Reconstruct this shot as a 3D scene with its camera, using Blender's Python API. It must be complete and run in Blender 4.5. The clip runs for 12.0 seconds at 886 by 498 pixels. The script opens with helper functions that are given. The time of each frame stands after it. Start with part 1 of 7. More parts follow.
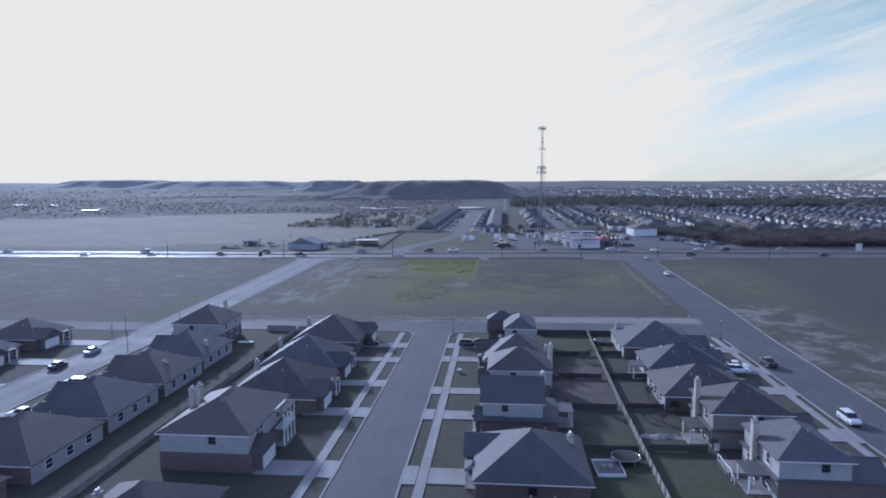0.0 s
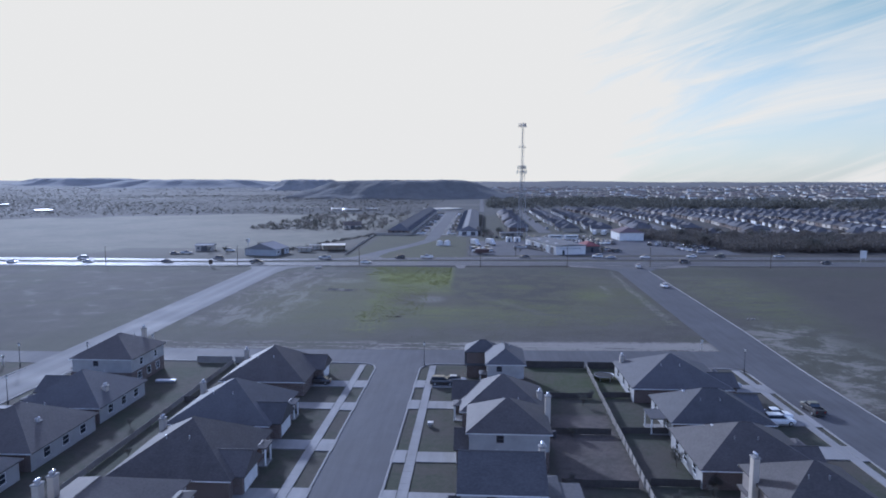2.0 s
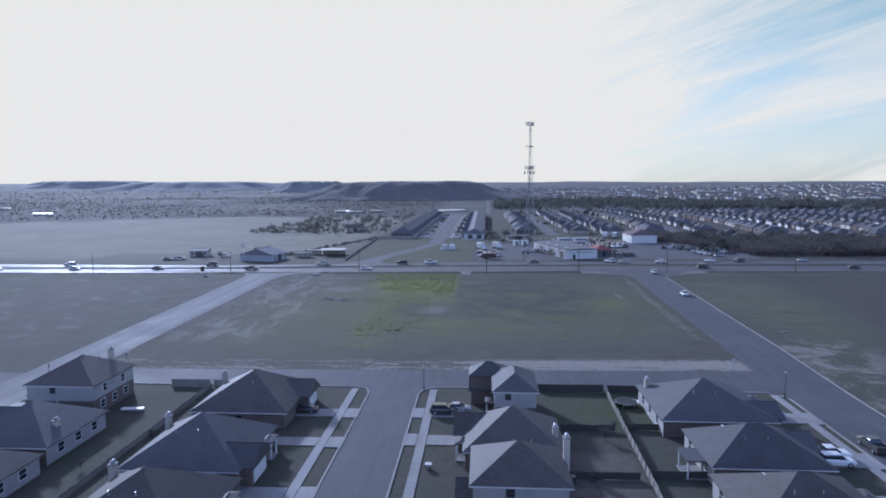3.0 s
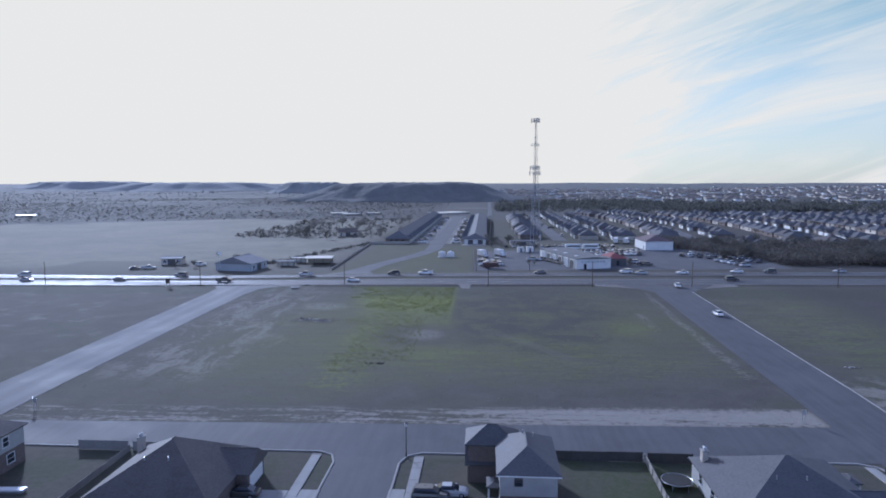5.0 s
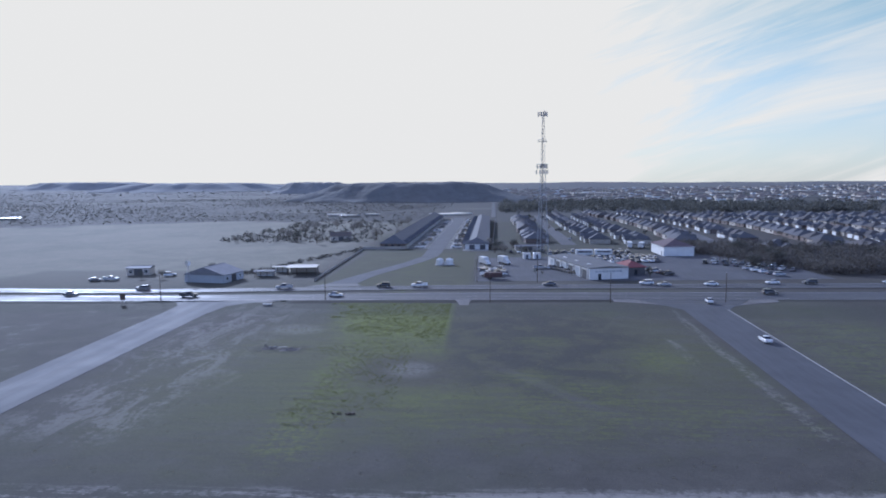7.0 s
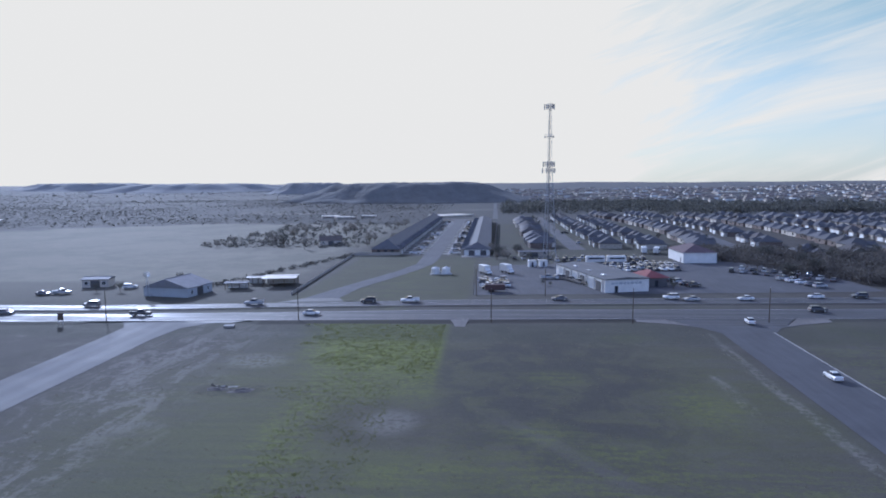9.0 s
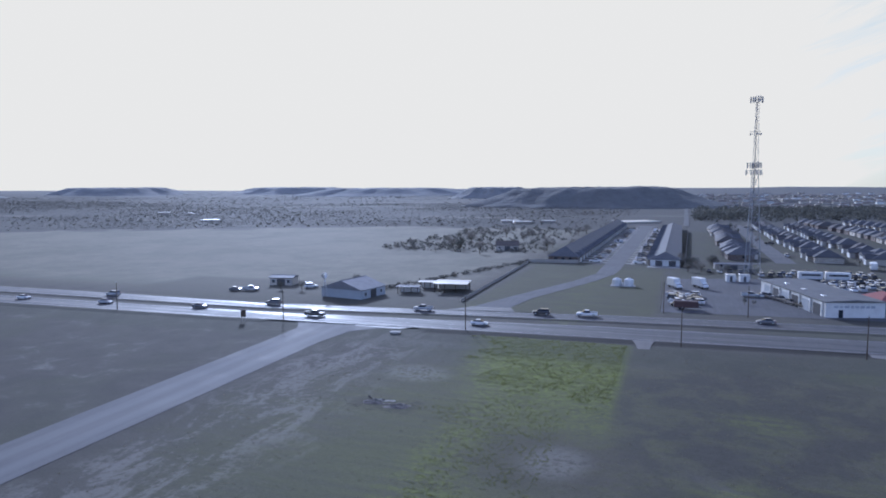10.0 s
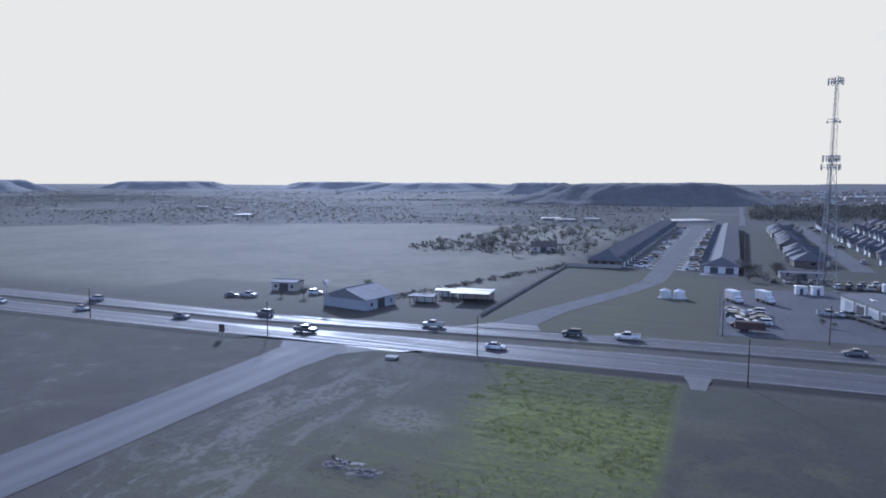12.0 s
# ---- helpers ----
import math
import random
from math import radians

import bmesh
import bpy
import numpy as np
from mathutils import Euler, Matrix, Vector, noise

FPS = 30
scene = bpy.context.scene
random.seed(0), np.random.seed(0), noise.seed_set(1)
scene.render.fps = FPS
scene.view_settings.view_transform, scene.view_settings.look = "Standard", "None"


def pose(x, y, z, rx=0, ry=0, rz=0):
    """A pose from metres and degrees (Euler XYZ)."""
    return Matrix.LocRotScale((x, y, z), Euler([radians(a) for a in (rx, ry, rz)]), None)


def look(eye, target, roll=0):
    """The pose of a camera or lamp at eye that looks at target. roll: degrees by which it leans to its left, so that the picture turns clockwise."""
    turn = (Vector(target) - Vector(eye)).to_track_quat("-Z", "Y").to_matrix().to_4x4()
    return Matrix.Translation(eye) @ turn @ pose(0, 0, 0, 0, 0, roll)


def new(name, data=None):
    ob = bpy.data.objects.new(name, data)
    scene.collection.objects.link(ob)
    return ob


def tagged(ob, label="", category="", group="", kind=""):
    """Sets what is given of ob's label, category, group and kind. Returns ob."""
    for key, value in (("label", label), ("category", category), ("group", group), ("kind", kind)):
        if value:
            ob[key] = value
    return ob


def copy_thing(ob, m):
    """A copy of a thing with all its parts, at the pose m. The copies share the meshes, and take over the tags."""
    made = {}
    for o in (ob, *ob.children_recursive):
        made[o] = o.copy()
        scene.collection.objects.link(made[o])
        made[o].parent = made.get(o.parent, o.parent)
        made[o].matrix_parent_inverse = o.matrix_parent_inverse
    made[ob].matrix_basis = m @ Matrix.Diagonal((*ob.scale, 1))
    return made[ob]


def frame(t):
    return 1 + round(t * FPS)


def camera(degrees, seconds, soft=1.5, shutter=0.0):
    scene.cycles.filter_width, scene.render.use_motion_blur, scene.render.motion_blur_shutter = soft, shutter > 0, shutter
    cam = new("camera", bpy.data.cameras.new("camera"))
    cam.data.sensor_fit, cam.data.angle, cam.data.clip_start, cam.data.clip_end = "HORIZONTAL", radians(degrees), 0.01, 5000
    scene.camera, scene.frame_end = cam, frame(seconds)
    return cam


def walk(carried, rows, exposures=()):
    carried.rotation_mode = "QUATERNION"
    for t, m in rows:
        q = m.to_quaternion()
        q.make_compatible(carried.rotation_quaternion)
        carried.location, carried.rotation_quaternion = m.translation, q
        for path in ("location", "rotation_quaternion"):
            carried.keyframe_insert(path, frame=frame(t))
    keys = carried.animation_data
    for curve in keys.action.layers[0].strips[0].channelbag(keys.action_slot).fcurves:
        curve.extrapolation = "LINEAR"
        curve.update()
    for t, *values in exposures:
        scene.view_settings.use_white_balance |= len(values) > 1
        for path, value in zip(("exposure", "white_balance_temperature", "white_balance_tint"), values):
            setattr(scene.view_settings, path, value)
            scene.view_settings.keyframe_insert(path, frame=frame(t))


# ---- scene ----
cam = camera(67.7, 12.0, soft=1.85)
PATH = [
    (0, (-0.941, -0.9, 39.566), (-1.118, 1.081, 39.358), -0.2),
    (0.5, (-0.629, 6.107, 39.209), (-0.814, 8.088, 39.002), -0.6),
    (1, (-1.037, 13.553, 39.278), (-1.219, 15.534, 39.069), -0.1),
    (1.5, (-1.507, 21.251, 39.709), (-1.639, 23.235, 39.497), -0.1),
    (2, (-2.041, 28.805, 39.664), (-2.145, 30.791, 39.455), 0.1),
    (2.5, (-1.725, 36.507, 39.925), (-1.825, 38.493, 39.714), -0.1),
    (3, (-1.823, 43.912, 39.796), (-1.947, 45.898, 39.59), -0.2),
    (5, (-1.863, 74.131, 39.891), (-1.991, 76.117, 39.688), -0.1),
    (5.5, (-1.628, 81.542, 39.858), (-1.758, 83.528, 39.655), -0.3),
    (6, (-1.35, 89.546, 39.935), (-1.486, 91.531, 39.733), -0.2),
    (6.5, (-1.242, 97.233, 39.829), (-1.38, 99.218, 39.628), -0.2),
    (7, (-0.857, 105.026, 40.042), (-0.999, 107.011, 39.838), -0.3),
    (9, (-0.593, 135.39, 39.782), (-0.741, 137.374, 39.579), -0.4),
    (9.5, (-1.095, 142.492, 39.263), (-1.244, 144.476, 39.065), -0.2),
    (9.6, (-1.201, 143.704, 39.206), (-1.425, 145.682, 39.009), -0.7),
    (9.7, (-1.28, 144.891, 39.182), (-1.588, 146.857, 38.987), -0.5),
    (9.8, (-1.374, 146.125, 39.172), (-1.787, 148.072, 38.981), -0.7),
    (9.9, (-1.431, 147.55, 39.202), (-2.018, 149.452, 39.014), -0.6),
    (10, (-1.459, 149.171, 39.261), (-2.136, 151.043, 39.075), -0.3),
    (10.2, (-1.422, 152.632, 39.441), (-2.163, 154.48, 39.25), 0.0),
    (10.3, (-1.457, 154.293, 39.456), (-2.213, 156.135, 39.265), 0.0),
    (10.5, (-1.769, 157.404, 39.414), (-2.539, 159.24, 39.221), -0.0),
    (11, (-2.739, 164.97, 39.355), (-3.524, 166.799, 39.159), 0.1),
    (11.5, (-3.491, 172.052, 39.307), (-4.284, 173.878, 39.109), -0.0),
    (12, (-4.256, 179.336, 39.249), (-5.058, 181.157, 39.049), -0.0),
]
walk(cam, [(t, look(eye, target, roll)) for t, eye, target, roll in PATH], [(0, 0.0, 4700, 17), (12, 0.0, 4700, 17)])
SKY_GAIN, CLOUD, SUN_POWER = 0.10, (0.965, 0.79, 0.512), 3.5

# ---- world, sun ----
SUN_AZ = radians(33)       # to the left of +y
SUN_EL = radians(20)
SUN_DIR = Vector((-math.sin(SUN_AZ) * math.cos(SUN_EL), math.cos(SUN_AZ) * math.cos(SUN_EL), math.sin(SUN_EL)))


class Nodes:
    """Short hand for a node tree: every call adds a node and gives back its output."""

    def __init__(self, tree):
        self.tree = tree
        tree.nodes.clear()

    def add(self, kind):
        return self.tree.nodes.new(kind)

    def plug(self, socket, value):
        if isinstance(value, bpy.types.NodeSocket):
            self.tree.links.new(value, socket)
        else:
            socket.default_value = value

    def math(self, op, a, b=0.0, clamp=False):
        node = self.add("ShaderNodeMath")
        node.operation, node.use_clamp = op, clamp
        self.plug(node.inputs[0], a)
        self.plug(node.inputs[1], b)
        return node.outputs[0]

    def vmath(self, op, a, b=(0, 0, 0)):
        node = self.add("ShaderNodeVectorMath")
        node.operation = op
        self.plug(node.inputs[0], a)
        self.plug(node.inputs[1], b)
        return node.outputs["Value"] if op in ("DOT_PRODUCT", "LENGTH") else node.outputs["Vector"]

    def noise(self, vector, scale, detail=4.0, rough=0.55, distort=0.0):
        node = self.add("ShaderNodeTexNoise")
        if vector is not None:
            self.plug(node.inputs["Vector"], vector)
        self.plug(node.inputs["Scale"], scale)
        self.plug(node.inputs["Detail"], detail)
        self.plug(node.inputs["Roughness"], rough)
        self.plug(node.inputs["Distortion"], distort)
        return node.outputs["Fac"]

    def ramp(self, value, lo, hi):
        """0 at lo, 1 at hi, smooth between."""
        node = self.add("ShaderNodeMapRange")
        node.interpolation_type = "SMOOTHSTEP"
        self.plug(node.inputs["Value"], value)
        self.plug(node.inputs["From Min"], lo)
        self.plug(node.inputs["From Max"], hi)
        return node.outputs["Result"]

    def mix(self, fac, a, b):
        node = self.add("ShaderNodeMix")
        node.data_type = "RGBA"
        self.plug(node.inputs["Factor"], fac)
        for socket, value in ((node.inputs[6], a), (node.inputs[7], b)):
            self.plug(socket, (*value, 1) if isinstance(value, tuple) and len(value) == 3 else value)
        return node.outputs[2]

    def bump(self, height, strength, distance=0.1):
        node = self.add("ShaderNodeBump")
        self.plug(node.inputs["Height"], height)
        self.plug(node.inputs["Strength"], strength)
        self.plug(node.inputs["Distance"], distance)
        return node.outputs["Normal"]


world = bpy.data.worlds.new("sky")
scene.world = world
world.use_nodes = True
n = Nodes(world.node_tree)
heading = n.add("ShaderNodeTexCoord").outputs["Generated"]
sky = n.add("ShaderNodeTexSky")
sky.sky_type, sky.sun_disc, sky.sun_elevation, sky.sun_rotation = "NISHITA", False, SUN_EL, -SUN_AZ
sky.altitude, sky.air_density, sky.dust_density, sky.ozone_density = 300, 1.0, 1.2, 1.2
height = n.add("ShaderNodeSeparateXYZ")
n.plug(height.inputs[0], heading)
up = n.math("MAXIMUM", height.outputs["Z"], 0.02)
# thin cirrus, drawn out in long slanting streaks
turned = n.add("ShaderNodeMapping")
n.plug(turned.inputs["Vector"], heading)
turned.vector_type = "TEXTURE"
turned.inputs["Rotation"].default_value = (0, radians(-17), 0)
turned.inputs["Scale"].default_value = (0.5, 0.6, 0.07)
streaks = n.noise(turned.outputs[0], 1.15, 8.0, 0.6, 1.3)
broad = n.noise(heading, 3.2, 4.0, 0.55, 0.5)
near_sun = n.vmath("DOT_PRODUCT", heading, tuple(SUN_DIR))
veil = n.ramp(near_sun, 0.54, 0.93)
low = n.ramp(up, 0.20, 0.01)
cloud = n.math("ADD", n.math("MULTIPLY", n.ramp(streaks, 0.30, 0.70), 0.95), n.math("MULTIPLY", n.math("SUBTRACT", broad, 0.5), 1.1))
cloud = n.math("ADD", n.math("ADD", n.math("MULTIPLY", cloud, 0.58), 0.21), n.math("ADD", n.math("MULTIPLY", veil, 1.15), n.math("MULTIPLY", low, 0.34)), clamp=True)
# overhead and away from the sun the veil thins out to clear blue
clear = n.math("MAXIMUM", n.ramp(up, 0.28, 0.55), n.ramp(near_sun, 0.28, -0.15))
cloud = n.math("MULTIPLY", cloud, n.math("SUBTRACT", 1.0, n.math("MULTIPLY", clear, 0.8)))
front = n.mix(n.ramp(up, 0.02, 0.32), (SKY_GAIN * 0.78, SKY_GAIN * 1.06, SKY_GAIN * 1.16), (SKY_GAIN * 0.80, SKY_GAIN * 1.08, SKY_GAIN * 0.70))
tint = n.mix(clear, front, (SKY_GAIN * 2.6, SKY_GAIN * 2.12, SKY_GAIN * 2.12))
blue = n.vmath("MULTIPLY", sky.outputs[0], tint)
cover = n.mix(cloud, blue, CLOUD)
back = n.add("ShaderNodeBackground")
n.plug(back.inputs["Color"], cover)
n.plug(n.add("ShaderNodeOutputWorld").inputs["Surface"], back.outputs[0])

sun = new("sun", bpy.data.lights.new("sun", "SUN"))
sun.data.energy, sun.data.angle, sun.data.color = SUN_POWER, radians(4.0), (1.0, 0.965, 0.92)
sun.matrix_world = look((0, 0, 0), -SUN_DIR)

# ---- materials ----
def material(name, base, second=None, rough=0.8, metal=0.0, coarse=0.5, fine=12.0, bump=0.15, vary=0.12, spec=0.5, amount=0.6, depth=0.02):
    """A surface with stains at one scale, grain at another, fine relief, and a small change from thing to thing."""
    m = bpy.data.materials.new(name)
    m.use_nodes = True
    n = Nodes(m.node_tree)
    where = n.add("ShaderNodeTexCoord").outputs["Object"]
    second = second or tuple(c * 0.72 for c in base)
    stains = n.noise(where, coarse, 5.0, 0.6, 0.4)
    grain = n.noise(where, fine, 3.0, 0.6)
    colour = n.mix(n.math("MULTIPLY", n.ramp(stains, 0.32, 0.72), amount), base, second)
    other = n.add("ShaderNodeObjectInfo").outputs["Random"]
    level = n.math("ADD", n.math("MULTIPLY", n.math("SUBTRACT", grain, 0.5), vary * 2.2),
                   n.math("ADD", n.math("MULTIPLY", n.math("SUBTRACT", other, 0.5), vary * 1.4), 1.0))
    scaled = n.add("ShaderNodeVectorMath")
    scaled.operation = "SCALE"
    n.plug(scaled.inputs[0], colour)
    n.plug(scaled.inputs["Scale"], level)
    colour = scaled.outputs["Vector"]
    b = n.add("ShaderNodeBsdfPrincipled")
    n.plug(b.inputs["Base Color"], colour)
    n.plug(b.inputs["Roughness"], n.math("ADD", n.math("MULTIPLY", n.math("SUBTRACT", stains, 0.5), 0.2), rough, clamp=True))
    b.inputs["Metallic"].default_value = metal
    b.inputs["Specular IOR Level"].default_value = spec
    if bump:
        n.plug(b.inputs["Normal"], n.bump(grain, bump, depth))
    n.plug(n.add("ShaderNodeOutputMaterial").inputs["Surface"], b.outputs[0])
    return m


def shingle_material(name, base, spec=0.3):
    m = bpy.data.materials.new(name)
    m.use_nodes = True
    n = Nodes(m.node_tree)
    where = n.add("ShaderNodeTexCoord").outputs["Object"]
    split = n.add("ShaderNodeSeparateXYZ")
    n.plug(split.inputs[0], where)
    rows = n.math("FRACT", n.math("MULTIPLY", split.outputs["Z"], 9.0))
    stains = n.noise(where, 0.35, 5.0, 0.6)
    tabs = n.noise(n.vmath("MULTIPLY", where, (3.0, 3.0, 9.0)), 1.0, 2.0, 0.5)
    other = n.add("ShaderNodeObjectInfo").outputs["Random"]
    level = n.math("ADD", n.math("MULTIPLY", tabs, 0.55), n.math("ADD", n.math("MULTIPLY", stains, 0.45), n.math("MULTIPLY", other, 0.25)))
    colour = n.mix(n.ramp(level, 0.3, 0.95), tuple(c * 0.7 for c in base), tuple(c * 1.35 for c in base))
    b = n.add("ShaderNodeBsdfPrincipled")
    n.plug(b.inputs["Base Color"], colour)
    b.inputs["Roughness"].default_value = 0.7
    b.inputs["Specular IOR Level"].default_value = spec
    n.plug(b.inputs["Normal"], n.bump(rows, 0.5, 0.012))
    n.plug(n.add("ShaderNodeOutputMaterial").inputs["Surface"], b.outputs[0])
    return m


def lap_material(name, base, step=5.0, depth=0.02):
    """Boards that lap one over the other, each course casting a thin line."""
    m = bpy.data.materials.new(name)
    m.use_nodes = True
    n = Nodes(m.node_tree)
    where = n.add("ShaderNodeTexCoord").outputs["Object"]
    split = n.add("ShaderNodeSeparateXYZ")
    n.plug(split.inputs[0], where)
    laps = n.math("FRACT", n.math("MULTIPLY", split.outputs["Z"], step))
    stains = n.noise(where, 0.6, 5.0, 0.6)
    colour = n.mix(n.ramp(stains, 0.3, 0.75), base, tuple(c * 0.82 for c in base))
    b = n.add("ShaderNodeBsdfPrincipled")
    n.plug(b.inputs["Base Color"], colour)
    b.inputs["Roughness"].default_value = 0.65
    n.plug(b.inputs["Normal"], n.bump(laps, 0.6, depth))
    n.plug(n.add("ShaderNodeOutputMaterial").inputs["Surface"], b.outputs[0])
    return m


def brick_material(name, base, mortar):
    m = bpy.data.materials.new(name)
    m.use_nodes = True
    n = Nodes(m.node_tree)
    where = n.add("ShaderNodeTexCoord").outputs["Object"]
    split = n.add("ShaderNodeSeparateXYZ")
    n.plug(split.inputs[0], where)
    flat = n.add("ShaderNodeCombineXYZ")
    n.plug(flat.inputs[0], n.math("ADD", split.outputs["X"], split.outputs["Y"]))
    n.plug(flat.inputs[1], split.outputs["Z"])
    bricks = n.add("ShaderNodeTexBrick")
    n.plug(bricks.inputs["Vector"], flat.outputs[0])
    bricks.inputs["Scale"].default_value = 1.0
    bricks.inputs["Brick Width"].default_value, bricks.inputs["Row Height"].default_value = 0.24, 0.085
    bricks.inputs["Mortar Size"].default_value = 0.008
    bricks.inputs["Color1"].default_value = (*base, 1)
    bricks.inputs["Color2"].default_value = (*(c * 0.6 for c in base), 1)
    bricks.inputs["Mortar"].default_value = (*mortar, 1)
    stains = n.noise(where, 0.5, 4.0)
    colour = n.mix(n.math("MULTIPLY", n.ramp(stains, 0.4, 0.8), 0.3), bricks.outputs["Color"], (0.12, 0.1, 0.09))
    b = n.add("ShaderNodeBsdfPrincipled")
    n.plug(b.inputs["Base Color"], colour)
    b.inputs["Roughness"].default_value = 0.9
    n.plug(b.inputs["Normal"], n.bump(bricks.outputs["Fac"], -0.5, 0.01))
    n.plug(n.add("ShaderNodeOutputMaterial").inputs["Surface"], b.outputs[0])
    return m


def leaf_material(name, base, second, through_light=0.45):
    m = bpy.data.materials.new(name)
    m.use_nodes = True
    n = Nodes(m.node_tree)
    island = n.add("ShaderNodeNewGeometry").outputs["Random Per Island"]
    where = n.add("ShaderNodeTexCoord").outputs["Object"]
    patches = n.noise(where, 0.05, 3.0)
    fac = n.math("ADD", n.math("MULTIPLY", island, 0.6), n.math("MULTIPLY", patches, 0.5), clamp=True)
    colour = n.mix(fac, base, second)
    b = n.add("ShaderNodeBsdfPrincipled")
    n.plug(b.inputs["Base Color"], colour)
    b.inputs["Roughness"].default_value = 0.75
    b.inputs["Specular IOR Level"].default_value = 0.25
    thin = n.add("ShaderNodeBsdfTranslucent")
    n.plug(thin.inputs["Color"], colour)
    both = n.add("ShaderNodeMixShader")
    both.inputs[0].default_value = through_light
    n.plug(both.inputs[1], b.outputs[0])
    n.plug(both.inputs[2], thin.outputs[0])
    n.plug(n.add("ShaderNodeOutputMaterial").inputs["Surface"], both.outputs[0])
    return m


def glass_material(name, tint=(0.03, 0.035, 0.045)):
    """Dark glazing seen from outside: smooth, with an unlit room behind it."""
    m = bpy.data.materials.new(name)
    m.use_nodes = True
    n = Nodes(m.node_tree)
    b = n.add("ShaderNodeBsdfPrincipled")
    b.inputs["Base Color"].default_value = (*tint, 1)
    b.inputs["Roughness"].default_value = 0.06
    b.inputs["Specular IOR Level"].default_value = 0.6
    n.plug(n.add("ShaderNodeOutputMaterial").inputs["Surface"], b.outputs[0])
    return m


def road_material(name, base, rough, spec=0.2, lanes=0.0, ruts=False):
    """Asphalt or concrete over the ground: worn wheel tracks, patches, fine aggregate."""
    m = bpy.data.materials.new(name)
    m.use_nodes = True
    n = Nodes(m.node_tree)
    where = n.add("ShaderNodeNewGeometry").outputs["Position"]
    patches = n.noise(where, 0.09, 5.0, 0.65, 0.6)
    worn = n.noise(n.vmath("MULTIPLY", where, (0.9, 0.07, 1.0)), 1.0, 4.0, 0.6)
    grit = n.noise(where, 9.0, 3.0, 0.7)
    level = n.math("ADD", n.math("MULTIPLY", patches, 0.6), n.math("ADD", n.math("MULTIPLY", worn, 0.35), n.math("MULTIPLY", grit, 0.3)))
    colour = n.mix(n.ramp(level, 0.35, 0.9), tuple(c * 0.72 for c in base), tuple(c * 1.3 for c in base))
    if ruts:
        # pale dust where wheels run, on either side of the crown of the western road
        at = n.add("ShaderNodeSeparateXYZ")
        n.plug(at.inputs[0], where)
        crown = n.math("ADD", n.math("MULTIPLY", at.outputs["Y"], 0.0217), -94.6)
        off = n.math("ABSOLUTE", n.math("SUBTRACT", n.math("ABSOLUTE", n.math("SUBTRACT", at.outputs["X"], crown)), 2.5))
        dust = n.math("MULTIPLY", n.ramp(n.math("ADD", off, n.math("MULTIPLY", n.math("SUBTRACT", worn, 0.5), 2.4)), 1.9, 0.4), 0.4)
        colour = n.mix(dust, colour, tuple(c * 1.6 for c in base))
    b = n.add("ShaderNodeBsdfPrincipled")
    n.plug(b.inputs["Base Color"], colour)
    b.inputs["Specular IOR Level"].default_value = spec
    # tyres polish the lanes that run along x
    polish = n.noise(n.vmath("MULTIPLY", where, (0.012, 0.75, 0.0)), 1.0, 3.0, 0.6)
    uneven = n.math("ADD", n.math("MULTIPLY", n.math("SUBTRACT", patches, 0.5), 0.35), n.math("MULTIPLY", n.math("SUBTRACT", n.ramp(polish, 0.4, 0.6), 0.5), lanes))
    n.plug(b.inputs["Roughness"], n.math("ADD", uneven, rough, clamp=True))
    n.plug(b.inputs["Normal"], n.bump(grit, 0.25, 0.01))
    n.plug(n.add("ShaderNodeOutputMaterial").inputs["Surface"], b.outputs[0])
    return m


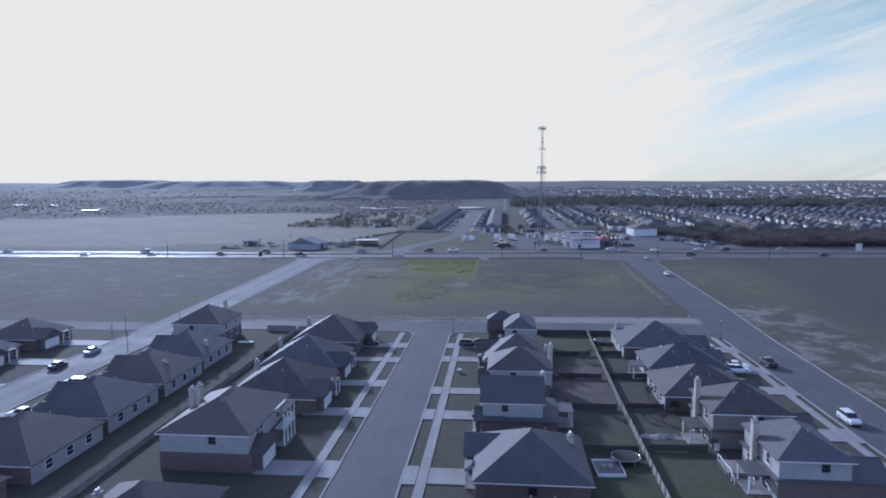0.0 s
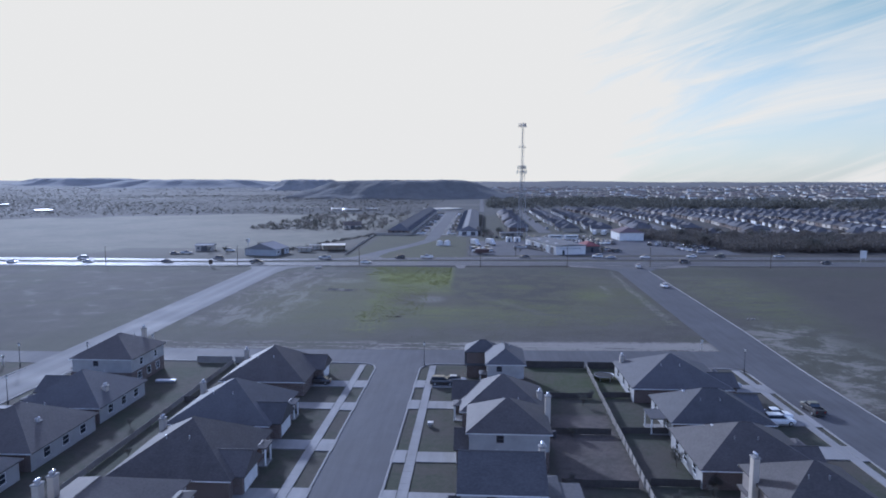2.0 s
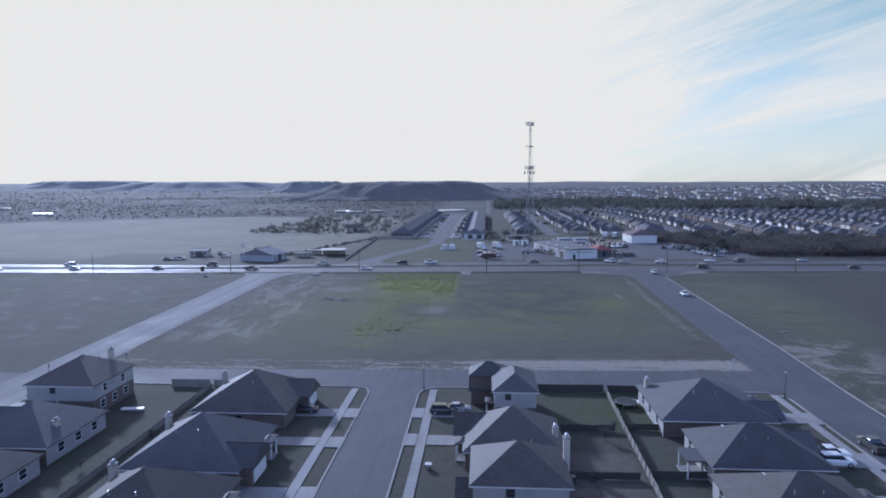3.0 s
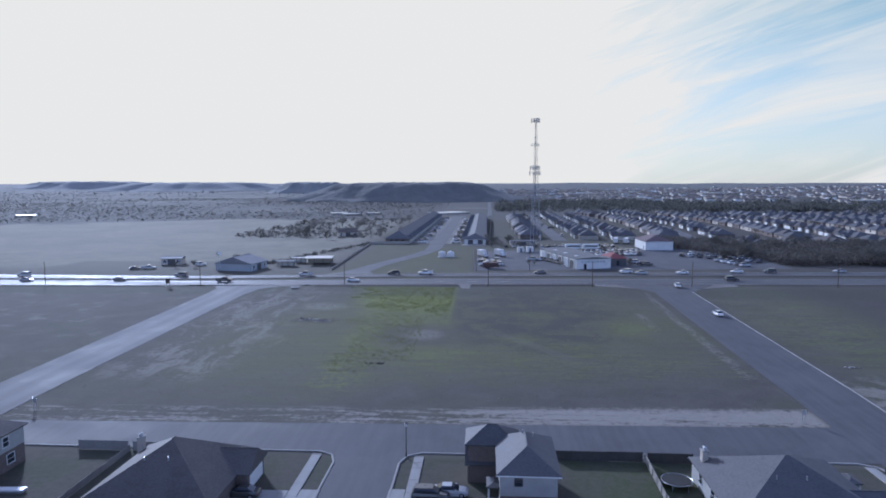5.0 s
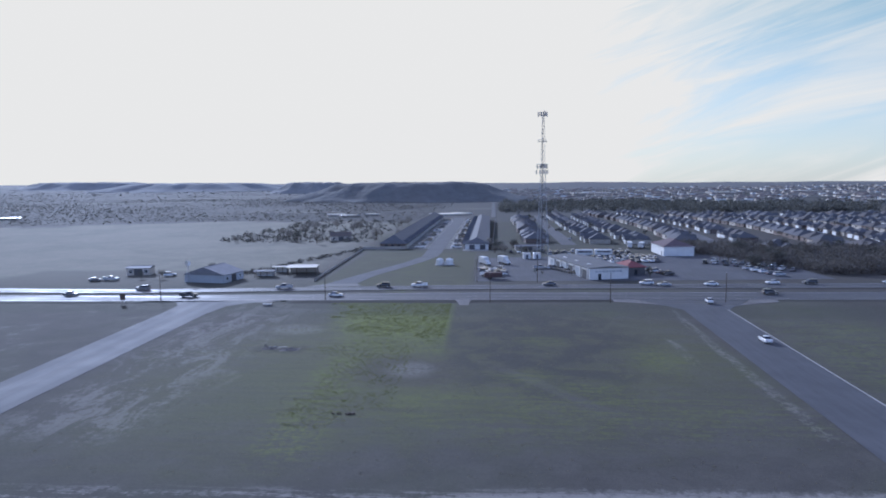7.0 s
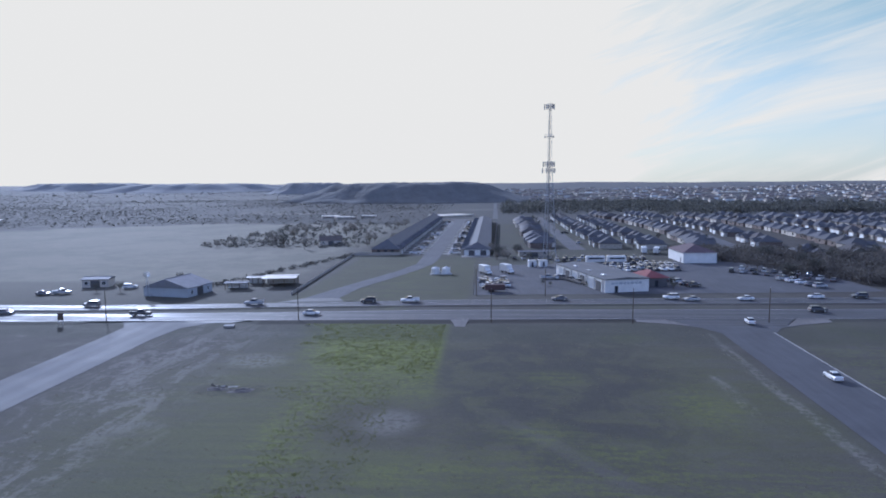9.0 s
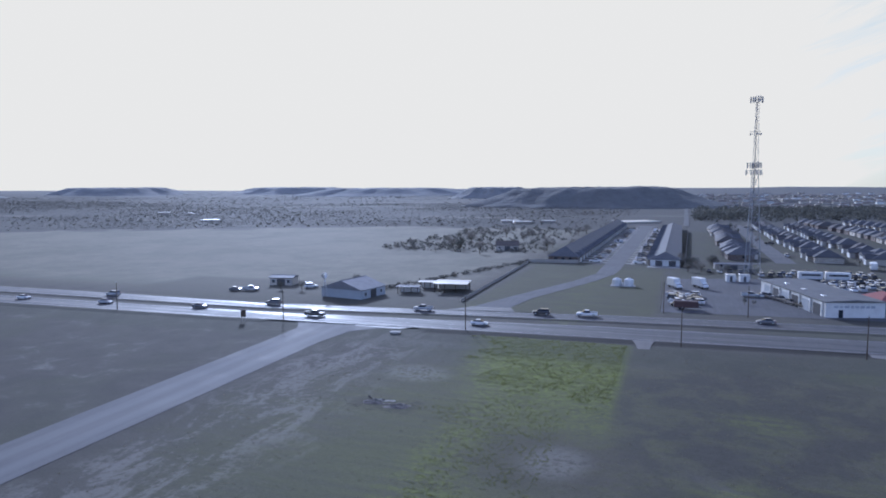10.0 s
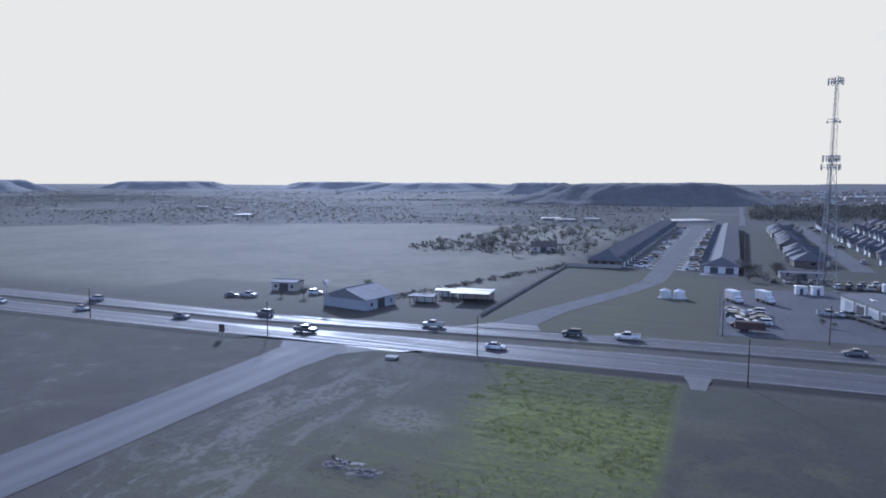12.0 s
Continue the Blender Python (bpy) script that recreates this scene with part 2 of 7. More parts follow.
def ground_material():
    """Winter grass, lawns, a greener strip of field, bare caliche and far brush, laid out over the plan."""
    m = bpy.data.materials.new("ground")
    m.use_nodes = True
    n = Nodes(m.node_tree)
    where = n.add("ShaderNodeNewGeometry").outputs["Position"]
    split = n.add("ShaderNodeSeparateXYZ")
    n.plug(split.inputs[0], where)
    x, y = split.outputs["X"], split.outputs["Y"]
    wide = n.noise(where, 0.018, 5.0, 0.6, 0.5)
    mid = n.noise(where, 0.11, 6.0, 0.65, 0.4)
    fine = n.noise(where, 0.9, 5.0, 0.7)
    tuft = n.noise(where, 4.0, 3.0, 0.7)
    wob = n.math("MULTIPLY", n.math("SUBTRACT", mid, 0.5), 26.0)
    xw, yw = n.math("ADD", x, wob), n.math("ADD", y, n.math("MULTIPLY", n.math("SUBTRACT", fine, 0.5), 14.0))

    def patch(x0, x1, y0, y1, soft=4.0, a=None, b=None):
        a, b = a or xw, b or yw
        fac = n.math("MULTIPLY", n.ramp(a, x0 - soft, x0 + soft), n.ramp(a, x1 + soft, x1 - soft))
        return n.math("MULTIPLY", fac, n.math("MULTIPLY", n.ramp(b, y0 - soft, y0 + soft), n.ramp(b, y1 + soft, y1 - soft)))

    def times(a, b):
        return n.math("MULTIPLY", a, b)

    dry, brown, olive = (0.12, 0.11, 0.093), (0.088, 0.08, 0.07), (0.10, 0.103, 0.065)
    lush, sand, brush = (0.23, 0.25, 0.062), (0.42, 0.385, 0.34), (0.095, 0.092, 0.085)
    colour = n.mix(n.ramp(n.math("ADD", times(mid, 0.6), times(fine, 0.4)), 0.35, 0.65), brown, dry)
    colour = n.mix(times(n.ramp(wide, 0.45, 0.62), 0.4), colour, olive)
    # lawns round the houses
    lawn = patch(-130, 66, -400, 166, 1.0, x, y)
    colour = n.mix(times(lawn, 0.75), colour, n.mix(n.ramp(n.math("ADD", times(mid, 0.7), times(fine, 0.3)), 0.42, 0.6), (0.098, 0.087, 0.07), (0.07, 0.077, 0.05)))
    yard = n.math("ADD", times(mid, 0.6), times(fine, 0.4))
    colour = n.mix(times(patch(9.4, 20.0, 112, 138, 0.9, n.math("ADD", x, times(n.math("SUBTRACT", fine, 0.5), 2.0)), y), 0.75), colour, n.mix(n.ramp(yard, 0.4, 0.6), (0.15, 0.125, 0.11), (0.115, 0.098, 0.088)))
    colour = n.mix(times(n.math("MAXIMUM", patch(9.4, 29.0, 58, 100, 1.2, x, y), patch(9.4, 29.0, 147, 166, 1.2, x, y)), n.math("ADD", times(n.ramp(yard, 0.4, 0.6), 0.5), 0.3)), colour, (0.075, 0.09, 0.04))
    # the empty field, greener towards the highway
    field = patch(-82, 53, 186, 303, 3.0, x, y)
    def oval(cx, cy, rx, ry, soft, wobble):
        """1 inside an ellipse with a ragged, fading edge."""
        ex, ey = n.math("DIVIDE", n.math("SUBTRACT", x, cx), rx), n.math("DIVIDE", n.math("SUBTRACT", y, cy), ry)
        r = n.math("SQRT", n.math("ADD", times(ex, ex), times(ey, ey)))
        r = n.math("ADD", r, times(n.math("SUBTRACT", n.math("ADD", times(mid, 0.6), times(fine, 0.4)), 0.5), wobble))
        return n.ramp(r, 1.0 + soft, 1.0 - soft)

    # streaks across the field, as mowing and wheels leave them
    rake = n.noise(n.vmath("MULTIPLY", where, (0.07, 0.55, 1.0)), 1.0, 6.0, 0.7, 0.5)
    tufts = n.math("ADD", times(rake, 0.55), times(fine, 0.45))
    colour = n.mix(times(n.math("MULTIPLY", field, oval(2, 251, 52, 44, 0.42, 1.6)), n.math("ADD", times(n.ramp(tufts, 0.4, 0.62), 0.5), 0.30)), colour, (0.138, 0.137, 0.06))
    colour = n.mix(times(n.math("MULTIPLY", field, oval(-42, 232, 32, 42, 0.5, 1.6)), n.math("ADD", times(n.ramp(tufts, 0.4, 0.6), 0.35), 0.30)), colour, (0.142, 0.142, 0.07))
    colour = n.mix(times(n.math("MULTIPLY", field, oval(10, 262, 24, 40, 0.4, 1.0)), n.math("SUBTRACT", 0.9, times(n.ramp(mid, 0.44, 0.6), 0.5))), colour, (0.078, 0.072, 0.062))
    edge = times(n.math("SUBTRACT", tufts, 0.5), 22.0)
    bright = n.math("MULTIPLY", n.math("MULTIPLY", n.ramp(n.math("ADD", n.math("ADD", x, edge), times(n.math("SUBTRACT", y, 290.0), 0.28)), -50, -38), n.ramp(n.math("ADD", x, times(edge, 0.15)), -10.2, -12.4)), n.math("MULTIPLY", n.ramp(n.math("ADD", y, times(edge, 1.3)), 236, 277), n.ramp(y, 304, 301)))
    bright = times(bright, n.math("ADD", times(n.ramp(n.math("ADD", times(fine, 0.6), times(mid, 0.4)), 0.4, 0.6), 0.35), 0.65))
    trail = n.math("MULTIPLY", n.math("MULTIPLY", n.ramp(n.math("ADD", x, times(edge, 0.6)), -39, -32), n.ramp(n.math("ADD", x, times(edge, 0.6)), -22, -29)), n.math("MULTIPLY", n.ramp(y, 186, 200), n.ramp(tufts, 0.45, 0.58)))
    right = n.math("MULTIPLY", oval(14, 214, 46, 13, 0.5, 1.5), n.ramp(tufts, 0.46, 0.6))
    for cx, cy, rx, ry in ((11.4, 260, 6, 4), (35, 246, 6, 9), (7, 233, 6, 4), (32, 290, 7, 3), (-10, 219, 10, 4), (18, 227, 7, 4)):
        right = n.math("MAXIMUM", right, n.math("MULTIPLY", oval(cx, cy, rx, ry, 0.6, 1.6), n.math("ADD", times(n.ramp(tufts, 0.42, 0.58), 0.9), 0.4)))
    # a worn wheel track across the field
    off = n.math("ABSOLUTE", n.math("ADD", n.math("ADD", times(n.math("SUBTRACT", x, 9.6), 0.804), times(n.math("SUBTRACT", y, 227.5), 0.592)), times(n.math("SUBTRACT", fine, 0.5), 3.0)))
    track = n.math("MULTIPLY", n.ramp(off, 2.2, 0.8), n.math("MULTIPLY", n.ramp(y, 212, 220), n.ramp(y, 241, 236)))
    colour = n.mix(times(track, 0.32), colour, (0.15, 0.135, 0.122))
    east = n.math("MULTIPLY", oval(84, 252, 17, 46, 0.5, 1.6), n.ramp(tufts, 0.4, 0.6))
    colour = n.mix(times(n.ramp(xw, 88, 112), 0.55), colour, (0.082, 0.072, 0.066))
    green = n.math("MAXIMUM", times(bright, 0.95), n.math("MAXIMUM", times(trail, 0.48), n.math("MAXIMUM", times(right, 0.28), times(east, 0.34))))
    colour = n.mix(green, colour, n.mix(n.ramp(fine, 0.4, 0.65), (0.15, 0.165, 0.05), lush))
    # bare caliche along the roads and in the field
    strip = n.math("MULTIPLY", patch(-85, 54, 178.9, 186.4, 1.4, x, n.math("SUBTRACT", n.math("ADD", y, times(n.math("SUBTRACT", fine, 0.5), 5.0)), times(x, 0.032))), n.ramp(n.math("ADD", n.math("ADD", times(rake, 0.7), times(fine, 0.4)), times(n.ramp(x, -30, 20), 0.15)), 0.54, 0.66))
    corner = n.math("MULTIPLY", patch(66, 88, 118, 206, 7.0), n.ramp(n.math("ADD", times(mid, 0.75), times(fine, 0.3)), 0.5, 0.62))
    drawn = n.noise(n.vmath("MULTIPLY", where, (0.16, 0.06, 1.0)), 1.0, 6.0, 0.7, 0.7)
    west = n.math("MULTIPLY", patch(-79, -57, 200, 301, 6.0), n.ramp(n.math("ADD", times(drawn, 0.7), times(fine, 0.35)), 0.485, 0.60))
    west = n.math("MAXIMUM", west, n.math("MULTIPLY", n.math("MAXIMUM", oval(-51, 269, 6.5, 5.0, 0.5, 2.2), oval(-58, 291, 11, 3.5, 0.5, 2.0)), n.ramp(fine, 0.38, 0.58)))
    bare = n.math("MULTIPLY", oval(-17, 237, 4.6, 5.0, 0.5, 1.4), n.ramp(fine, 0.3, 0.6))
    colour = n.mix(times(oval(-18, 236, 12, 10, 0.4, 1.2), 0.6), colour, (0.10, 0.088, 0.074))
    shift = n.math("ADD", x, times(n.math("SUBTRACT", fine, 0.5), 2.5))
    bank = n.math("MAXIMUM", patch(49.6, 52.0, 205, 296, 0.7, shift), patch(41.2, 43.2, 243, 264, 0.8, shift))
    bank = n.math("MULTIPLY", bank, n.ramp(n.math("ADD", times(drawn, 0.6), times(fine, 0.5)), 0.51, 0.64))
    far_west = n.math("MULTIPLY", patch(-210, -96, 200, 300, 12.0), n.ramp(n.math("ADD", times(mid, 0.75), times(fine, 0.3)), 0.57, 0.7))
    pale = n.math("MAXIMUM", n.math("MAXIMUM", n.math("MAXIMUM", strip, times(corner, 0.7)), n.math("MAXIMUM", times(west, 0.55), times(bare, 0.55))), n.math("MAXIMUM", n.math("MAXIMUM", times(bank, 0.5), 0.0), times(far_west, 0.45)))
    colour = n.mix(times(pale, 0.62), colour, n.mix(n.ramp(tuft, 0.3, 0.7), tuple(c * 0.88 for c in sand), sand))
    # a dark brown patch round the low soil banks
    dark_patch = patch(-55, -43, 247.5, 252.5, 1.6, n.math("ADD", x, times(n.math("SUBTRACT", fine, 0.5), 4.0)))
    colour = n.mix(times(dark_patch, 0.5), colour, (0.055, 0.047, 0.042))
    # beyond the highway: pale pasture, then brush country
    pasture = patch(-900, -78, 345, 720, 16.0)
    colour = n.mix(times(pasture, 0.8), colour, n.mix(n.ramp(n.math("ADD", times(wide, 0.5), times(mid, 0.5)), 0.38, 0.64), (0.275, 0.254, 0.19), (0.205, 0.193, 0.147)))
    # darker grass along the highway, round the farm and beside the drive
    colour = n.mix(times(patch(-900, 900, 286, 304, 3.0, x, yw), 0.5), colour, (0.08, 0.08, 0.06))
    colour = n.mix(times(patch(-190, -66, 334, 372, 5.0, x, yw), 0.7), colour, (0.115, 0.107, 0.088))
    colour = n.mix(times(patch(-64, -8, 334, 458, 2.0, x, y), 0.75), colour, n.mix(n.ramp(tufts, 0.4, 0.6), (0.092, 0.087, 0.06), (0.118, 0.118, 0.062)))
    # a dark brown band along the near carriageway's lower edge
    verge = n.math("SUBTRACT", y, n.math("ADD", times(x, 0.064), 308.64))
    verge = n.math("MULTIPLY", n.ramp(n.math("ADD", verge, times(n.math("SUBTRACT", fine, 0.5), 2.0)), -4.6, -3.4), n.ramp(verge, 1.5, 0.8))
    colour = n.mix(times(n.math("MULTIPLY", verge, patch(-62, 45, 298, 315, 1.0, x, y)), 0.75), colour, (0.052, 0.047, 0.041))
    colour = n.mix(times(patch(-70, 135, 445, 800, 4.0, x, y), 0.6), colour, n.mix(n.ramp(mid, 0.4, 0.6), (0.088, 0.081, 0.068), (0.088, 0.092, 0.06)))
    # the pasture's far edge runs nearer to the west; beyond it lie long dark woods with a few pale fields between
    reach = n.math("ADD", n.math("ADD", yw, times(n.math("SUBTRACT", wide, 0.5), 160.0)), times(n.math("MAXIMUM", n.math("SUBTRACT", -250.0, x), 0.0), 0.55))
    beyond = n.ramp(reach, 700, 730)
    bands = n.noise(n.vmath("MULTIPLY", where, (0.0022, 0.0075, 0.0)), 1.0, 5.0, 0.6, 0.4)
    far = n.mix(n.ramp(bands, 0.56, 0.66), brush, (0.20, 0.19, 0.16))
    # haze put into the colour: the plain pales with distance
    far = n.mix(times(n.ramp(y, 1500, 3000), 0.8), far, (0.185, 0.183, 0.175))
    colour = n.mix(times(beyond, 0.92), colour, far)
    colour = n.mix(times(n.ramp(n.math("ADD", times(tuft, 0.6), times(fine, 0.5)), 0.42, 0.72), 0.46), colour, n.vmath("MULTIPLY", colour, (0.5, 0.52, 0.5)))
    b = n.add("ShaderNodeBsdfPrincipled")
    n.plug(b.inputs["Base Color"], colour)
    b.inputs["Roughness"].default_value = 0.95
    b.inputs["Specular IOR Level"].default_value = 0.15
    n.plug(b.inputs["Normal"], n.bump(n.math("ADD", times(tuft, 0.4), fine), 0.4, 0.2))
    n.plug(n.add("ShaderNodeOutputMaterial").inputs["Surface"], b.outputs[0])
    return m


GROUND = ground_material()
ASPHALT = road_material("asphalt", (0.10, 0.098, 0.101), 0.8, 0.22)
OLD_ASPHALT = road_material("old_asphalt", (0.125, 0.122, 0.122), 0.9, 0.2)
WEST_ASPHALT = road_material("dusty_asphalt", (0.125, 0.122, 0.12), 0.85, 0.3, ruts=True)
HIGHWAY = road_material("highway_asphalt", (0.074, 0.072, 0.074), 0.70, 0.36, 0.22)
CONCRETE = road_material("concrete", (0.28, 0.27, 0.255), 0.78)
GRAVEL = road_material("gravel", (0.19, 0.175, 0.16), 0.9)
PAINT = material("road_paint", (0.46, 0.45, 0.43), (0.2, 0.195, 0.19), rough=0.7, coarse=0.8, amount=0.9)
SHINGLE = [shingle_material("shingle_brown", (0.095, 0.086, 0.082)), shingle_material("shingle_grey", (0.092, 0.09, 0.094)),
           shingle_material("shingle_tan", (0.15, 0.125, 0.105))]
SIDING = lap_material("pale_siding", (0.40, 0.395, 0.385))
SIDING_BROWN = lap_material("brown_siding", (0.27, 0.24, 0.22))
SIDING_TAN = lap_material("tan_siding", (0.52, 0.47, 0.40))
BRICK = brick_material("brick_brown", (0.16, 0.118, 0.10), (0.24, 0.215, 0.19))
STONE = brick_material("limestone", (0.48, 0.43, 0.36), (0.5, 0.47, 0.42))
TRIM = material("white_trim", (0.76, 0.76, 0.74), rough=0.5, fine=20, bump=0.03)
GLASS = glass_material("window_glass")
DOORWOOD = material("stained_door", (0.13, 0.06, 0.035), rough=0.45)
# the fence cedar again, darkened to carry shade in its colour
SHADED_FENCE = material("shade_dark_fence", (0.085, 0.075, 0.066), (0.06, 0.053, 0.047), rough=0.85, coarse=2.0)
FENCEWOOD = material("fence_cedar", (0.31, 0.288, 0.258), (0.22, 0.203, 0.178), rough=0.85, coarse=2.0)
METAL = material("galvanised", (0.55, 0.56, 0.58), (0.42, 0.43, 0.45), rough=0.42, metal=0.85, coarse=1.0)
DARKMETAL = material("dark_steel", (0.10, 0.10, 0.11), rough=0.5, metal=0.6)
TOWERSTEEL = material("tower_steel", (0.36, 0.363, 0.37), rough=0.6, metal=0.2)
POLEWOOD = material("creosote_pole", (0.10, 0.075, 0.055), rough=0.9, coarse=3.0)
WHITEMETAL = material("white_metal", (0.66, 0.655, 0.645), (0.54, 0.535, 0.525), rough=0.45, fine=6)
BLUEMETAL = material("pale_blue_metal", (0.36, 0.385, 0.42), (0.30, 0.315, 0.345), rough=0.45, fine=6)
FLATROOF = material("flat_roof_membrane", (0.125, 0.125, 0.125), (0.09, 0.09, 0.092), rough=0.75, coarse=0.25)
PALEBOARD = material("pale_boards", (0.36, 0.33, 0.29), (0.26, 0.24, 0.21), rough=0.85, coarse=1.0)
REDROOF = material("red_metal_roof", (0.25, 0.058, 0.05), (0.19, 0.046, 0.042), rough=0.5)
RUSTPAINT = material("rusty_paint", (0.085, 0.05, 0.046), (0.06, 0.04, 0.038), rough=0.8)
TINROOF = material("bright_tin_roof", (0.62, 0.63, 0.64), (0.5, 0.48, 0.45), rough=0.35, metal=0.7)
RUBBER = material("tyre_rubber", (0.02, 0.02, 0.02), rough=0.8)
BARK = material("bark", (0.10, 0.08, 0.06), rough=0.9, coarse=3.0)
LEAF = leaf_material("winter_leaf", (0.165, 0.156, 0.14), (0.225, 0.212, 0.19))
SCRUB = leaf_material("scrub_twigs", (0.105, 0.096, 0.086), (0.14, 0.128, 0.114), 0.4)
FARSHINGLE = shingle_material("far_shingle", (0.102, 0.101, 0.106), 0.25)
TERRACE = shingle_material("terrace_shingle", (0.112, 0.113, 0.12), 0.18)
EVERGREEN = leaf_material("evergreen_leaf", (0.085, 0.085, 0.076), (0.118, 0.118, 0.104))
BLADE = leaf_material("grass_blade", (0.15, 0.162, 0.052), (0.20, 0.205, 0.078), 0.5)
STRAW = leaf_material("dry_blade", (0.16, 0.145, 0.10), (0.24, 0.215, 0.16))
LAMP = material("lamp_lens", (0.7, 0.7, 0.66), rough=0.25)
REDLENS = material("red_lens", (0.35, 0.02, 0.02), rough=0.25)


def car_paint(name, base):
    m = bpy.data.materials.new(name)
    m.use_nodes = True
    n = Nodes(m.node_tree)
    where = n.add("ShaderNodeTexCoord").outputs["Object"]
    dust = n.noise(where, 1.5, 4.0)
    b = n.add("ShaderNodeBsdfPrincipled")
    n.plug(b.inputs["Base Color"], n.mix(n.math("MULTIPLY", dust, 0.25), base, (0.25, 0.22, 0.19)))
    n.plug(b.inputs["Roughness"], n.math("ADD", n.math("MULTIPLY", dust, 0.2), 0.2))
    b.inputs["Coat Weight"].default_value = 0.7
    n.plug(n.add("ShaderNodeOutputMaterial").inputs["Surface"], b.outputs[0])
    return m


CAR_COLOURS = {"white": car_paint("white_paint", (0.78, 0.78, 0.78)), "silver": car_paint("silver_paint", (0.42, 0.43, 0.45)),
               "black": car_paint("black_paint", (0.02, 0.02, 0.023)), "red": car_paint("red_paint", (0.28, 0.03, 0.03)),
               "blue": car_paint("blue_paint", (0.05, 0.09, 0.2)), "grey": car_paint("grey_paint", (0.12, 0.12, 0.13))}

# ---- mesh helpers ----
class Shape:
    """Collects corners and faces for one mesh."""

    def __init__(self):
        self.v, self.f = [], []

    def face(self, *points):
        k = len(self.v)
        self.v += [tuple(p) for p in points]
        self.f.append(tuple(range(k, k + len(points))))
        return self

    def box(self, x0, x1, y0, y1, z0, z1, turn=None):
        k = len(self.v)
        pts = [(x, y, z) for z in (z0, z1) for x, y in ((x0, y0), (x1, y0), (x1, y1), (x0, y1))]
        self.v += [tuple(turn @ Vector(p)) for p in pts] if turn else pts
        self.f += [tuple(k + i for i in q) for q in ((3, 2, 1, 0), (4, 5, 6, 7), (0, 1, 5, 4), (1, 2, 6, 5), (2, 3, 7, 6), (3, 0, 4, 7))]
        return self

    def soft_box(self, x0, x1, y0, y1, z0, z1, r):
        """A box whose upright and top edges are cut at 45 degrees."""
        k = len(self.v)
        ring = lambda a, z: [(x0 + a, y0 + a + r, z), (x0 + a + r, y0 + a, z), (x1 - a - r, y0 + a, z), (x1 - a, y0 + a + r, z),
                             (x1 - a, y1 - a - r, z), (x1 - a - r, y1 - a, z), (x0 + a + r, y1 - a, z), (x0 + a, y1 - a - r, z)]
        self.v += ring(0, z0) + ring(0, z1 - r) + ring(r, z1)
        for level in (0, 8):
            self.f += [(k + level + i, k + level + (i + 1) % 8, k + level + 8 + (i + 1) % 8, k + level + 8 + i) for i in range(8)]
        self.f += [tuple(k + 16 + i for i in range(8)), tuple(k + 7 - i for i in range(8))]
        return self

    def tube(self, a, b, ra, rb=None, sides=8):
        """A round bar from a to b."""
        a, b, rb = Vector(a), Vector(b), ra if rb is None else rb
        d = (b - a).normalized()
        u = d.orthogonal().normalized()
        w = d.cross(u)
        k = len(self.v)
        for c, r in ((a, ra), (b, rb)):
            self.v += [tuple(c + r * (math.cos(2 * math.pi * i / sides) * u + math.sin(2 * math.pi * i / sides) * w)) for i in range(sides)]
        self.f += [(k + i, k + (i + 1) % sides, k + sides + (i + 1) % sides, k + sides + i) for i in range(sides)]
        self.f += [tuple(k + sides - 1 - i for i in range(sides)), tuple(k + sides + i for i in range(sides))]
        return self

    def mesh(self, name, mat, smooth=False):
        me = bpy.data.meshes.new(name)
        me.from_pydata(self.v, [], self.f)
        me.materials.append(mat)
        me.validate()
        if smooth:
            me.polygons.foreach_set("use_smooth", [True] * len(me.polygons))
        me.update()
        return me


def part(name, shape, mat, parent, label=""):
    ob = new(name, shape.mesh(name, mat))
    ob.parent = parent
    if label:
        ob["label"] = label
    return ob


def thing(name, at, turn, label, category, group="", kind=""):
    """An Empty at the base of a thing, turned about z by degrees."""
    ob = new(name)
    ob.empty_display_size = 0.3
    ob.matrix_world = pose(*at, 0, 0, turn)
    return tagged(ob, label, category, group, kind)


def structure(name, shape, mat, label, category, smooth=False):
    return tagged(new(name, shape.mesh(name, mat, smooth)), label, category, "", "structure")


def gz(y):
    """The land climbs three metres from the cross street to the highway."""
    return 3.0 * min(1.0, max(0.0, (y - 165.0) / 135.0))


# ---- ground ----
def relief(x, y):
    z = gz(y)
    r = math.hypot(x, y)
    if r > 900:
        k = min(1.0, (r - 900) / 1600)
        z += k * 9.0 * noise.noise((x * 0.0011, y * 0.0011, 3.1))
    if r > 2900:
        t = min(1.0, (r - 2900) / 1300)
        t = t * t * (3 - 2 * t)
        az = math.degrees(math.atan2(-x, y))
        z += t * (22 + 6 * noise.noise((az * 0.16, 1.7, r * 0.0004)) + 5 * noise.noise((az * 0.6, 4.2, 0)))
    return z


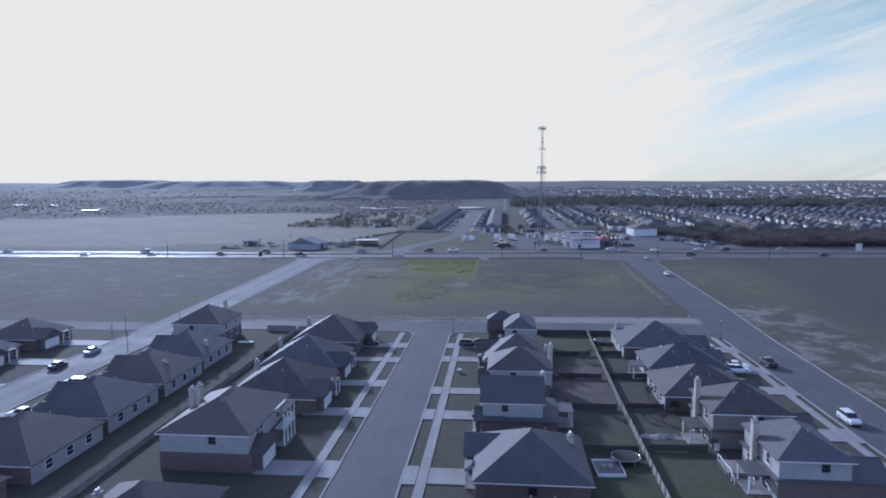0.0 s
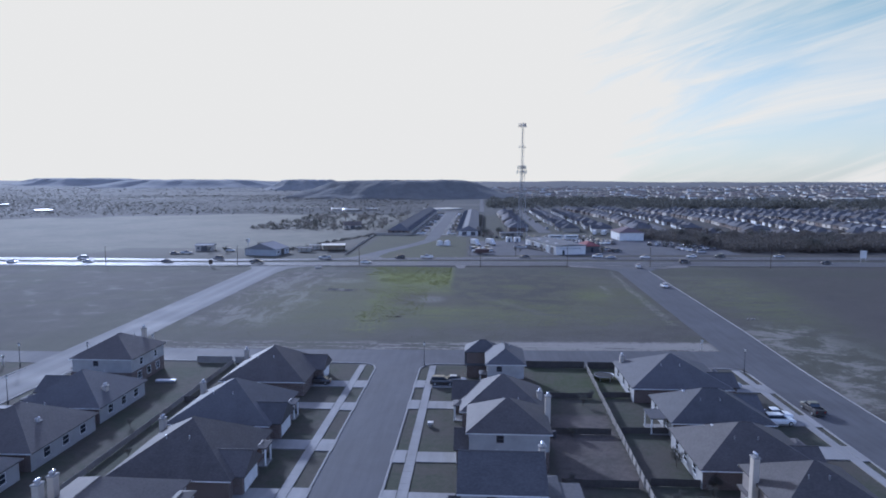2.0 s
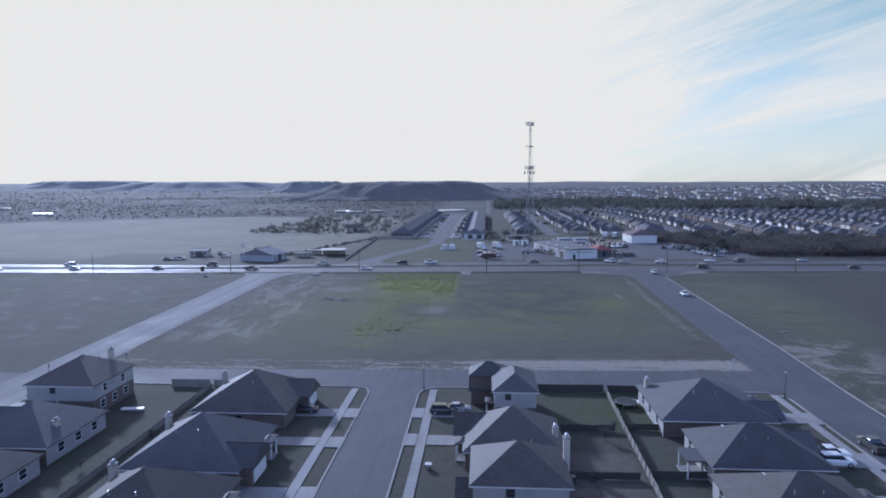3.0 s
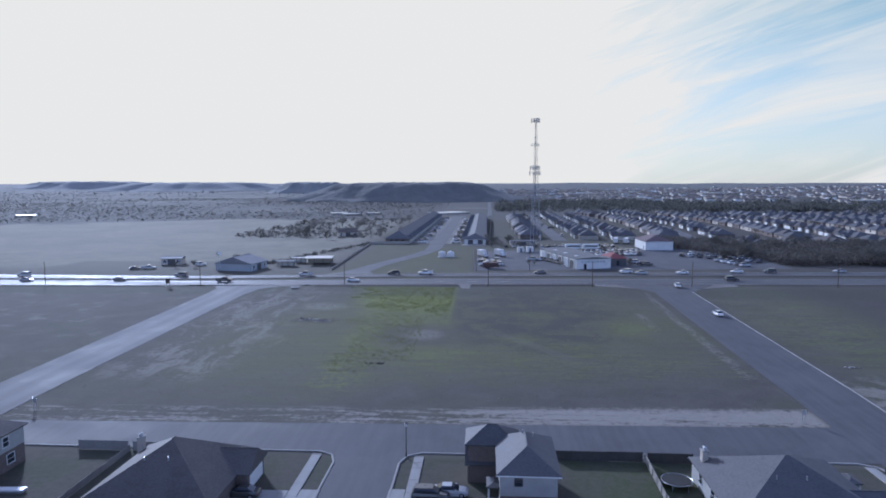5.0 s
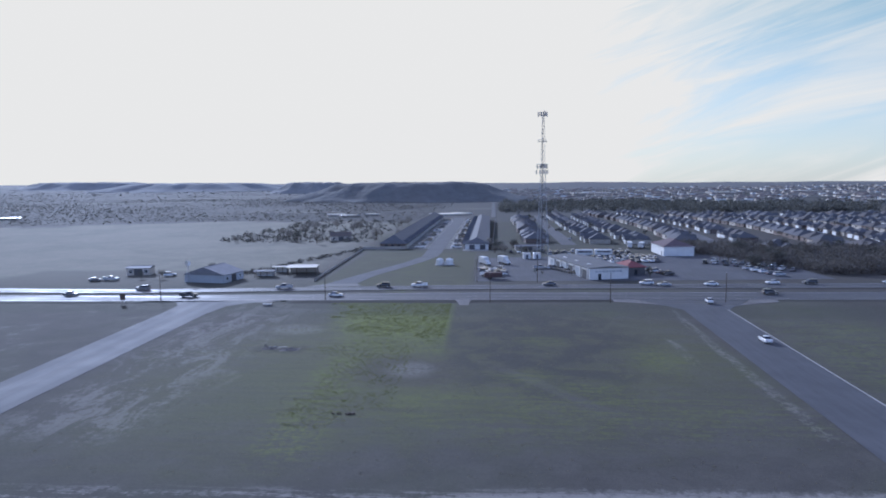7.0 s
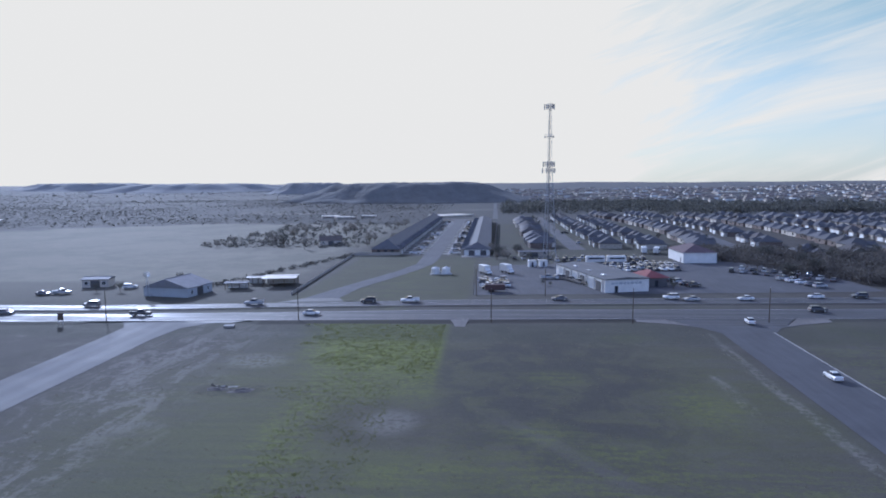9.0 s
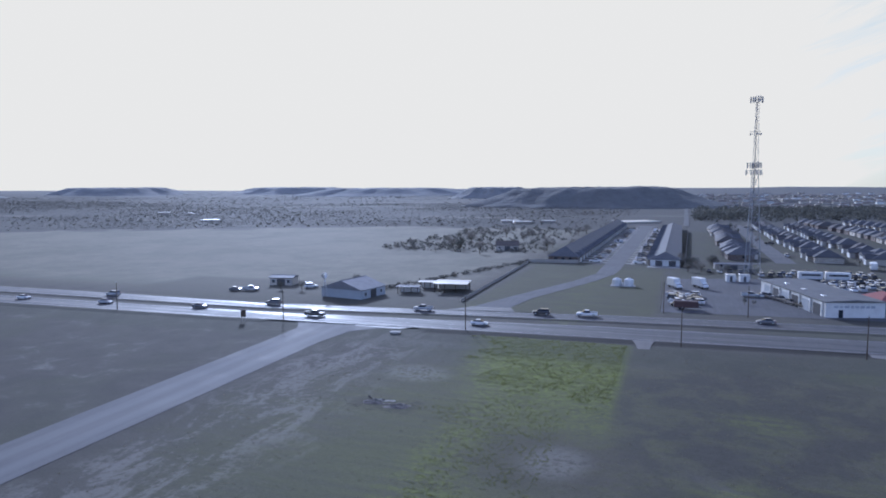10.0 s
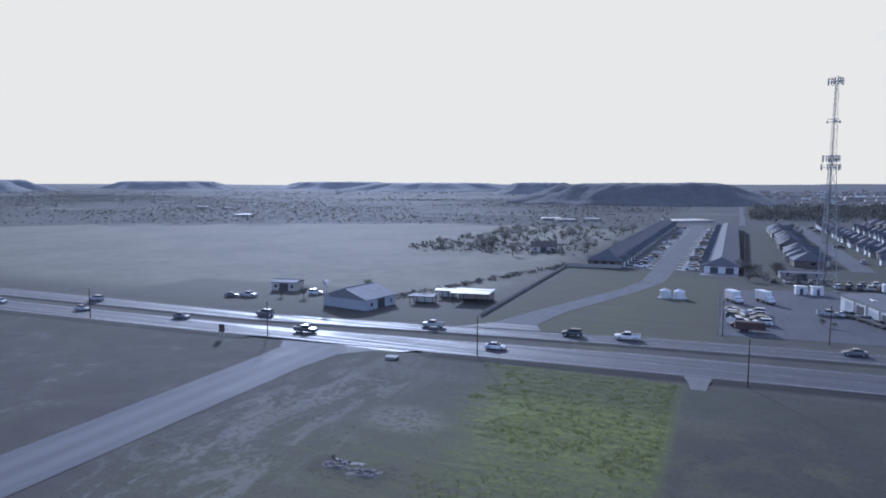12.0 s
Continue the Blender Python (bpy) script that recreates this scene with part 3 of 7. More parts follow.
def ground():
    xs = [0, 30, 60, 100, 150, 220, 300, 400, 520, 660, 820, 1000, 1200, 1420, 1660, 1900, 2150, 2400, 2650, 2900, 3100, 3300, 3500, 3700, 3900, 4100, 4300, 4500, 4800]
    xs = [-v for v in reversed(xs[1:])] + xs
    ys = [-4800, -3000, -1800, -1000, -600, -350, -200, -100, -40, 0, 40, 80, 120, 165, 210, 255, 300, 345, 400, 470, 550, 640, 740, 860, 1000, 1160, 1340, 1540,
          1760, 2000, 2250, 2500, 2750, 2950, 3100, 3250, 3400, 3550, 3700, 3850, 4000, 4150, 4300, 4450, 4650, 4900]
    s = Shape()
    s.v = [(x, y, relief(x, y)) for y in ys for x in xs]
    w = len(xs)
    s.f = [(j * w + i, j * w + i + 1, (j + 1) * w + i + 1, (j + 1) * w + i) for j in range(len(ys) - 1) for i in range(w - 1)]
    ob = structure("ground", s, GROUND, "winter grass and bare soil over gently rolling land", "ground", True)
    return ob


ground()


def hill(x, y, long, deep, high, turn, seed, mat):
    """A flat-topped hill with a ragged, brush-grown slope."""
    s = Shape()
    na, nr = 84, 14
    for j in range(nr + 1):
        k = j / nr
        for i in range(na):
            a = 2 * math.pi * i / na
            edge = 1 + 0.28 * noise.noise((math.cos(a) * 2.2 + seed, math.sin(a) * 2.2, seed)) + 0.07 * noise.noise((math.cos(a) * 6 + seed, math.sin(a) * 6, 1))
            r = 1.4 - k * 1.083 if k < 0.6 else 0.75 * (1 - (k - 0.6) / 0.4)
            z = high * (min(1.0, k / 0.6) ** 1.5) + (4.5 * noise.noise((math.cos(a) * 7, math.sin(a) * 7, k * 6 + seed)) + 1.5 * noise.noise((math.cos(a) * 19, math.sin(a) * 19, k * 11)) if k > 0.05 else -6)
            s.v.append((math.cos(a) * long * r * edge, math.sin(a) * deep * r * edge, z))
    for j in range(nr):
        s.f += [(j * na + i, j * na + (i + 1) % na, (j + 1) * na + (i + 1) % na, (j + 1) * na + i) for i in range(na)]
    ob = structure("hill", s, mat, "distant flat-topped hill under dark brush", "hill", True)
    ob.matrix_world = pose(x, y, 3, 0, 0, turn)
    return ob


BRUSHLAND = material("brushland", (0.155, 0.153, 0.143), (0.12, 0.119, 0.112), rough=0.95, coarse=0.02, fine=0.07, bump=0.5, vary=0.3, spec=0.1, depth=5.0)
# the same brush for the far hills, paled to carry haze in its colour
HAZED_BRUSH = material("hazed_brushland", (0.29, 0.287, 0.272), (0.235, 0.233, 0.222), rough=0.95, coarse=0.012, fine=0.035, bump=0.2, vary=0.25, spec=0.1, depth=10.0)
hill(-150, 1400, 175, 110, 33.5, 2, 1.0, BRUSHLAND)
hill(-560, 2200, 100, 110, 34, 0, 2.0, HAZED_BRUSH)
hill(-1190, 2750, 330, 200, 33, 12, 3.0, HAZED_BRUSH)
hill(-1800, 3000, 260, 200, 38, 30, 4.0, HAZED_BRUSH)
hill(-2430, 2500, 260, 220, 41, 40, 5.0, HAZED_BRUSH)
hill(-2680, 1740, 240, 220, 46, 60, 6.0, HAZED_BRUSH)


# ---- roads ----
def ribbon(name, edges, mat, lift, label, category, thick=0.0):
    """A band over the ground between two edges, given as rows of y, left x, right x, or x, low y, high y."""
    along_y, rows = edges
    s = Shape()
    dense = []
    for (a0, l0, r0), (a1, l1, r1) in zip(rows, rows[1:]):
        steps = max(1, int(abs(a1 - a0) / 7.5))
        dense += [(a0 + (a1 - a0) * k / steps, l0 + (l1 - l0) * k / steps, r0 + (r1 - r0) * k / steps) for k in range(steps)]
    dense.append(rows[-1])
    for a, l, r in dense:
        for c in range(5):
            q = l + (r - l) * c / 4
            x, y = (q, a) if along_y else (a, q)
            s.v.append((x, y, gz(y) + lift))
    for i in range(len(dense) - 1):
        for c in range(4):
            k = i * 5 + c
            s.f.append((k, k + 1, k + 6, k + 5) if along_y else (k, k + 5, k + 6, k + 1))
    return structure(name, s, mat, label, category)


def kerb(x0, y0, x1, y1, width=0.32, high=0.16, mat=None):
    """A concrete kerb from one point to another, following the ground, with a rounded top edge."""
    d = Vector((x1 - x0, y1 - y0))
    steps = max(1, int(d.length / 10))
    side = Vector((-d.y, d.x)).normalized() * width / 2
    s = Shape()
    for k in range(steps + 1):
        p = Vector((x0, y0)) + d * k / steps
        z = gz(p.y)
        for f, h in ((-1, -0.2), (-1, high - 0.04), (-0.7, high), (0.7, high), (1, high - 0.04), (1, -0.2)):
            s.v.append((p.x + side.x * f, p.y + side.y * f, z + h))
    for k in range(steps):
        s.f += [(k * 6 + i, k * 6 + (i + 1) % 6, k * 6 + 6 + (i + 1) % 6, k * 6 + 6 + i) for i in range(6)]
    s.f += [tuple(range(6)), tuple(steps * 6 + 5 - i for i in range(6))]
    return structure("kerb", s, mat or CONCRETE, "pale concrete kerb along the asphalt", "kerb")


STREET_L, STREET_R = -23.2, -14.1
ribbon("road_street", (True, [(-60, STREET_L, STREET_R), (163.5, STREET_L, STREET_R), (166, STREET_L - 0.8, STREET_R + 0.8), (167.2, STREET_L - 2.4, STREET_R + 2.4), (168, STREET_L - 3.4, STREET_R + 3.4)]), ASPHALT, 0.050,
       "asphalt residential street between driveways", "road")
ribbon("road_cross", (False, [(-96, 167.2, 176.0), (-15, 167.4, 178.4), (66, 167.6, 181.0)]), ASPHALT, 0.055, "asphalt cross street beside the empty field", "road")
ribbon("road_east", (True, [(-60, 54.0, 64.4), (110, 54.0, 64.4), (150, 54.0, 65.3), (200, 54.0, 66.8), (296, 54.6, 67.2), (302, 51, 71), (307, 43, 80)]), ASPHALT, 0.060,
       "wide asphalt side road running to the highway", "road")
ribbon("road_west", (True, [(-60, -97.6, -86.2), (150, -97.6, -86), (170, -97.2, -84.5), (200, -96.8, -84.2), (285, -95.0, -81.8), (296, -95.2, -80.0), (301, -98, -75), (304.5, -106, -66)]), WEST_ASPHALT, 0.060,
       "pale worn asphalt side road to the highway", "road")
ribbon("road_far_west", (False, [(-180, 163.8, 172.5), (-95, 163.8, 172.5)]), OLD_ASPHALT, 0.056, "pale worn asphalt street", "road")
NEAR = [(-900, 296, 306), (-400, 297, 307.5), (-200, 299.0, 310.0), (-120, 302.0, 311.6), (-60, 306.0, 317.4), (-20, 308.4, 322.4), (40, 311.4, 325.4), (160, 316.4, 331), (500, 325, 340), (900, 334, 350)]
FAR = [(-900, 309, 318), (-400, 313, 321), (-200, 316.0, 325.0), (-120, 317.6, 325.0), (-60, 325.0, 331.6), (-20, 329.0, 338.0), (40, 333.5, 342.5), (160, 340, 350), (500, 352, 362), (900, 364, 374)]
NEAR, FAR = ([(x, l - 1.2, h - 1.2) for x, l, h in rows] for rows in (NEAR, FAR))
ribbon("road_highway", (False, NEAR), HIGHWAY, 0.30, "dark asphalt highway carriageway with worn lanes", "road")
ribbon("road_highway_far", (False, FAR), HIGHWAY, 0.30, "dark asphalt highway carriageway beyond the median", "road")


def bank(rows, out, lift, run, label):
    """The sloping verge beside a raised carriageway: rows of x, y of its edge; out is the side, -1 or 1."""
    s = Shape()
    for x, y in rows:
        for k in range(4):
            yy = y + out * run * k / 3
            s.v.append((x, yy, gz(yy) + lift * (1 - k / 3) ** 1.2 - (0.12 if k == 3 else 0.0)))
    w = 4
    for i in range(len(rows) - 1):
        for k in range(3):
            q = (i * w + k, i * w + k + 1, (i + 1) * w + k + 1, (i + 1) * w + k)
            s.f.append(q if out < 0 else tuple(reversed(q)))
    return structure("verge", s, GROUND, label, "verge")


VERGE = "rough grass verge sloping down from the highway"
for rows, out in (([(x, l) for x, l, h in NEAR if x <= -120] + [(-108, 301.4)], -1), ([(-64, 304.4), (-60, 304.8), (-20, 307.2), (40, 311.2), (44, 311.35)], -1),
                  ([(79, 312.5), (160, 315.2), (500, 323.8), (900, 332.8)], -1), ([(x, h) for x, l, h in NEAR], 1), ([(x, l) for x, l, h in FAR], -1),
                  ([(x, h) for x, l, h in FAR if x <= -60], 1), ([(-46, 333.3), (-20, 336.8), (40, 341.3), (160, 348.8), (500, 360.8), (900, 372.8)], 1)):
    bank(rows, out, 0.30, 1.5 if (out > 0 and rows[0][1] < 307 and rows[0][0] == -900) or (out < 0 and rows[0][1] > 307 and rows[0][0] == -900) else 3.2, VERGE)
# ramps where the side roads climb to the highway
for x0, x1, y0, y1, y2 in ((-108, -64, 301.8, 305.4, 305.4), (44, 79, 304.4, 311.3, 312.5)):
    s = Shape()
    s.face((x0 + 6, y0, gz(y0) + 0.058), (x1 - 6, y0, gz(y0) + 0.058), (x1, y2, gz(y2) + 0.302), (x0, y1, gz(y1) + 0.302))
    structure("road_ramp", s, HIGHWAY, "asphalt ramp where a side road meets the highway", "road")
for corners in (((37, 307.9, 0.08), (49.7, 304.1, 0.065), (44.1, 311.0, 0.306), (37, 310.6, 0.306)), ((73.3, 304.1, 0.065), (87, 309.6, 0.08), (87, 312.9, 0.306), (79.1, 312.3, 0.306))):
    s = Shape()
    s.face(*((x, y, gz(y) + z) for x, y, z in corners))
    structure("pavement_flare", s, GRAVEL, "pale gravel flare beside the junction", "pavement")
s = Shape()
s.face((-66.5, 330.4, 3.302), (-46, 333.1, 3.302), (-49, 340.5, 3.061), (-61, 339.0, 3.061))
structure("road_ramp", s, HIGHWAY, "asphalt ramp where a drive meets the highway", "road")
ribbon("road_apartment", (True, [(339, -60.5, -49.5), (360, -54.5, -46.5), (404, -40, -32.5), (428, -34.5, -27), (445, -34.5, -26), (760, -36.5, -25), (780, -40, -20)]), OLD_ASPHALT, 0.058,
       "grey asphalt drive up to the row houses", "road")
ribbon("road_straight", (True, [(780, 0, 5), (900, 1, 6), (1400, 3, 8), (2200, 6, 12)]), OLD_ASPHALT, 0.4, "straight distant road through the brush", "road")
ribbon("pavement_lot", (False, [(-6.5, 347.5, 420), (15, 349.5, 428), (60, 352.5, 436), (100, 356, 440), (128, 359, 425)]), ASPHALT, 0.052, "asphalt car lot beside the highway", "pavement")
s = Shape()
for (ya, la, ra, za), (yb, lb, rb, zb) in (((300.5, -10.0, -7.4, 0.03), (304.0, -10.6, -7.2, 0.11)), ((304.0, -10.6, -7.2, 0.11), (307.96, -11.8, -6.6, 0.302))):
    s.face((la, ya, gz(ya) + za), (ra, ya, gz(ya) + za), (rb, yb, gz(yb) + zb), (lb, yb, gz(yb) + zb))
structure("pavement_entrance", s, GRAVEL, "short gravel field entrance off the highway", "pavement")

for x0, y0, x1, y1 in ((STREET_L - 0.16, -60, STREET_L - 0.16, 163.8), (STREET_R + 0.16, -60, STREET_R + 0.16, 163.8), (STREET_L - 3, 167.3, -86, 167.0),
                       (STREET_R + 3, 167.5, 50.7, 167.4), (64.5, -60, 64.5, 110), (64.5, 110, 65.4, 150), (65.4, 150, 66.9, 200), (66.9, 200, 67.3, 297), (53.8, -60, 53.8, 164),
                       (STREET_L - 0.16, 163.8, STREET_L - 0.95, 166.2), (STREET_L - 0.95, 166.2, STREET_L - 3, 167.3), (STREET_R + 0.16, 163.8, STREET_R + 0.95, 166.3), (STREET_R + 0.95, 166.3, STREET_R + 3, 167.5),
                       (53.8, 164, 53.0, 166.2), (53.0, 166.2, 50.7, 167.4),
                       (-97.1, -60, -97.1, 160), (-86.1, -60, -86.1, 160)):
    kerb(x0, y0, x1, y1)


def paint_line(name, rows, width, dash=0.0, gap=0.0, lift=0.31):
    """Painted lines on the carriageway: rows of x, y. Dashes are joined."""
    s = Shape()
    for (x0, y0), (x1, y1) in zip(rows, rows[1:]):
        d = Vector((x1 - x0, y1 - y0))
        side = Vector((-d.y, d.x)).normalized() * width / 2
        step = dash + gap if dash else d.length
        for k in range(max(1, int(d.length / step))):
            a = Vector((x0, y0)) + d.normalized() * k * step
            b = a + d.normalized() * (dash or step)
            s.face(*((p.x + side.x * f, p.y + side.y * f, gz(p.y) + lift) for p, f in ((a, -1), (b, -1), (b, 1), (a, 1))))
    return structure(name, s, PAINT, "white painted lane line on asphalt", "road marking")


NEAR_LOW, NEAR_TOP = [(x, l + 1.1) for x, l, h in NEAR], [(x, h - 1.0) for x, l, h in NEAR]
FAR_LOW, FAR_TOP = [(x, l + 0.9) for x, l, h in FAR], [(x, h - 1.0) for x, l, h in FAR]
for rows in (NEAR_LOW, NEAR_TOP, FAR_LOW, FAR_TOP):
    paint_line("lane_line", rows, 0.14)
for low, top in ((NEAR_LOW, NEAR_TOP), (FAR_LOW, FAR_TOP)):
    paint_line("lane_dashes", [(a[0], (a[1] + b[1]) / 2) for a, b in zip(low, top)], 0.10, 3.0, 9.0)


# ---- pavements and drives of the estate ----
def slab_walk(x0, x1, y0, y1, label):
    """A concrete footpath of single slabs with open joints."""
    base = structure("pavement", Shape().box(x0, x1, y0, y1, -0.10, 0.07), GRAVEL, label, "pavement")
    length = 1.83
    count = int((y1 - y0) / length)
    me = Shape().soft_box(x0 + 0.01, x1 - 0.01, 0.012, length - 0.012, 0.0, 0.13, 0.012).mesh("slab", CONCRETE)
    for k in range(count):
        ob = new("slab", me)
        ob.parent = base
        ob.location = (0, y0 + k * length, random.uniform(-0.004, 0.004))
    return base


def drive(x0, x1, y0, y1):
    """A concrete driveway of two or more large slabs."""
    base = structure("pavement", Shape().box(x0, x1, y0, y1, -0.10, 0.08), GRAVEL, "pale concrete driveway to a garage", "pavement")
    count = max(1, round((x1 - x0) / 4.5))
    w = (x1 - x0) / count
    for k in range(count):
        part("slab", Shape().soft_box(x0 + k * w + 0.015, x0 + (k + 1) * w - 0.015, y0 + 0.01, y1 - 0.01, 0.0, 0.145 + 0.004 * (k % 2), 0.012), CONCRETE, base)
    return base


slab_walk(-12.0, -10.6, 58, 166.6, "pale concrete footpath beside the lawn strip")
slab_walk(-27.1, -25.7, 58, 166.6, "pale concrete footpath beside the lawn strip")
slab_walk(51.1, 52.5, 60, 166.6, "pale concrete footpath beside the lawn strip")
for y0, y1 in ((81.2, 86.0), (104.8, 108.8), (117.9, 121.4), (139.8, 143.6), (151.6, 155.4), (62, 66)):
    drive(-14.2, -12.05, y0 - 0.4, y1 + 0.4)
    drive(-10.55, -4.6, y0, y1)
for y0, y1 in ((82.2, 86.8), (105.0, 108.8), (121.3, 124.8), (138.5, 141.7), (151.0, 154.6), (62, 66)):
    drive(-25.65, -23.1, y0 - 0.4, y1 + 0.4)
    drive(-34.4, -27.15, y0, y1)
for y0, y1 in ((84, 89), (100, 105), (122.0, 126.6), (135, 139.6), (151.8, 156.4)):
    drive(52.55, 53.75, y0 - 0.4, y1 + 0.4)
    drive(43.6, 51.05, y0, y1)
for y0, y1 in ((78, 83), (97, 102), (114, 119), (132, 137), (150, 155)):
    drive(-86.0, -77.6, y0, y1)
for y0, y1 in ((112, 117), (130, 135), (147, 152)):
    drive(-109.0, -97.2, y0, y1)

# ---- houses ----
def hip(x0, x1, y0, y1, z, pitch, over=0.45, gable=""):
    """A roof over a rectangle, hipped at both ends of its ridge, or with upright gables where gable names the ridge's axis."""
    x0, x1, y0, y1 = x0 - over, x1 + over, y0 - over, y1 + over
    z -= over * pitch * 0.6
    w, d = x1 - x0, y1 - y0
    t = 0.18
    s = Shape()
    along_x = gable == "x" or (not gable and w >= d)
    half = (d if along_x else w) / 2
    inset = 0 if gable else half
    top = z + t + half * pitch
    if along_x:
        a, b = (x0 + inset, (y0 + y1) / 2, top), (x1 - inset, (y0 + y1) / 2, top)
    else:
        a, b = ((x0 + x1) / 2, y0 + inset, top), ((x0 + x1) / 2, y1 - inset, top)
    low = [(x0, y0, z), (x1, y0, z), (x1, y1, z), (x0, y1, z)]
    e = [(x, y, z + t) for x, y, _ in low]
    for i in range(4):
        j = (i + 1) % 4
        s.face(low[i], low[j], e[j], e[i])
    s.face(*reversed(low))
    if along_x:
        s.face(e[0], e[1], b, a), s.face(e[2], e[3], a, b), s.face(e[1], e[2], b), s.face(e[3], e[0], a)
    else:
        s.face(e[0], e[1], a), s.face(e[1], e[2], b, a), s.face(e[2], e[3], b), s.face(e[3], e[0], a, b)
    # ridge cap
    s.tube(a, b, 0.10, sides=6) if (Vector(a) - Vector(b)).length > 0.5 else None
    return s, top


def window(parent, x, y, z, w, h, face, trim=None):
    """A framed window on a wall: face is the axis and sign that the wall looks along."""
    axis, sign = face[1], 1 if face[0] == "+" else -1
    fr, pane = Shape(), Shape()

    def slab(s, u0, u1, z0, z1, d0, d1):
        lo, hi = sorted((d0 * sign, d1 * sign))
        if axis == "x":
            s.box(x + lo, x + hi, y + u0, y + u1, z + z0, z + z1)
        else:
            s.box(x + u0, x + u1, y + lo, y + hi, z + z0, z + z1)

    slab(fr, -w / 2 - 0.09, w / 2 + 0.09, -0.10, 0.0, 0.0, 0.10)
    slab(fr, -w / 2 - 0.09, w / 2 + 0.09, h, h + 0.09, 0.0, 0.06)
    for u in (-w / 2 - 0.09, w / 2):
        slab(fr, u, u + 0.09, 0.0, h, 0.0, 0.06)
    slab(fr, -w / 2, w / 2, h / 2 - 0.03, h / 2 + 0.03, 0.0, 0.05)
    slab(pane, -w / 2, w / 2, 0.0, h, 0.003, 0.03)
    ob = part("window", fr, trim or TRIM, parent)
    part("pane", pane, GLASS, ob)
    return ob


def chimney(parent, x, y, z0, z1, mat):
    ob = part("chimney", Shape().soft_box(x - 0.38, x + 0.38, y - 0.5, y + 0.5, z0, z1, 0.05), mat, parent)
    part("chimney_cap", Shape().soft_box(x - 0.46, x + 0.46, y - 0.58, y + 0.58, z1, z1 + 0.14, 0.04), CONCRETE, ob)
    flue = Shape()
    for dy in (-0.22, 0.22):
        flue.tube((x, y + dy, z1 + 0.14), (x, y + dy, z1 + 0.5), 0.16, 0.15, 10)
        flue.tube((x, y + dy, z1 + 0.5), (x, y + dy, z1 + 0.62), 0.24, 0.05, 10)
    part("flue", flue, METAL, ob)
    return ob


def garage(parent, x, y, w, axis_sign):
    """A panelled garage door on a wall that looks along x."""
    s = Shape()
    lo, hi = sorted((0.0, 0.05 * axis_sign))
    rows = [(0.15, lo)] + [(0.15 + 0.5375 * r + e, q) for r in range(4) for e, q in ((0.0, 0.03), (0.04, 0.06), (0.49, 0.06), (0.53, 0.03))] + [(2.3, lo)]
    s.v = [(x + q * axis_sign, yy, z) for z, q in rows for yy in (y - w / 2, y + w / 2)]
    s.f = [(2 * i, 2 * i + 1, 2 * i + 3, 2 * i + 2) for i in range(len(rows) - 1)]
    part("garage_door", s, TRIM, parent)


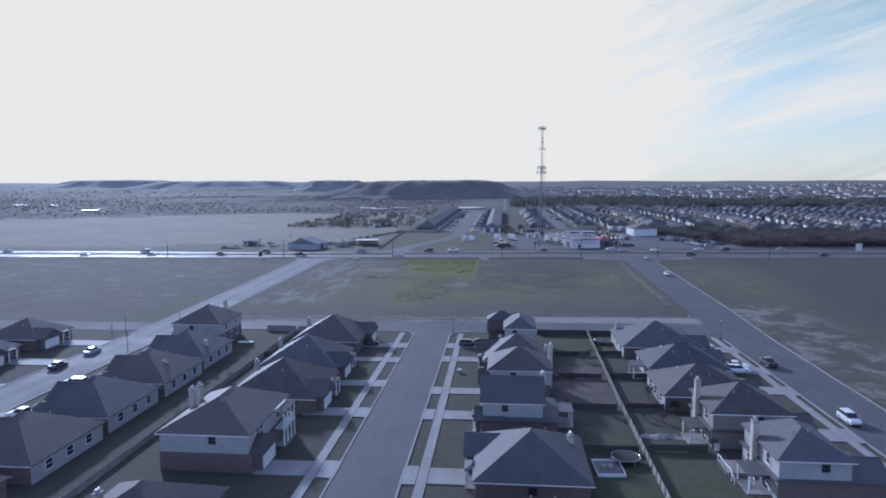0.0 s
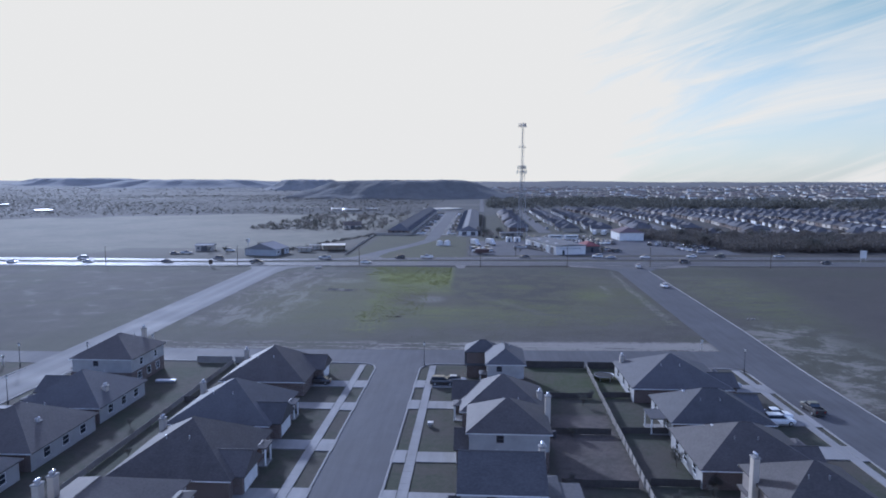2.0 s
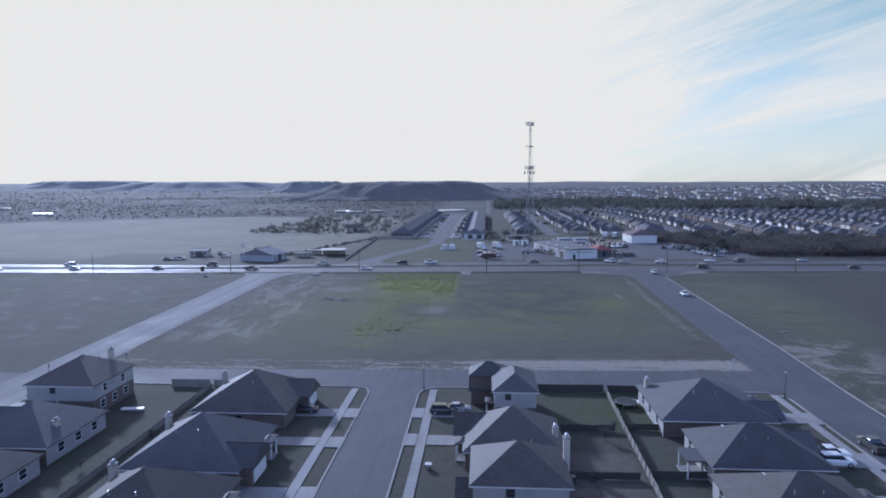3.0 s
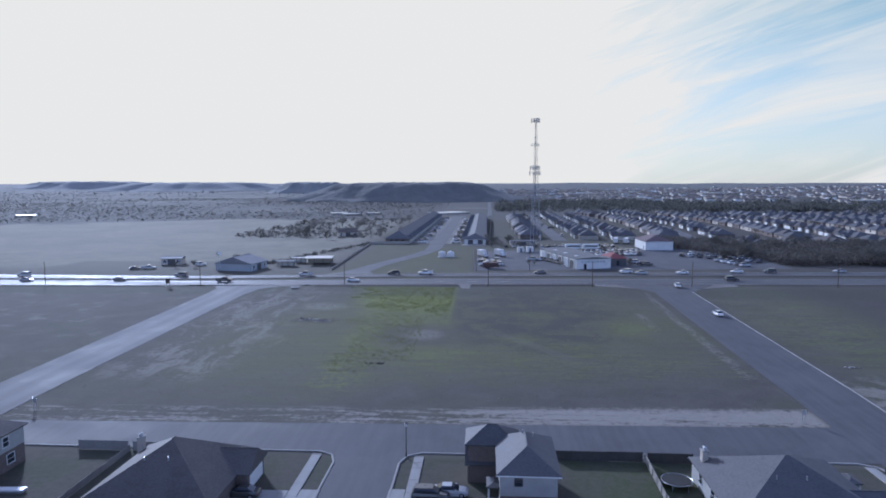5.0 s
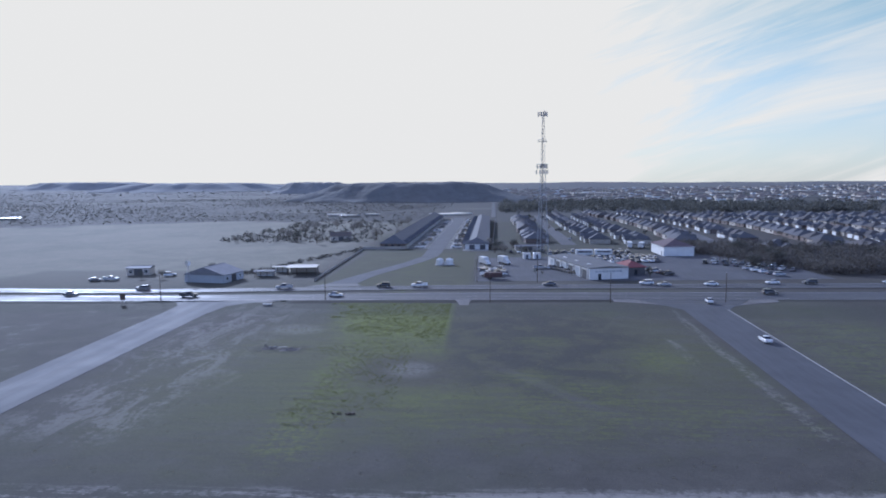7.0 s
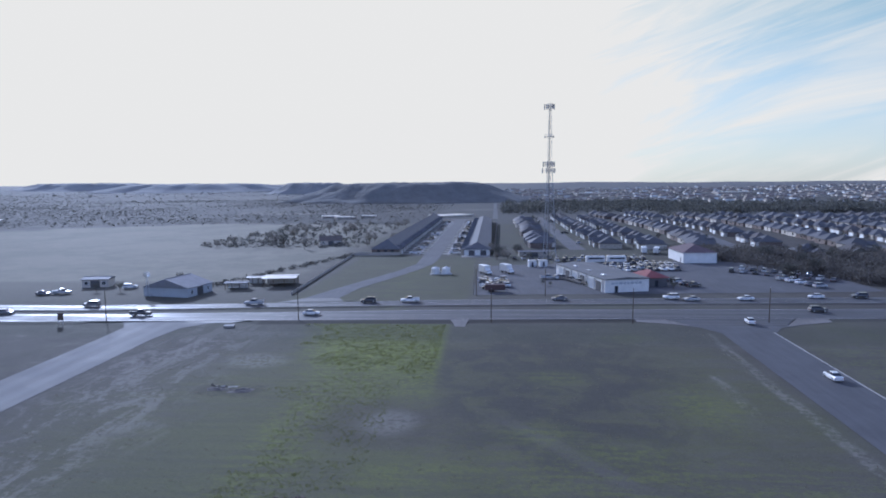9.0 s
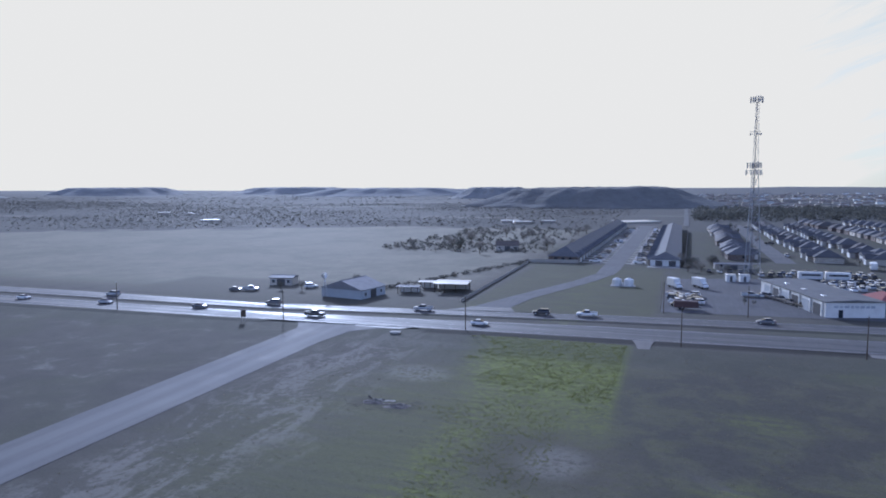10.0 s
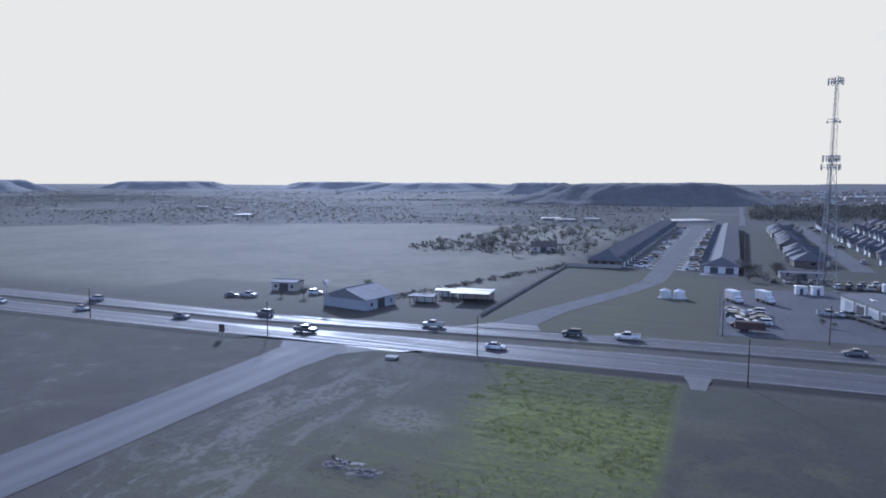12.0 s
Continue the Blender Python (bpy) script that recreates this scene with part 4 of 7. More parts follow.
def house(cx, cy, w, d, storeys, facing, label, roof=0, upper=None, stack=None, wing=None, porch=False, walls=None, ridge="", pitch=0.55, vents=2, grand=False, rear=False):
    """A brick and siding house. Local +x is the street side; facing is the turn in degrees."""
    lower_mat, upper_mat = walls or (BRICK, SIDING)
    h = thing("house", (cx, cy, gz(cy)), facing, label, "house", "estate houses")
    x0, x1, y0, y1 = -w / 2, w / 2, -d / 2, d / 2
    eave = 2.75
    part("wall", Shape().box(x0, x1, y0, y1, -0.3, eave), lower_mat, h)
    shingle = SHINGLE[roof]
    if storeys == 2:
        u0, u1, v0, v1 = upper or (x0 + 0.05, x1 - 1.6, y0 + 0.0, y1 - 0.0)
        part("upper_wall", Shape().box(u0, u1, v0 - 0.03, v1 + 0.03, eave - 0.05, 5.45), upper_mat, h)
        s, top = hip(u0, u1, v0, v1, 5.4, pitch, gable=ridge)
        part("roof", s, shingle, h)
        if (x1 - u1) > 0.8 or (u0 - x0) > 0.8:
            low, _ = hip(x0, x1, y0, y1, eave, 0.22)
            part("lower_roof", low, shingle, h)
        body = (u0, u1, v0, v1, 5.4)
        for y in (v0 + (v1 - v0) * 0.28, v0 + (v1 - v0) * 0.72):
            window(h, u1, y, 3.5, 1.3, 1.4, "+x")
            window(h, u0, y, 3.5, 1.1, 1.3, "-x")
        window(h, (u0 + u1) / 2 + 1.2, v0 - 0.03, 4.05, 0.85, 0.85, "-y", DARKMETAL)
        window(h, (u0 + u1) / 2 + 1.2, v1 + 0.03, 4.05, 0.85, 0.85, "+y", DARKMETAL)
    else:
        s, top = hip(x0, x1, y0, y1, eave, pitch, gable=ridge)
        part("roof", s, shingle, h)
        body = (x0, x1, y0, y1, eave)
    back = x0 - 0.04 if rear else x0
    for y in (y0 + d * 0.22, y0 + d * 0.5, y0 + d * 0.78):
        window(h, back, y, 0.9, 1.4, 1.3, "-x")
    if storeys == 1:
        window(h, x0 + w * 0.5, y0, 1.1, 1.0, 1.0, "-y", DARKMETAL)
        window(h, x0 + w * 0.5, y1, 1.1, 1.0, 1.0, "+y", DARKMETAL)
    # garage wing towards the street
    wy, wd, deep = wing or (-d * 0.22, 6.2, 1.5)
    part("garage_wing", Shape().box(x1 - 0.1, x1 + deep, wy - wd / 2, wy + wd / 2, -0.3, 2.7), lower_mat, h)
    s, _ = hip(x1 - 3.2, x1 + deep, wy - wd / 2, wy + wd / 2, 2.7, pitch, gable="x")
    part("wing_roof", s, shingle, h)
    rise = (wd / 2) * pitch
    gab = Shape()
    gab.face((x1 + deep, wy - wd / 2, 2.7), (x1 + deep, wy + wd / 2, 2.7), (x1 + deep, wy, 2.7 + rise))
    gab.face((x1 + deep - 0.15, wy + wd / 2, 2.7), (x1 + deep - 0.15, wy - wd / 2, 2.7), (x1 + deep - 0.15, wy, 2.7 + rise))
    part("gable", gab, upper_mat, h)
    garage(h, x1 + deep, wy, 4.9, 1)
    # front door with a small porch
    py = d * 0.2
    if grand:
        # two-level gallery on white posts
        part("gallery_floor", Shape().box(x1, x1 + 1.5, py - 2.6, py + 2.4, 2.62, 2.84), TRIM, h)
        for k in range(4):
            yy = py - 2.5 + 1.6 * k
            part("gallery_post", Shape().soft_box(x1 + 1.28, x1 + 1.46, yy - 0.09, yy + 0.09, 0.1, 5.3, 0.02), TRIM, h)
        for z in (3.0, 3.75):
            part("gallery_rail", Shape().box(x1 + 1.33, x1 + 1.41, py - 2.5, py + 2.3, z, z + 0.08), TRIM, h)
        balusters = Shape()
        for k in range(24):
            yy = py - 2.4 + 0.2 * k
            balusters.box(x1 + 1.35, x1 + 1.39, yy - 0.02, yy + 0.02, 3.08, 3.75)
        part("balusters", balusters, TRIM, h)
        part("gallery_roof", hip(x1 - 0.3, x1 + 1.5, py - 2.7, py + 2.5, 5.3, 0.3, 0.2)[0], shingle, h)
        part("gallery_slab", Shape().soft_box(x1, x1 + 1.6, py - 2.7, py + 2.5, -0.05, 0.16, 0.02), CONCRETE, h)
        for yy in (-1.3, -2.7):
            window(h, x1 if not upper else u1, yy - 2.0, 3.4, 1.2, 1.5, "+x")
    part("front_door", Shape().box(x1, x1 + 0.06, py - 0.5, py + 0.5, 0.15, 2.2), DOORWOOD, h)
    window(h, x1, py + 2.2, 0.8, 1.5, 1.4, "+x")
    if rear:
        part("rear_siding", Shape().box(x0 - 0.04, x0 - 0.002, y0, y1, -0.2, eave + 0.1), upper_mat, h)
    None if grand else part("porch_slab", Shape().soft_box(x1, x1 + 1.5, py - 1.3, py + 1.3, -0.05, 0.16, 0.02), CONCRETE, h)
    for dy in () if grand else (-1.15, 1.15):
        part("porch_post", Shape().soft_box(x1 + 1.2, x1 + 1.42, py + dy - 0.11, py + dy + 0.11, 0.15, 2.62, 0.02), TRIM, h)
    if not grand:
        s, _ = hip(x1 - 0.2, x1 + 1.45, py - 1.35, py + 1.35, 2.62, 0.3, 0.15)
        part("porch_roof", s, shingle, h)
    if porch:
        # patio behind the house
        qy = -d * 0.18
        part("patio_slab", Shape().soft_box(x0 - 3.0, x0, qy - 2.2, qy + 2.2, -0.05, 0.13, 0.02), CONCRETE, h)
        for dy in (-2.0, 2.0):
            part("patio_post", Shape().soft_box(x0 - 2.8, x0 - 2.6, qy + dy - 0.1, qy + dy + 0.1, 0.13, 2.5, 0.02), TRIM, h)
        part("patio_roof", Shape().box(x0 - 3.0, x0 + 0.1, qy - 2.3, qy + 2.3, 2.5, 2.66), shingle, h)
        part("back_door", Shape().box(x0 - 0.06, x0, qy - 0.9, qy + 0.9, 0.15, 2.2), GLASS, h)
    if stack:
        chimney(h, stack[0], stack[1], 0.0 if stack[2] else body[4] - 0.2, min(top - 0.35, body[4] + 1.9) if storeys == 1 else top - 0.35, SIDING_TAN)
    # vent pipes through the roof
    for k in range(vents):
        vx, vy = body[0] + (body[1] - body[0]) * (0.35 + 0.2 * k), body[2] + (body[3] - body[2]) * 0.3
        rise_here = min(vx - body[0], body[1] - vx, vy - body[2], body[3] - vy) * pitch
        part("vent_pipe", Shape().tube((vx, vy, body[4]), (vx, vy, body[4] + rise_here + 0.75), 0.07, 0.07, 8), METAL, h)
    # gutters under the eaves of the long sides
    for yy in (body[2] - 0.5, body[3] + 0.4):
        part("gutter", Shape().box(body[0] - 0.45, body[1] + 0.45, yy, yy + 0.1, body[4] - 0.16, body[4] - 0.02), TRIM, h)
    return h


TWO = "two-storey house, pale siding over brown brick, dark shingle roof"
ONE = "single-storey brown brick house under a dark hipped shingle roof"
TAN = "single-storey brick house with a weathered tan shingle roof"
# east side of the street, facing it
house(3.0, 65.0, 13.0, 13.5, 1, 180, ONE, 1, stack=(-5.2, -1.5, False))
house(3.0, 84.5, 14.0, 15.0, 1, 180, ONE, 1, stack=(-5.6, -3.2, False), pitch=0.52)
house(1.9, 103.0, 11.6, 10.6, 2, 180, TWO, 1, ridge="x", upper=(-3.6, 5.6, -4.7, 4.6), stack=(-4.0, -2.5, True), wing=(3.0, 4.2, 0.8), porch=True)
house(2.4, 121.0, 11.0, 11.0, 2, 180, TWO, 0, upper=(-5.5, 5.4, -5.5, 5.0), stack=(-6.0, -2.2, True), wing=(1.5, 5.8, 1.6))
house(2.4, 138.0, 13.4, 13.0, 1, 180, ONE, 0, pitch=0.62, stack=(-6.0, 2.0, False))
end_house = house(3.4, 155.3, 6.8, 11.4, 2, 180, TWO, 1, upper=(-3.4, 3.4, -5.7, 5.7), wing=(-5.7, 5.0, 4.0))
part("brick_wing", Shape().box(3.42, 7.42, -8.2, -3.2, 2.6, 5.4), BRICK, end_house)
part("brick_wing_roof", hip(1.0, 7.42, -8.2, -3.2, 5.4, 0.6)[0], SHINGLE[1], end_house)
# west side of the street
house(-40.5, 65.5, 13.0, 14.0, 1, 0, TAN, 0, stack=(-5.5, 0.8, False))
gallery_house = house(-41.0, 91.0, 13.0, 17.0, 2, 0, TWO, 0, upper=(-6.4, 6.0, -8.5, 8.2), stack=(-5.8, 2.6, False), wing=(-5.2, 5.4, 1.2), grand=True, pitch=0.5)
chimney(gallery_house, -5.8, 0.2, 5.2, 8.6, SIDING_TAN)
house(-40.2, 113.4, 15.4, 16.0, 1, 0, ONE, 0, stack=(-7.9, 7.2, True), pitch=0.6, wing=(-3.6, 6.0, 1.2))
house(-41.2, 131.4, 15.4, 15.6, 1, 0, ONE, 1, stack=(-8.0, 6.2, True), pitch=0.6)
house(-41.4, 153.2, 15.2, 16.0, 1, 0, ONE, 0, stack=(-8.0, 6.6, True), pitch=0.58, wing=(3.6, 6.2, 1.6))
# back to back with them, facing the western road
house(-69.0, 66.0, 13.0, 14.0, 1, 180, ONE, 0, stack=(-5.0, 0.0, False))
house(-69.0, 84.5, 14.0, 15.6, 1, 180, TAN, 0, stack=(-2.4, -2.0, False), rear=True)
house(-69.4, 102.0, 14.0, 15.2, 1, 180, ONE, 1, stack=(-1.6, -2.0, False), rear=True)
house(-69.4, 119.5, 14.0, 15.2, 1, 180, ONE, 0, stack=(-3.8, 1.2, False), pitch=0.56, rear=True)
house(-70.2, 137.0, 14.0, 14.6, 1, 180, ONE, 1, stack=(-5.2, 2.2, False), rear=True)
house(-74.0, 155.4, 12.0, 13.0, 2, 180, TWO, 0, upper=(-6.0, 5.6, -6.5, 6.5), stack=(-2.2, -6.0, False))
house(-116.0, 112.0, 13.0, 13.0, 1, 0, ONE, 0)
house(-116.0, 130.0, 13.0, 13.0, 1, 0, ONE, 1)
house(-116.0, 148.0, 13.0, 13.0, 1, 0, TAN, 0)
# facing the eastern road
house(38.8, 86.0, 11.6, 11.8, 2, 0, TWO, 1, upper=(-5.7, 2.8, -5.85, 5.85), stack=(-6.2, 1.0, True), rear=True, porch=True)
house(36.6, 101.6, 13.0, 11.0, 2, 0, "two-storey house in grey-brown siding under a dark shingle roof", 0, walls=(SIDING_BROWN, SIDING_BROWN), upper=(-6.45, 4.6, -5.4, 5.4), stack=(-6.9, 1.2, True), rear=True, porch=True)
house(34.8, 118.7, 15.4, 13.8, 1, 0, ONE, 0, stack=(-3.4, 2.4, False), pitch=0.52, wing=(-2.8, 5.8, 0.5), rear=True)
house(35.6, 134.6, 15.0, 12.6, 1, 0, ONE, 1, stack=(-3.6, 2.0, False), pitch=0.52, wing=(2.4, 5.8, 0.6), porch=True, rear=True)
house(34.6, 153.4, 17.0, 16.6, 1, 0, ONE, 1, pitch=0.48, stack=(-7.6, 6.4, False), rear=True)


# ---- fences ----
def board_fence(x0, y0, x1, y1, high=1.5, wood=None):
    """A cedar board fence: posts, two rails, and panels of upright boards."""
    d = Vector((x1 - x0, y1 - y0))
    f = thing("board_fence", (x0, y0, 0), math.degrees(math.atan2(d.y, d.x)), "weathered cedar board fence between back gardens" if not wood else "low board fence between back gardens, its wood darkened as shade", "fence", "garden fences")
    count = max(1, round(d.length / 2.44))
    w = d.length / count
    # one panel: boards as ridges of a single skin, front and back
    panel = Shape()
    cut = [(k * w / 16 + e, -0.012 if e in (0.02, w / 16 - 0.02) else -0.002) for k in range(16) for e in (0.0, 0.02, w / 16 - 0.02)] + [(w, -0.002)]
    top = high - 0.02
    panel.v = [(u, q, z) for u, q in cut for z in (0.05, top)] + [(u, 0.012, z) for u, q in cut for z in (0.05, top)]
    m = len(cut)
    panel.f = [(2 * i, 2 * i + 2, 2 * i + 3, 2 * i + 1) for i in range(m - 1)] + [(2 * m + 2 * i + 1, 2 * m + 2 * i + 3, 2 * m + 2 * i + 2, 2 * m + 2 * i) for i in range(m - 1)]
    panel.f += [(2 * i + 1, 2 * i + 3, 2 * m + 2 * i + 3, 2 * m + 2 * i + 1) for i in range(m - 1)]
    wood = wood or FENCEWOOD
    me = panel.mesh("panel", wood)
    for z in (0.35, high - 0.3):
        part("rail", Shape().box(0, d.length, 0.014, 0.05, z, z + 0.09), wood, f)
    post = Shape().soft_box(-0.05, 0.05, 0.05, 0.15, -0.2, high + 0.04, 0.01).mesh("post", wood)
    for k in range(count + 1):
        ob = new("post", post)
        ob.parent, ob.location = f, (k * w, 0, 0)
        if k < count:
            ob = new("panel", me)
            ob.parent, ob.location = f, (k * w, 0, random.uniform(-0.04, 0.04))
            ob.rotation_euler = (random.uniform(-0.03, 0.03), 0, 0)
    return f


board_fence(19.4, 58, 19.9, 112, 1.3)
board_fence(19.9, 112.3, 21.0, 166.4, 1.3)
board_fence(8.2, 166.4, 20.6, 166.4, 1.5, SHADED_FENCE)
board_fence(21.4, 166.4, 27.6, 166.2, 1.5, SHADED_FENCE)
# lot fences added in place of dark bands of shade across the gardens
for y in (75, 93.6, 111.6, 129.6, 146.8):
    board_fence(9.2, y, 19.0, y, 1.1, SHADED_FENCE)
    board_fence(20.8, y + 0.8, 29.0, y + 0.8, 1.1, SHADED_FENCE)
board_fence(-54.6, 58, -54.6, 112, 1.0)
board_fence(-54.6, 112.3, -54.6, 166, 1.0)
board_fence(-54.2, 166, -47.0, 166)
# two more added cross fences in the shade-darkened wood
for y in (99.5, 141.0):
    board_fence(-54.2, y, -47.4, y, 1.1, SHADED_FENCE)
board_fence(-62.6, 166, -55.0, 166)


# ---- vehicles ----
def loft(sections):
    """A skin over cross-sections: rows of x, half width, z low, z high, and half width at the top."""
    s = Shape()
    for x, w, z0, z1, wt in sections:
        r = 0.16 * (z1 - z0)
        s.v += [(x, -w * 0.94, z0), (x, -w, z0 + r), (x, -w, z1 - 2.2 * r), (x, -wt, z1), (x, wt, z1), (x, w, z1 - 2.2 * r), (x, w, z0 + r), (x, w * 0.94, z0)]
    for k in range(len(sections) - 1):
        s.f += [(k * 8 + i, k * 8 + 8 + i, k * 8 + 8 + (i + 1) % 8, k * 8 + (i + 1) % 8) for i in range(8)]
    s.f += [tuple(7 - i for i in range(8)), tuple((len(sections) - 1) * 8 + i for i in range(8))]
    s.f[-2:] = [tuple(range(8)), tuple((len(sections) - 1) * 8 + 7 - i for i in range(8))]
    return s


CAR_FORMS = {
    "sedan": (4.7, 0.90, [(-2.35, 0.78, 0.35, 0.80, 0.6), (-2.2, 0.88, 0.25, 0.98, 0.74), (-1.3, 0.9, 0.22, 1.02, 0.8), (0.9, 0.9, 0.22, 0.98, 0.8), (2.0, 0.87, 0.24, 0.82, 0.72), (2.33, 0.74, 0.34, 0.66, 0.6)],
              [(-1.75, 0.74, 0.96, 1.02, 0.7), (-0.95, 0.76, 0.96, 1.42, 0.58), (0.2, 0.76, 0.96, 1.45, 0.6), (1.15, 0.74, 0.94, 1.0, 0.68)], (-0.98, 0.26, 1.41, 1.48)),
    "suv": (4.8, 0.96, [(-2.38, 0.84, 0.4, 1.0, 0.7), (-2.25, 0.94, 0.3, 1.16, 0.84), (0.9, 0.96, 0.28, 1.14, 0.86), (2.1, 0.92, 0.3, 1.02, 0.8), (2.38, 0.8, 0.4, 0.86, 0.68)],
            [(-2.22, 0.82, 1.1, 1.2, 0.8), (-1.95, 0.82, 1.1, 1.70, 0.68), (0.3, 0.82, 1.1, 1.74, 0.68), (1.2, 0.8, 1.08, 1.16, 0.76)], (-1.98, 0.36, 1.69, 1.78)),
    "pickup": (5.7, 0.98, [(-2.85, 0.9, 0.5, 1.08, 0.84), (-2.7, 0.96, 0.42, 1.12, 0.92), (-0.7, 0.98, 0.4, 1.14, 0.92), (1.4, 0.98, 0.4, 1.16, 0.88), (2.6, 0.94, 0.42, 1.06, 0.84), (2.85, 0.84, 0.5, 0.92, 0.74)],
               [(-0.8, 0.84, 1.1, 1.2, 0.82), (-0.6, 0.84, 1.1, 1.74, 0.7), (0.6, 0.84, 1.1, 1.8, 0.7), (1.5, 0.82, 1.1, 1.18, 0.78)], (-0.64, 0.66, 1.74, 1.84)),
}
TEMPLATES = {}


def vehicle(form, colour, x, y, turn, group, z=0.06, note="parked", plain=None):
    """A road vehicle that looks along its own +x."""
    names = {"sedan": ("car", "sedan"), "suv": ("car", "sport utility car"), "pickup": ("pickup_truck", "pickup truck")}
    m = pose(x, y, gz(y) + z, 0, 0, turn)
    plain = y > 398 if plain is None else plain
    key = (form, colour, plain)
    label = f"{colour} {names[form][1]} {note}"
    if key in TEMPLATES:
        return tagged(copy_thing(TEMPLATES[key], m), label, "", group)
    length, half, body, cabin, roof = CAR_FORMS[form]
    c = thing(names[form][0], (x, y, gz(y) + z), turn, label, "car" if form != "pickup" else "truck", group)
    paint = CAR_COLOURS[colour]
    part("body", loft(body), paint, c)
    part("glasshouse", loft(cabin), GLASS, c)
    r0, r1, rz0, rz1 = roof
    wt = cabin[1][4]
    part("roof_panel", Shape().soft_box(r0, r1, -wt - 0.02, wt + 0.02, rz0, rz1, 0.03), paint, c)
    if form == "pickup":
        bed = Shape().box(-2.72, -0.86, -0.78, 0.78, 1.10, 1.16)
        part("bed_liner", bed, RUBBER, c, "black bed liner")
        for sgn in (-1, 1):
            part("bed_rail", Shape().soft_box(-2.8, -0.82, sgn * 0.88 - 0.07, sgn * 0.88 + 0.07, 1.08, 1.32, 0.02), paint, c)
        part("tailgate", Shape().soft_box(-2.84, -2.74, -0.9, 0.9, 0.9, 1.32, 0.02), paint, c)
    tyre, rim = Shape(), Shape()
    rad = 0.34 if form == "sedan" else 0.38
    tyre.tube((0, -0.11, 0), (0, 0.11, 0), rad, rad, 16)
    rim.tube((0, -0.118, 0), (0, 0.118, 0), rad * 0.6, rad * 0.6, 10)
    tme, rme = tyre.mesh("wheel", RUBBER), rim.mesh("rim", METAL)
    for wx in (-length * 0.30, length * 0.315):
        for sgn in (-1, 1):
            ob = new("wheel", tme)
            ob.parent, ob.location = c, (wx, sgn * (half - 0.1), rad)
            if not plain:
                rb = new("rim", rme)
                rb.parent = ob
    for sgn in (() if plain else (-1, 1)):
        part("headlight", Shape().soft_box(body[-1][0] - 0.2, body[-1][0] + 0.012, sgn * 0.58 - 0.16, sgn * 0.58 + 0.16, body[-1][3] - 0.16, body[-1][3] - 0.02, 0.03), LAMP, c)
        part("tail_light", Shape().soft_box(body[0][0] - 0.012, body[0][0] + 0.16, sgn * 0.66 - 0.11, sgn * 0.66 + 0.11, body[0][3] - 0.2, body[0][3] - 0.03, 0.02), REDLENS, c)
        part("mirror", Shape().soft_box(cabin[-1][0] - 0.5, cabin[-1][0] - 0.34, sgn * (half + 0.08) - 0.1, sgn * (half + 0.08) + 0.1, cabin[0][2] + 0.02, cabin[0][2] + 0.2, 0.03), paint, c)
    if not plain:
        part("bumper", Shape().soft_box(body[-1][0] - 0.12, body[-1][0] + 0.06, -half * 0.82, half * 0.82, 0.34, 0.56, 0.04), DARKMETAL, c)
    TEMPLATES[key] = c
    return c


# cars of the estate
for form, colour, x, y, turn in (("suv", "black", -8.6, 153.4, 0), ("sedan", "silver", -6.2, 154.6, 0), ("sedan", "black", -32.6, 152.6, 180), ("pickup", "white", 47.4, 138.0, 0),
                                 ("suv", "white", 47.2, 135.6, 0), ("suv", "silver", 46.0, 154.6, 0), ("pickup", "black", 55.6, 141.8, 90), ("suv", "white", 55.6, 108.6, -90),
                                 ("suv", "silver", -83.0, 116.5, 180), ("pickup", "white", -80.5, 99.5, 180), ("sedan", "black", -94.8, 128.5, 90), ("sedan", "silver", -94.9, 140.6, 90),
                                 ("sedan", "silver", -79.5, 80.5, 180)):
    vehicle(form, colour, x, y, turn, "cars of the estate", 0.15 if abs(x + 20) > 12 and x < 53 and x > -90 else 0.07, "parked by the houses")

# traffic on the roads
for form, colour, x, y, turn in (("sedan", "white", 65.0, 306.5, 84), ("sedan", "white", 63.6, 262, 90), ("pickup", "white", -25.5, 333.0, 187), ("sedan", "grey", 20.0, 337.6, 186),
                                 ("suv", "black", 89.0, 322.0, 3), ("pickup", "black", -97.9, 309.5, 6), ("sedan", "white", 98.8, 344.0, 183), ("sedan", "silver", 59.8, 338.2, 184), ("sedan", "white", 76.2, 339.6, 184),
                                 ("suv", "white", 54.4, 341.0, 185), ("sedan", "white", -50.5, 312.6, 5), ("pickup", "silver", -72.0, 327.0, 188), ("suv", "black", -38.0, 331.6, 187), ("sedan", "grey", -138.0, 310.0, 3),
                                 ("suv", "silver", -182.0, 319.4, 183), ("sedan", "silver", -172.0, 307.0, 2), ("sedan", "white", -205.0, 305.0, 2), ("suv", "black", 112.0, 344.6, 183), ("sedan", "black", 150.0, 323.0, 2),
                                 ("sedan", "white", -255.0, 317.0, 182), ("suv", "grey", -120.0, 322.0, 184), ("sedan", "silver", 140.0, 346.6, 183)):
    vehicle(form, colour, x, y, turn, "traffic on the roads", 0.31 if y > 300 else 0.085, "on the asphalt road")

# the dealer's lot
rng = random.Random(7)
FORMS, PAINTS = ("sedan", "suv", "pickup"), ("white", "silver", "black", "white", "grey", "silver", "black", "white", "grey", "grey", "silver", "black")
LOT = [(95 + 3.4 * k, 405 - 3.1 * k, 60) for k in range(9)] + [(101 + 3.1 * k, 411 - 3.0 * k, 60) for k in range(7)] + [(106 + 1.2 * k, 383 - 4.2 * k, 20) for k in range(5)]
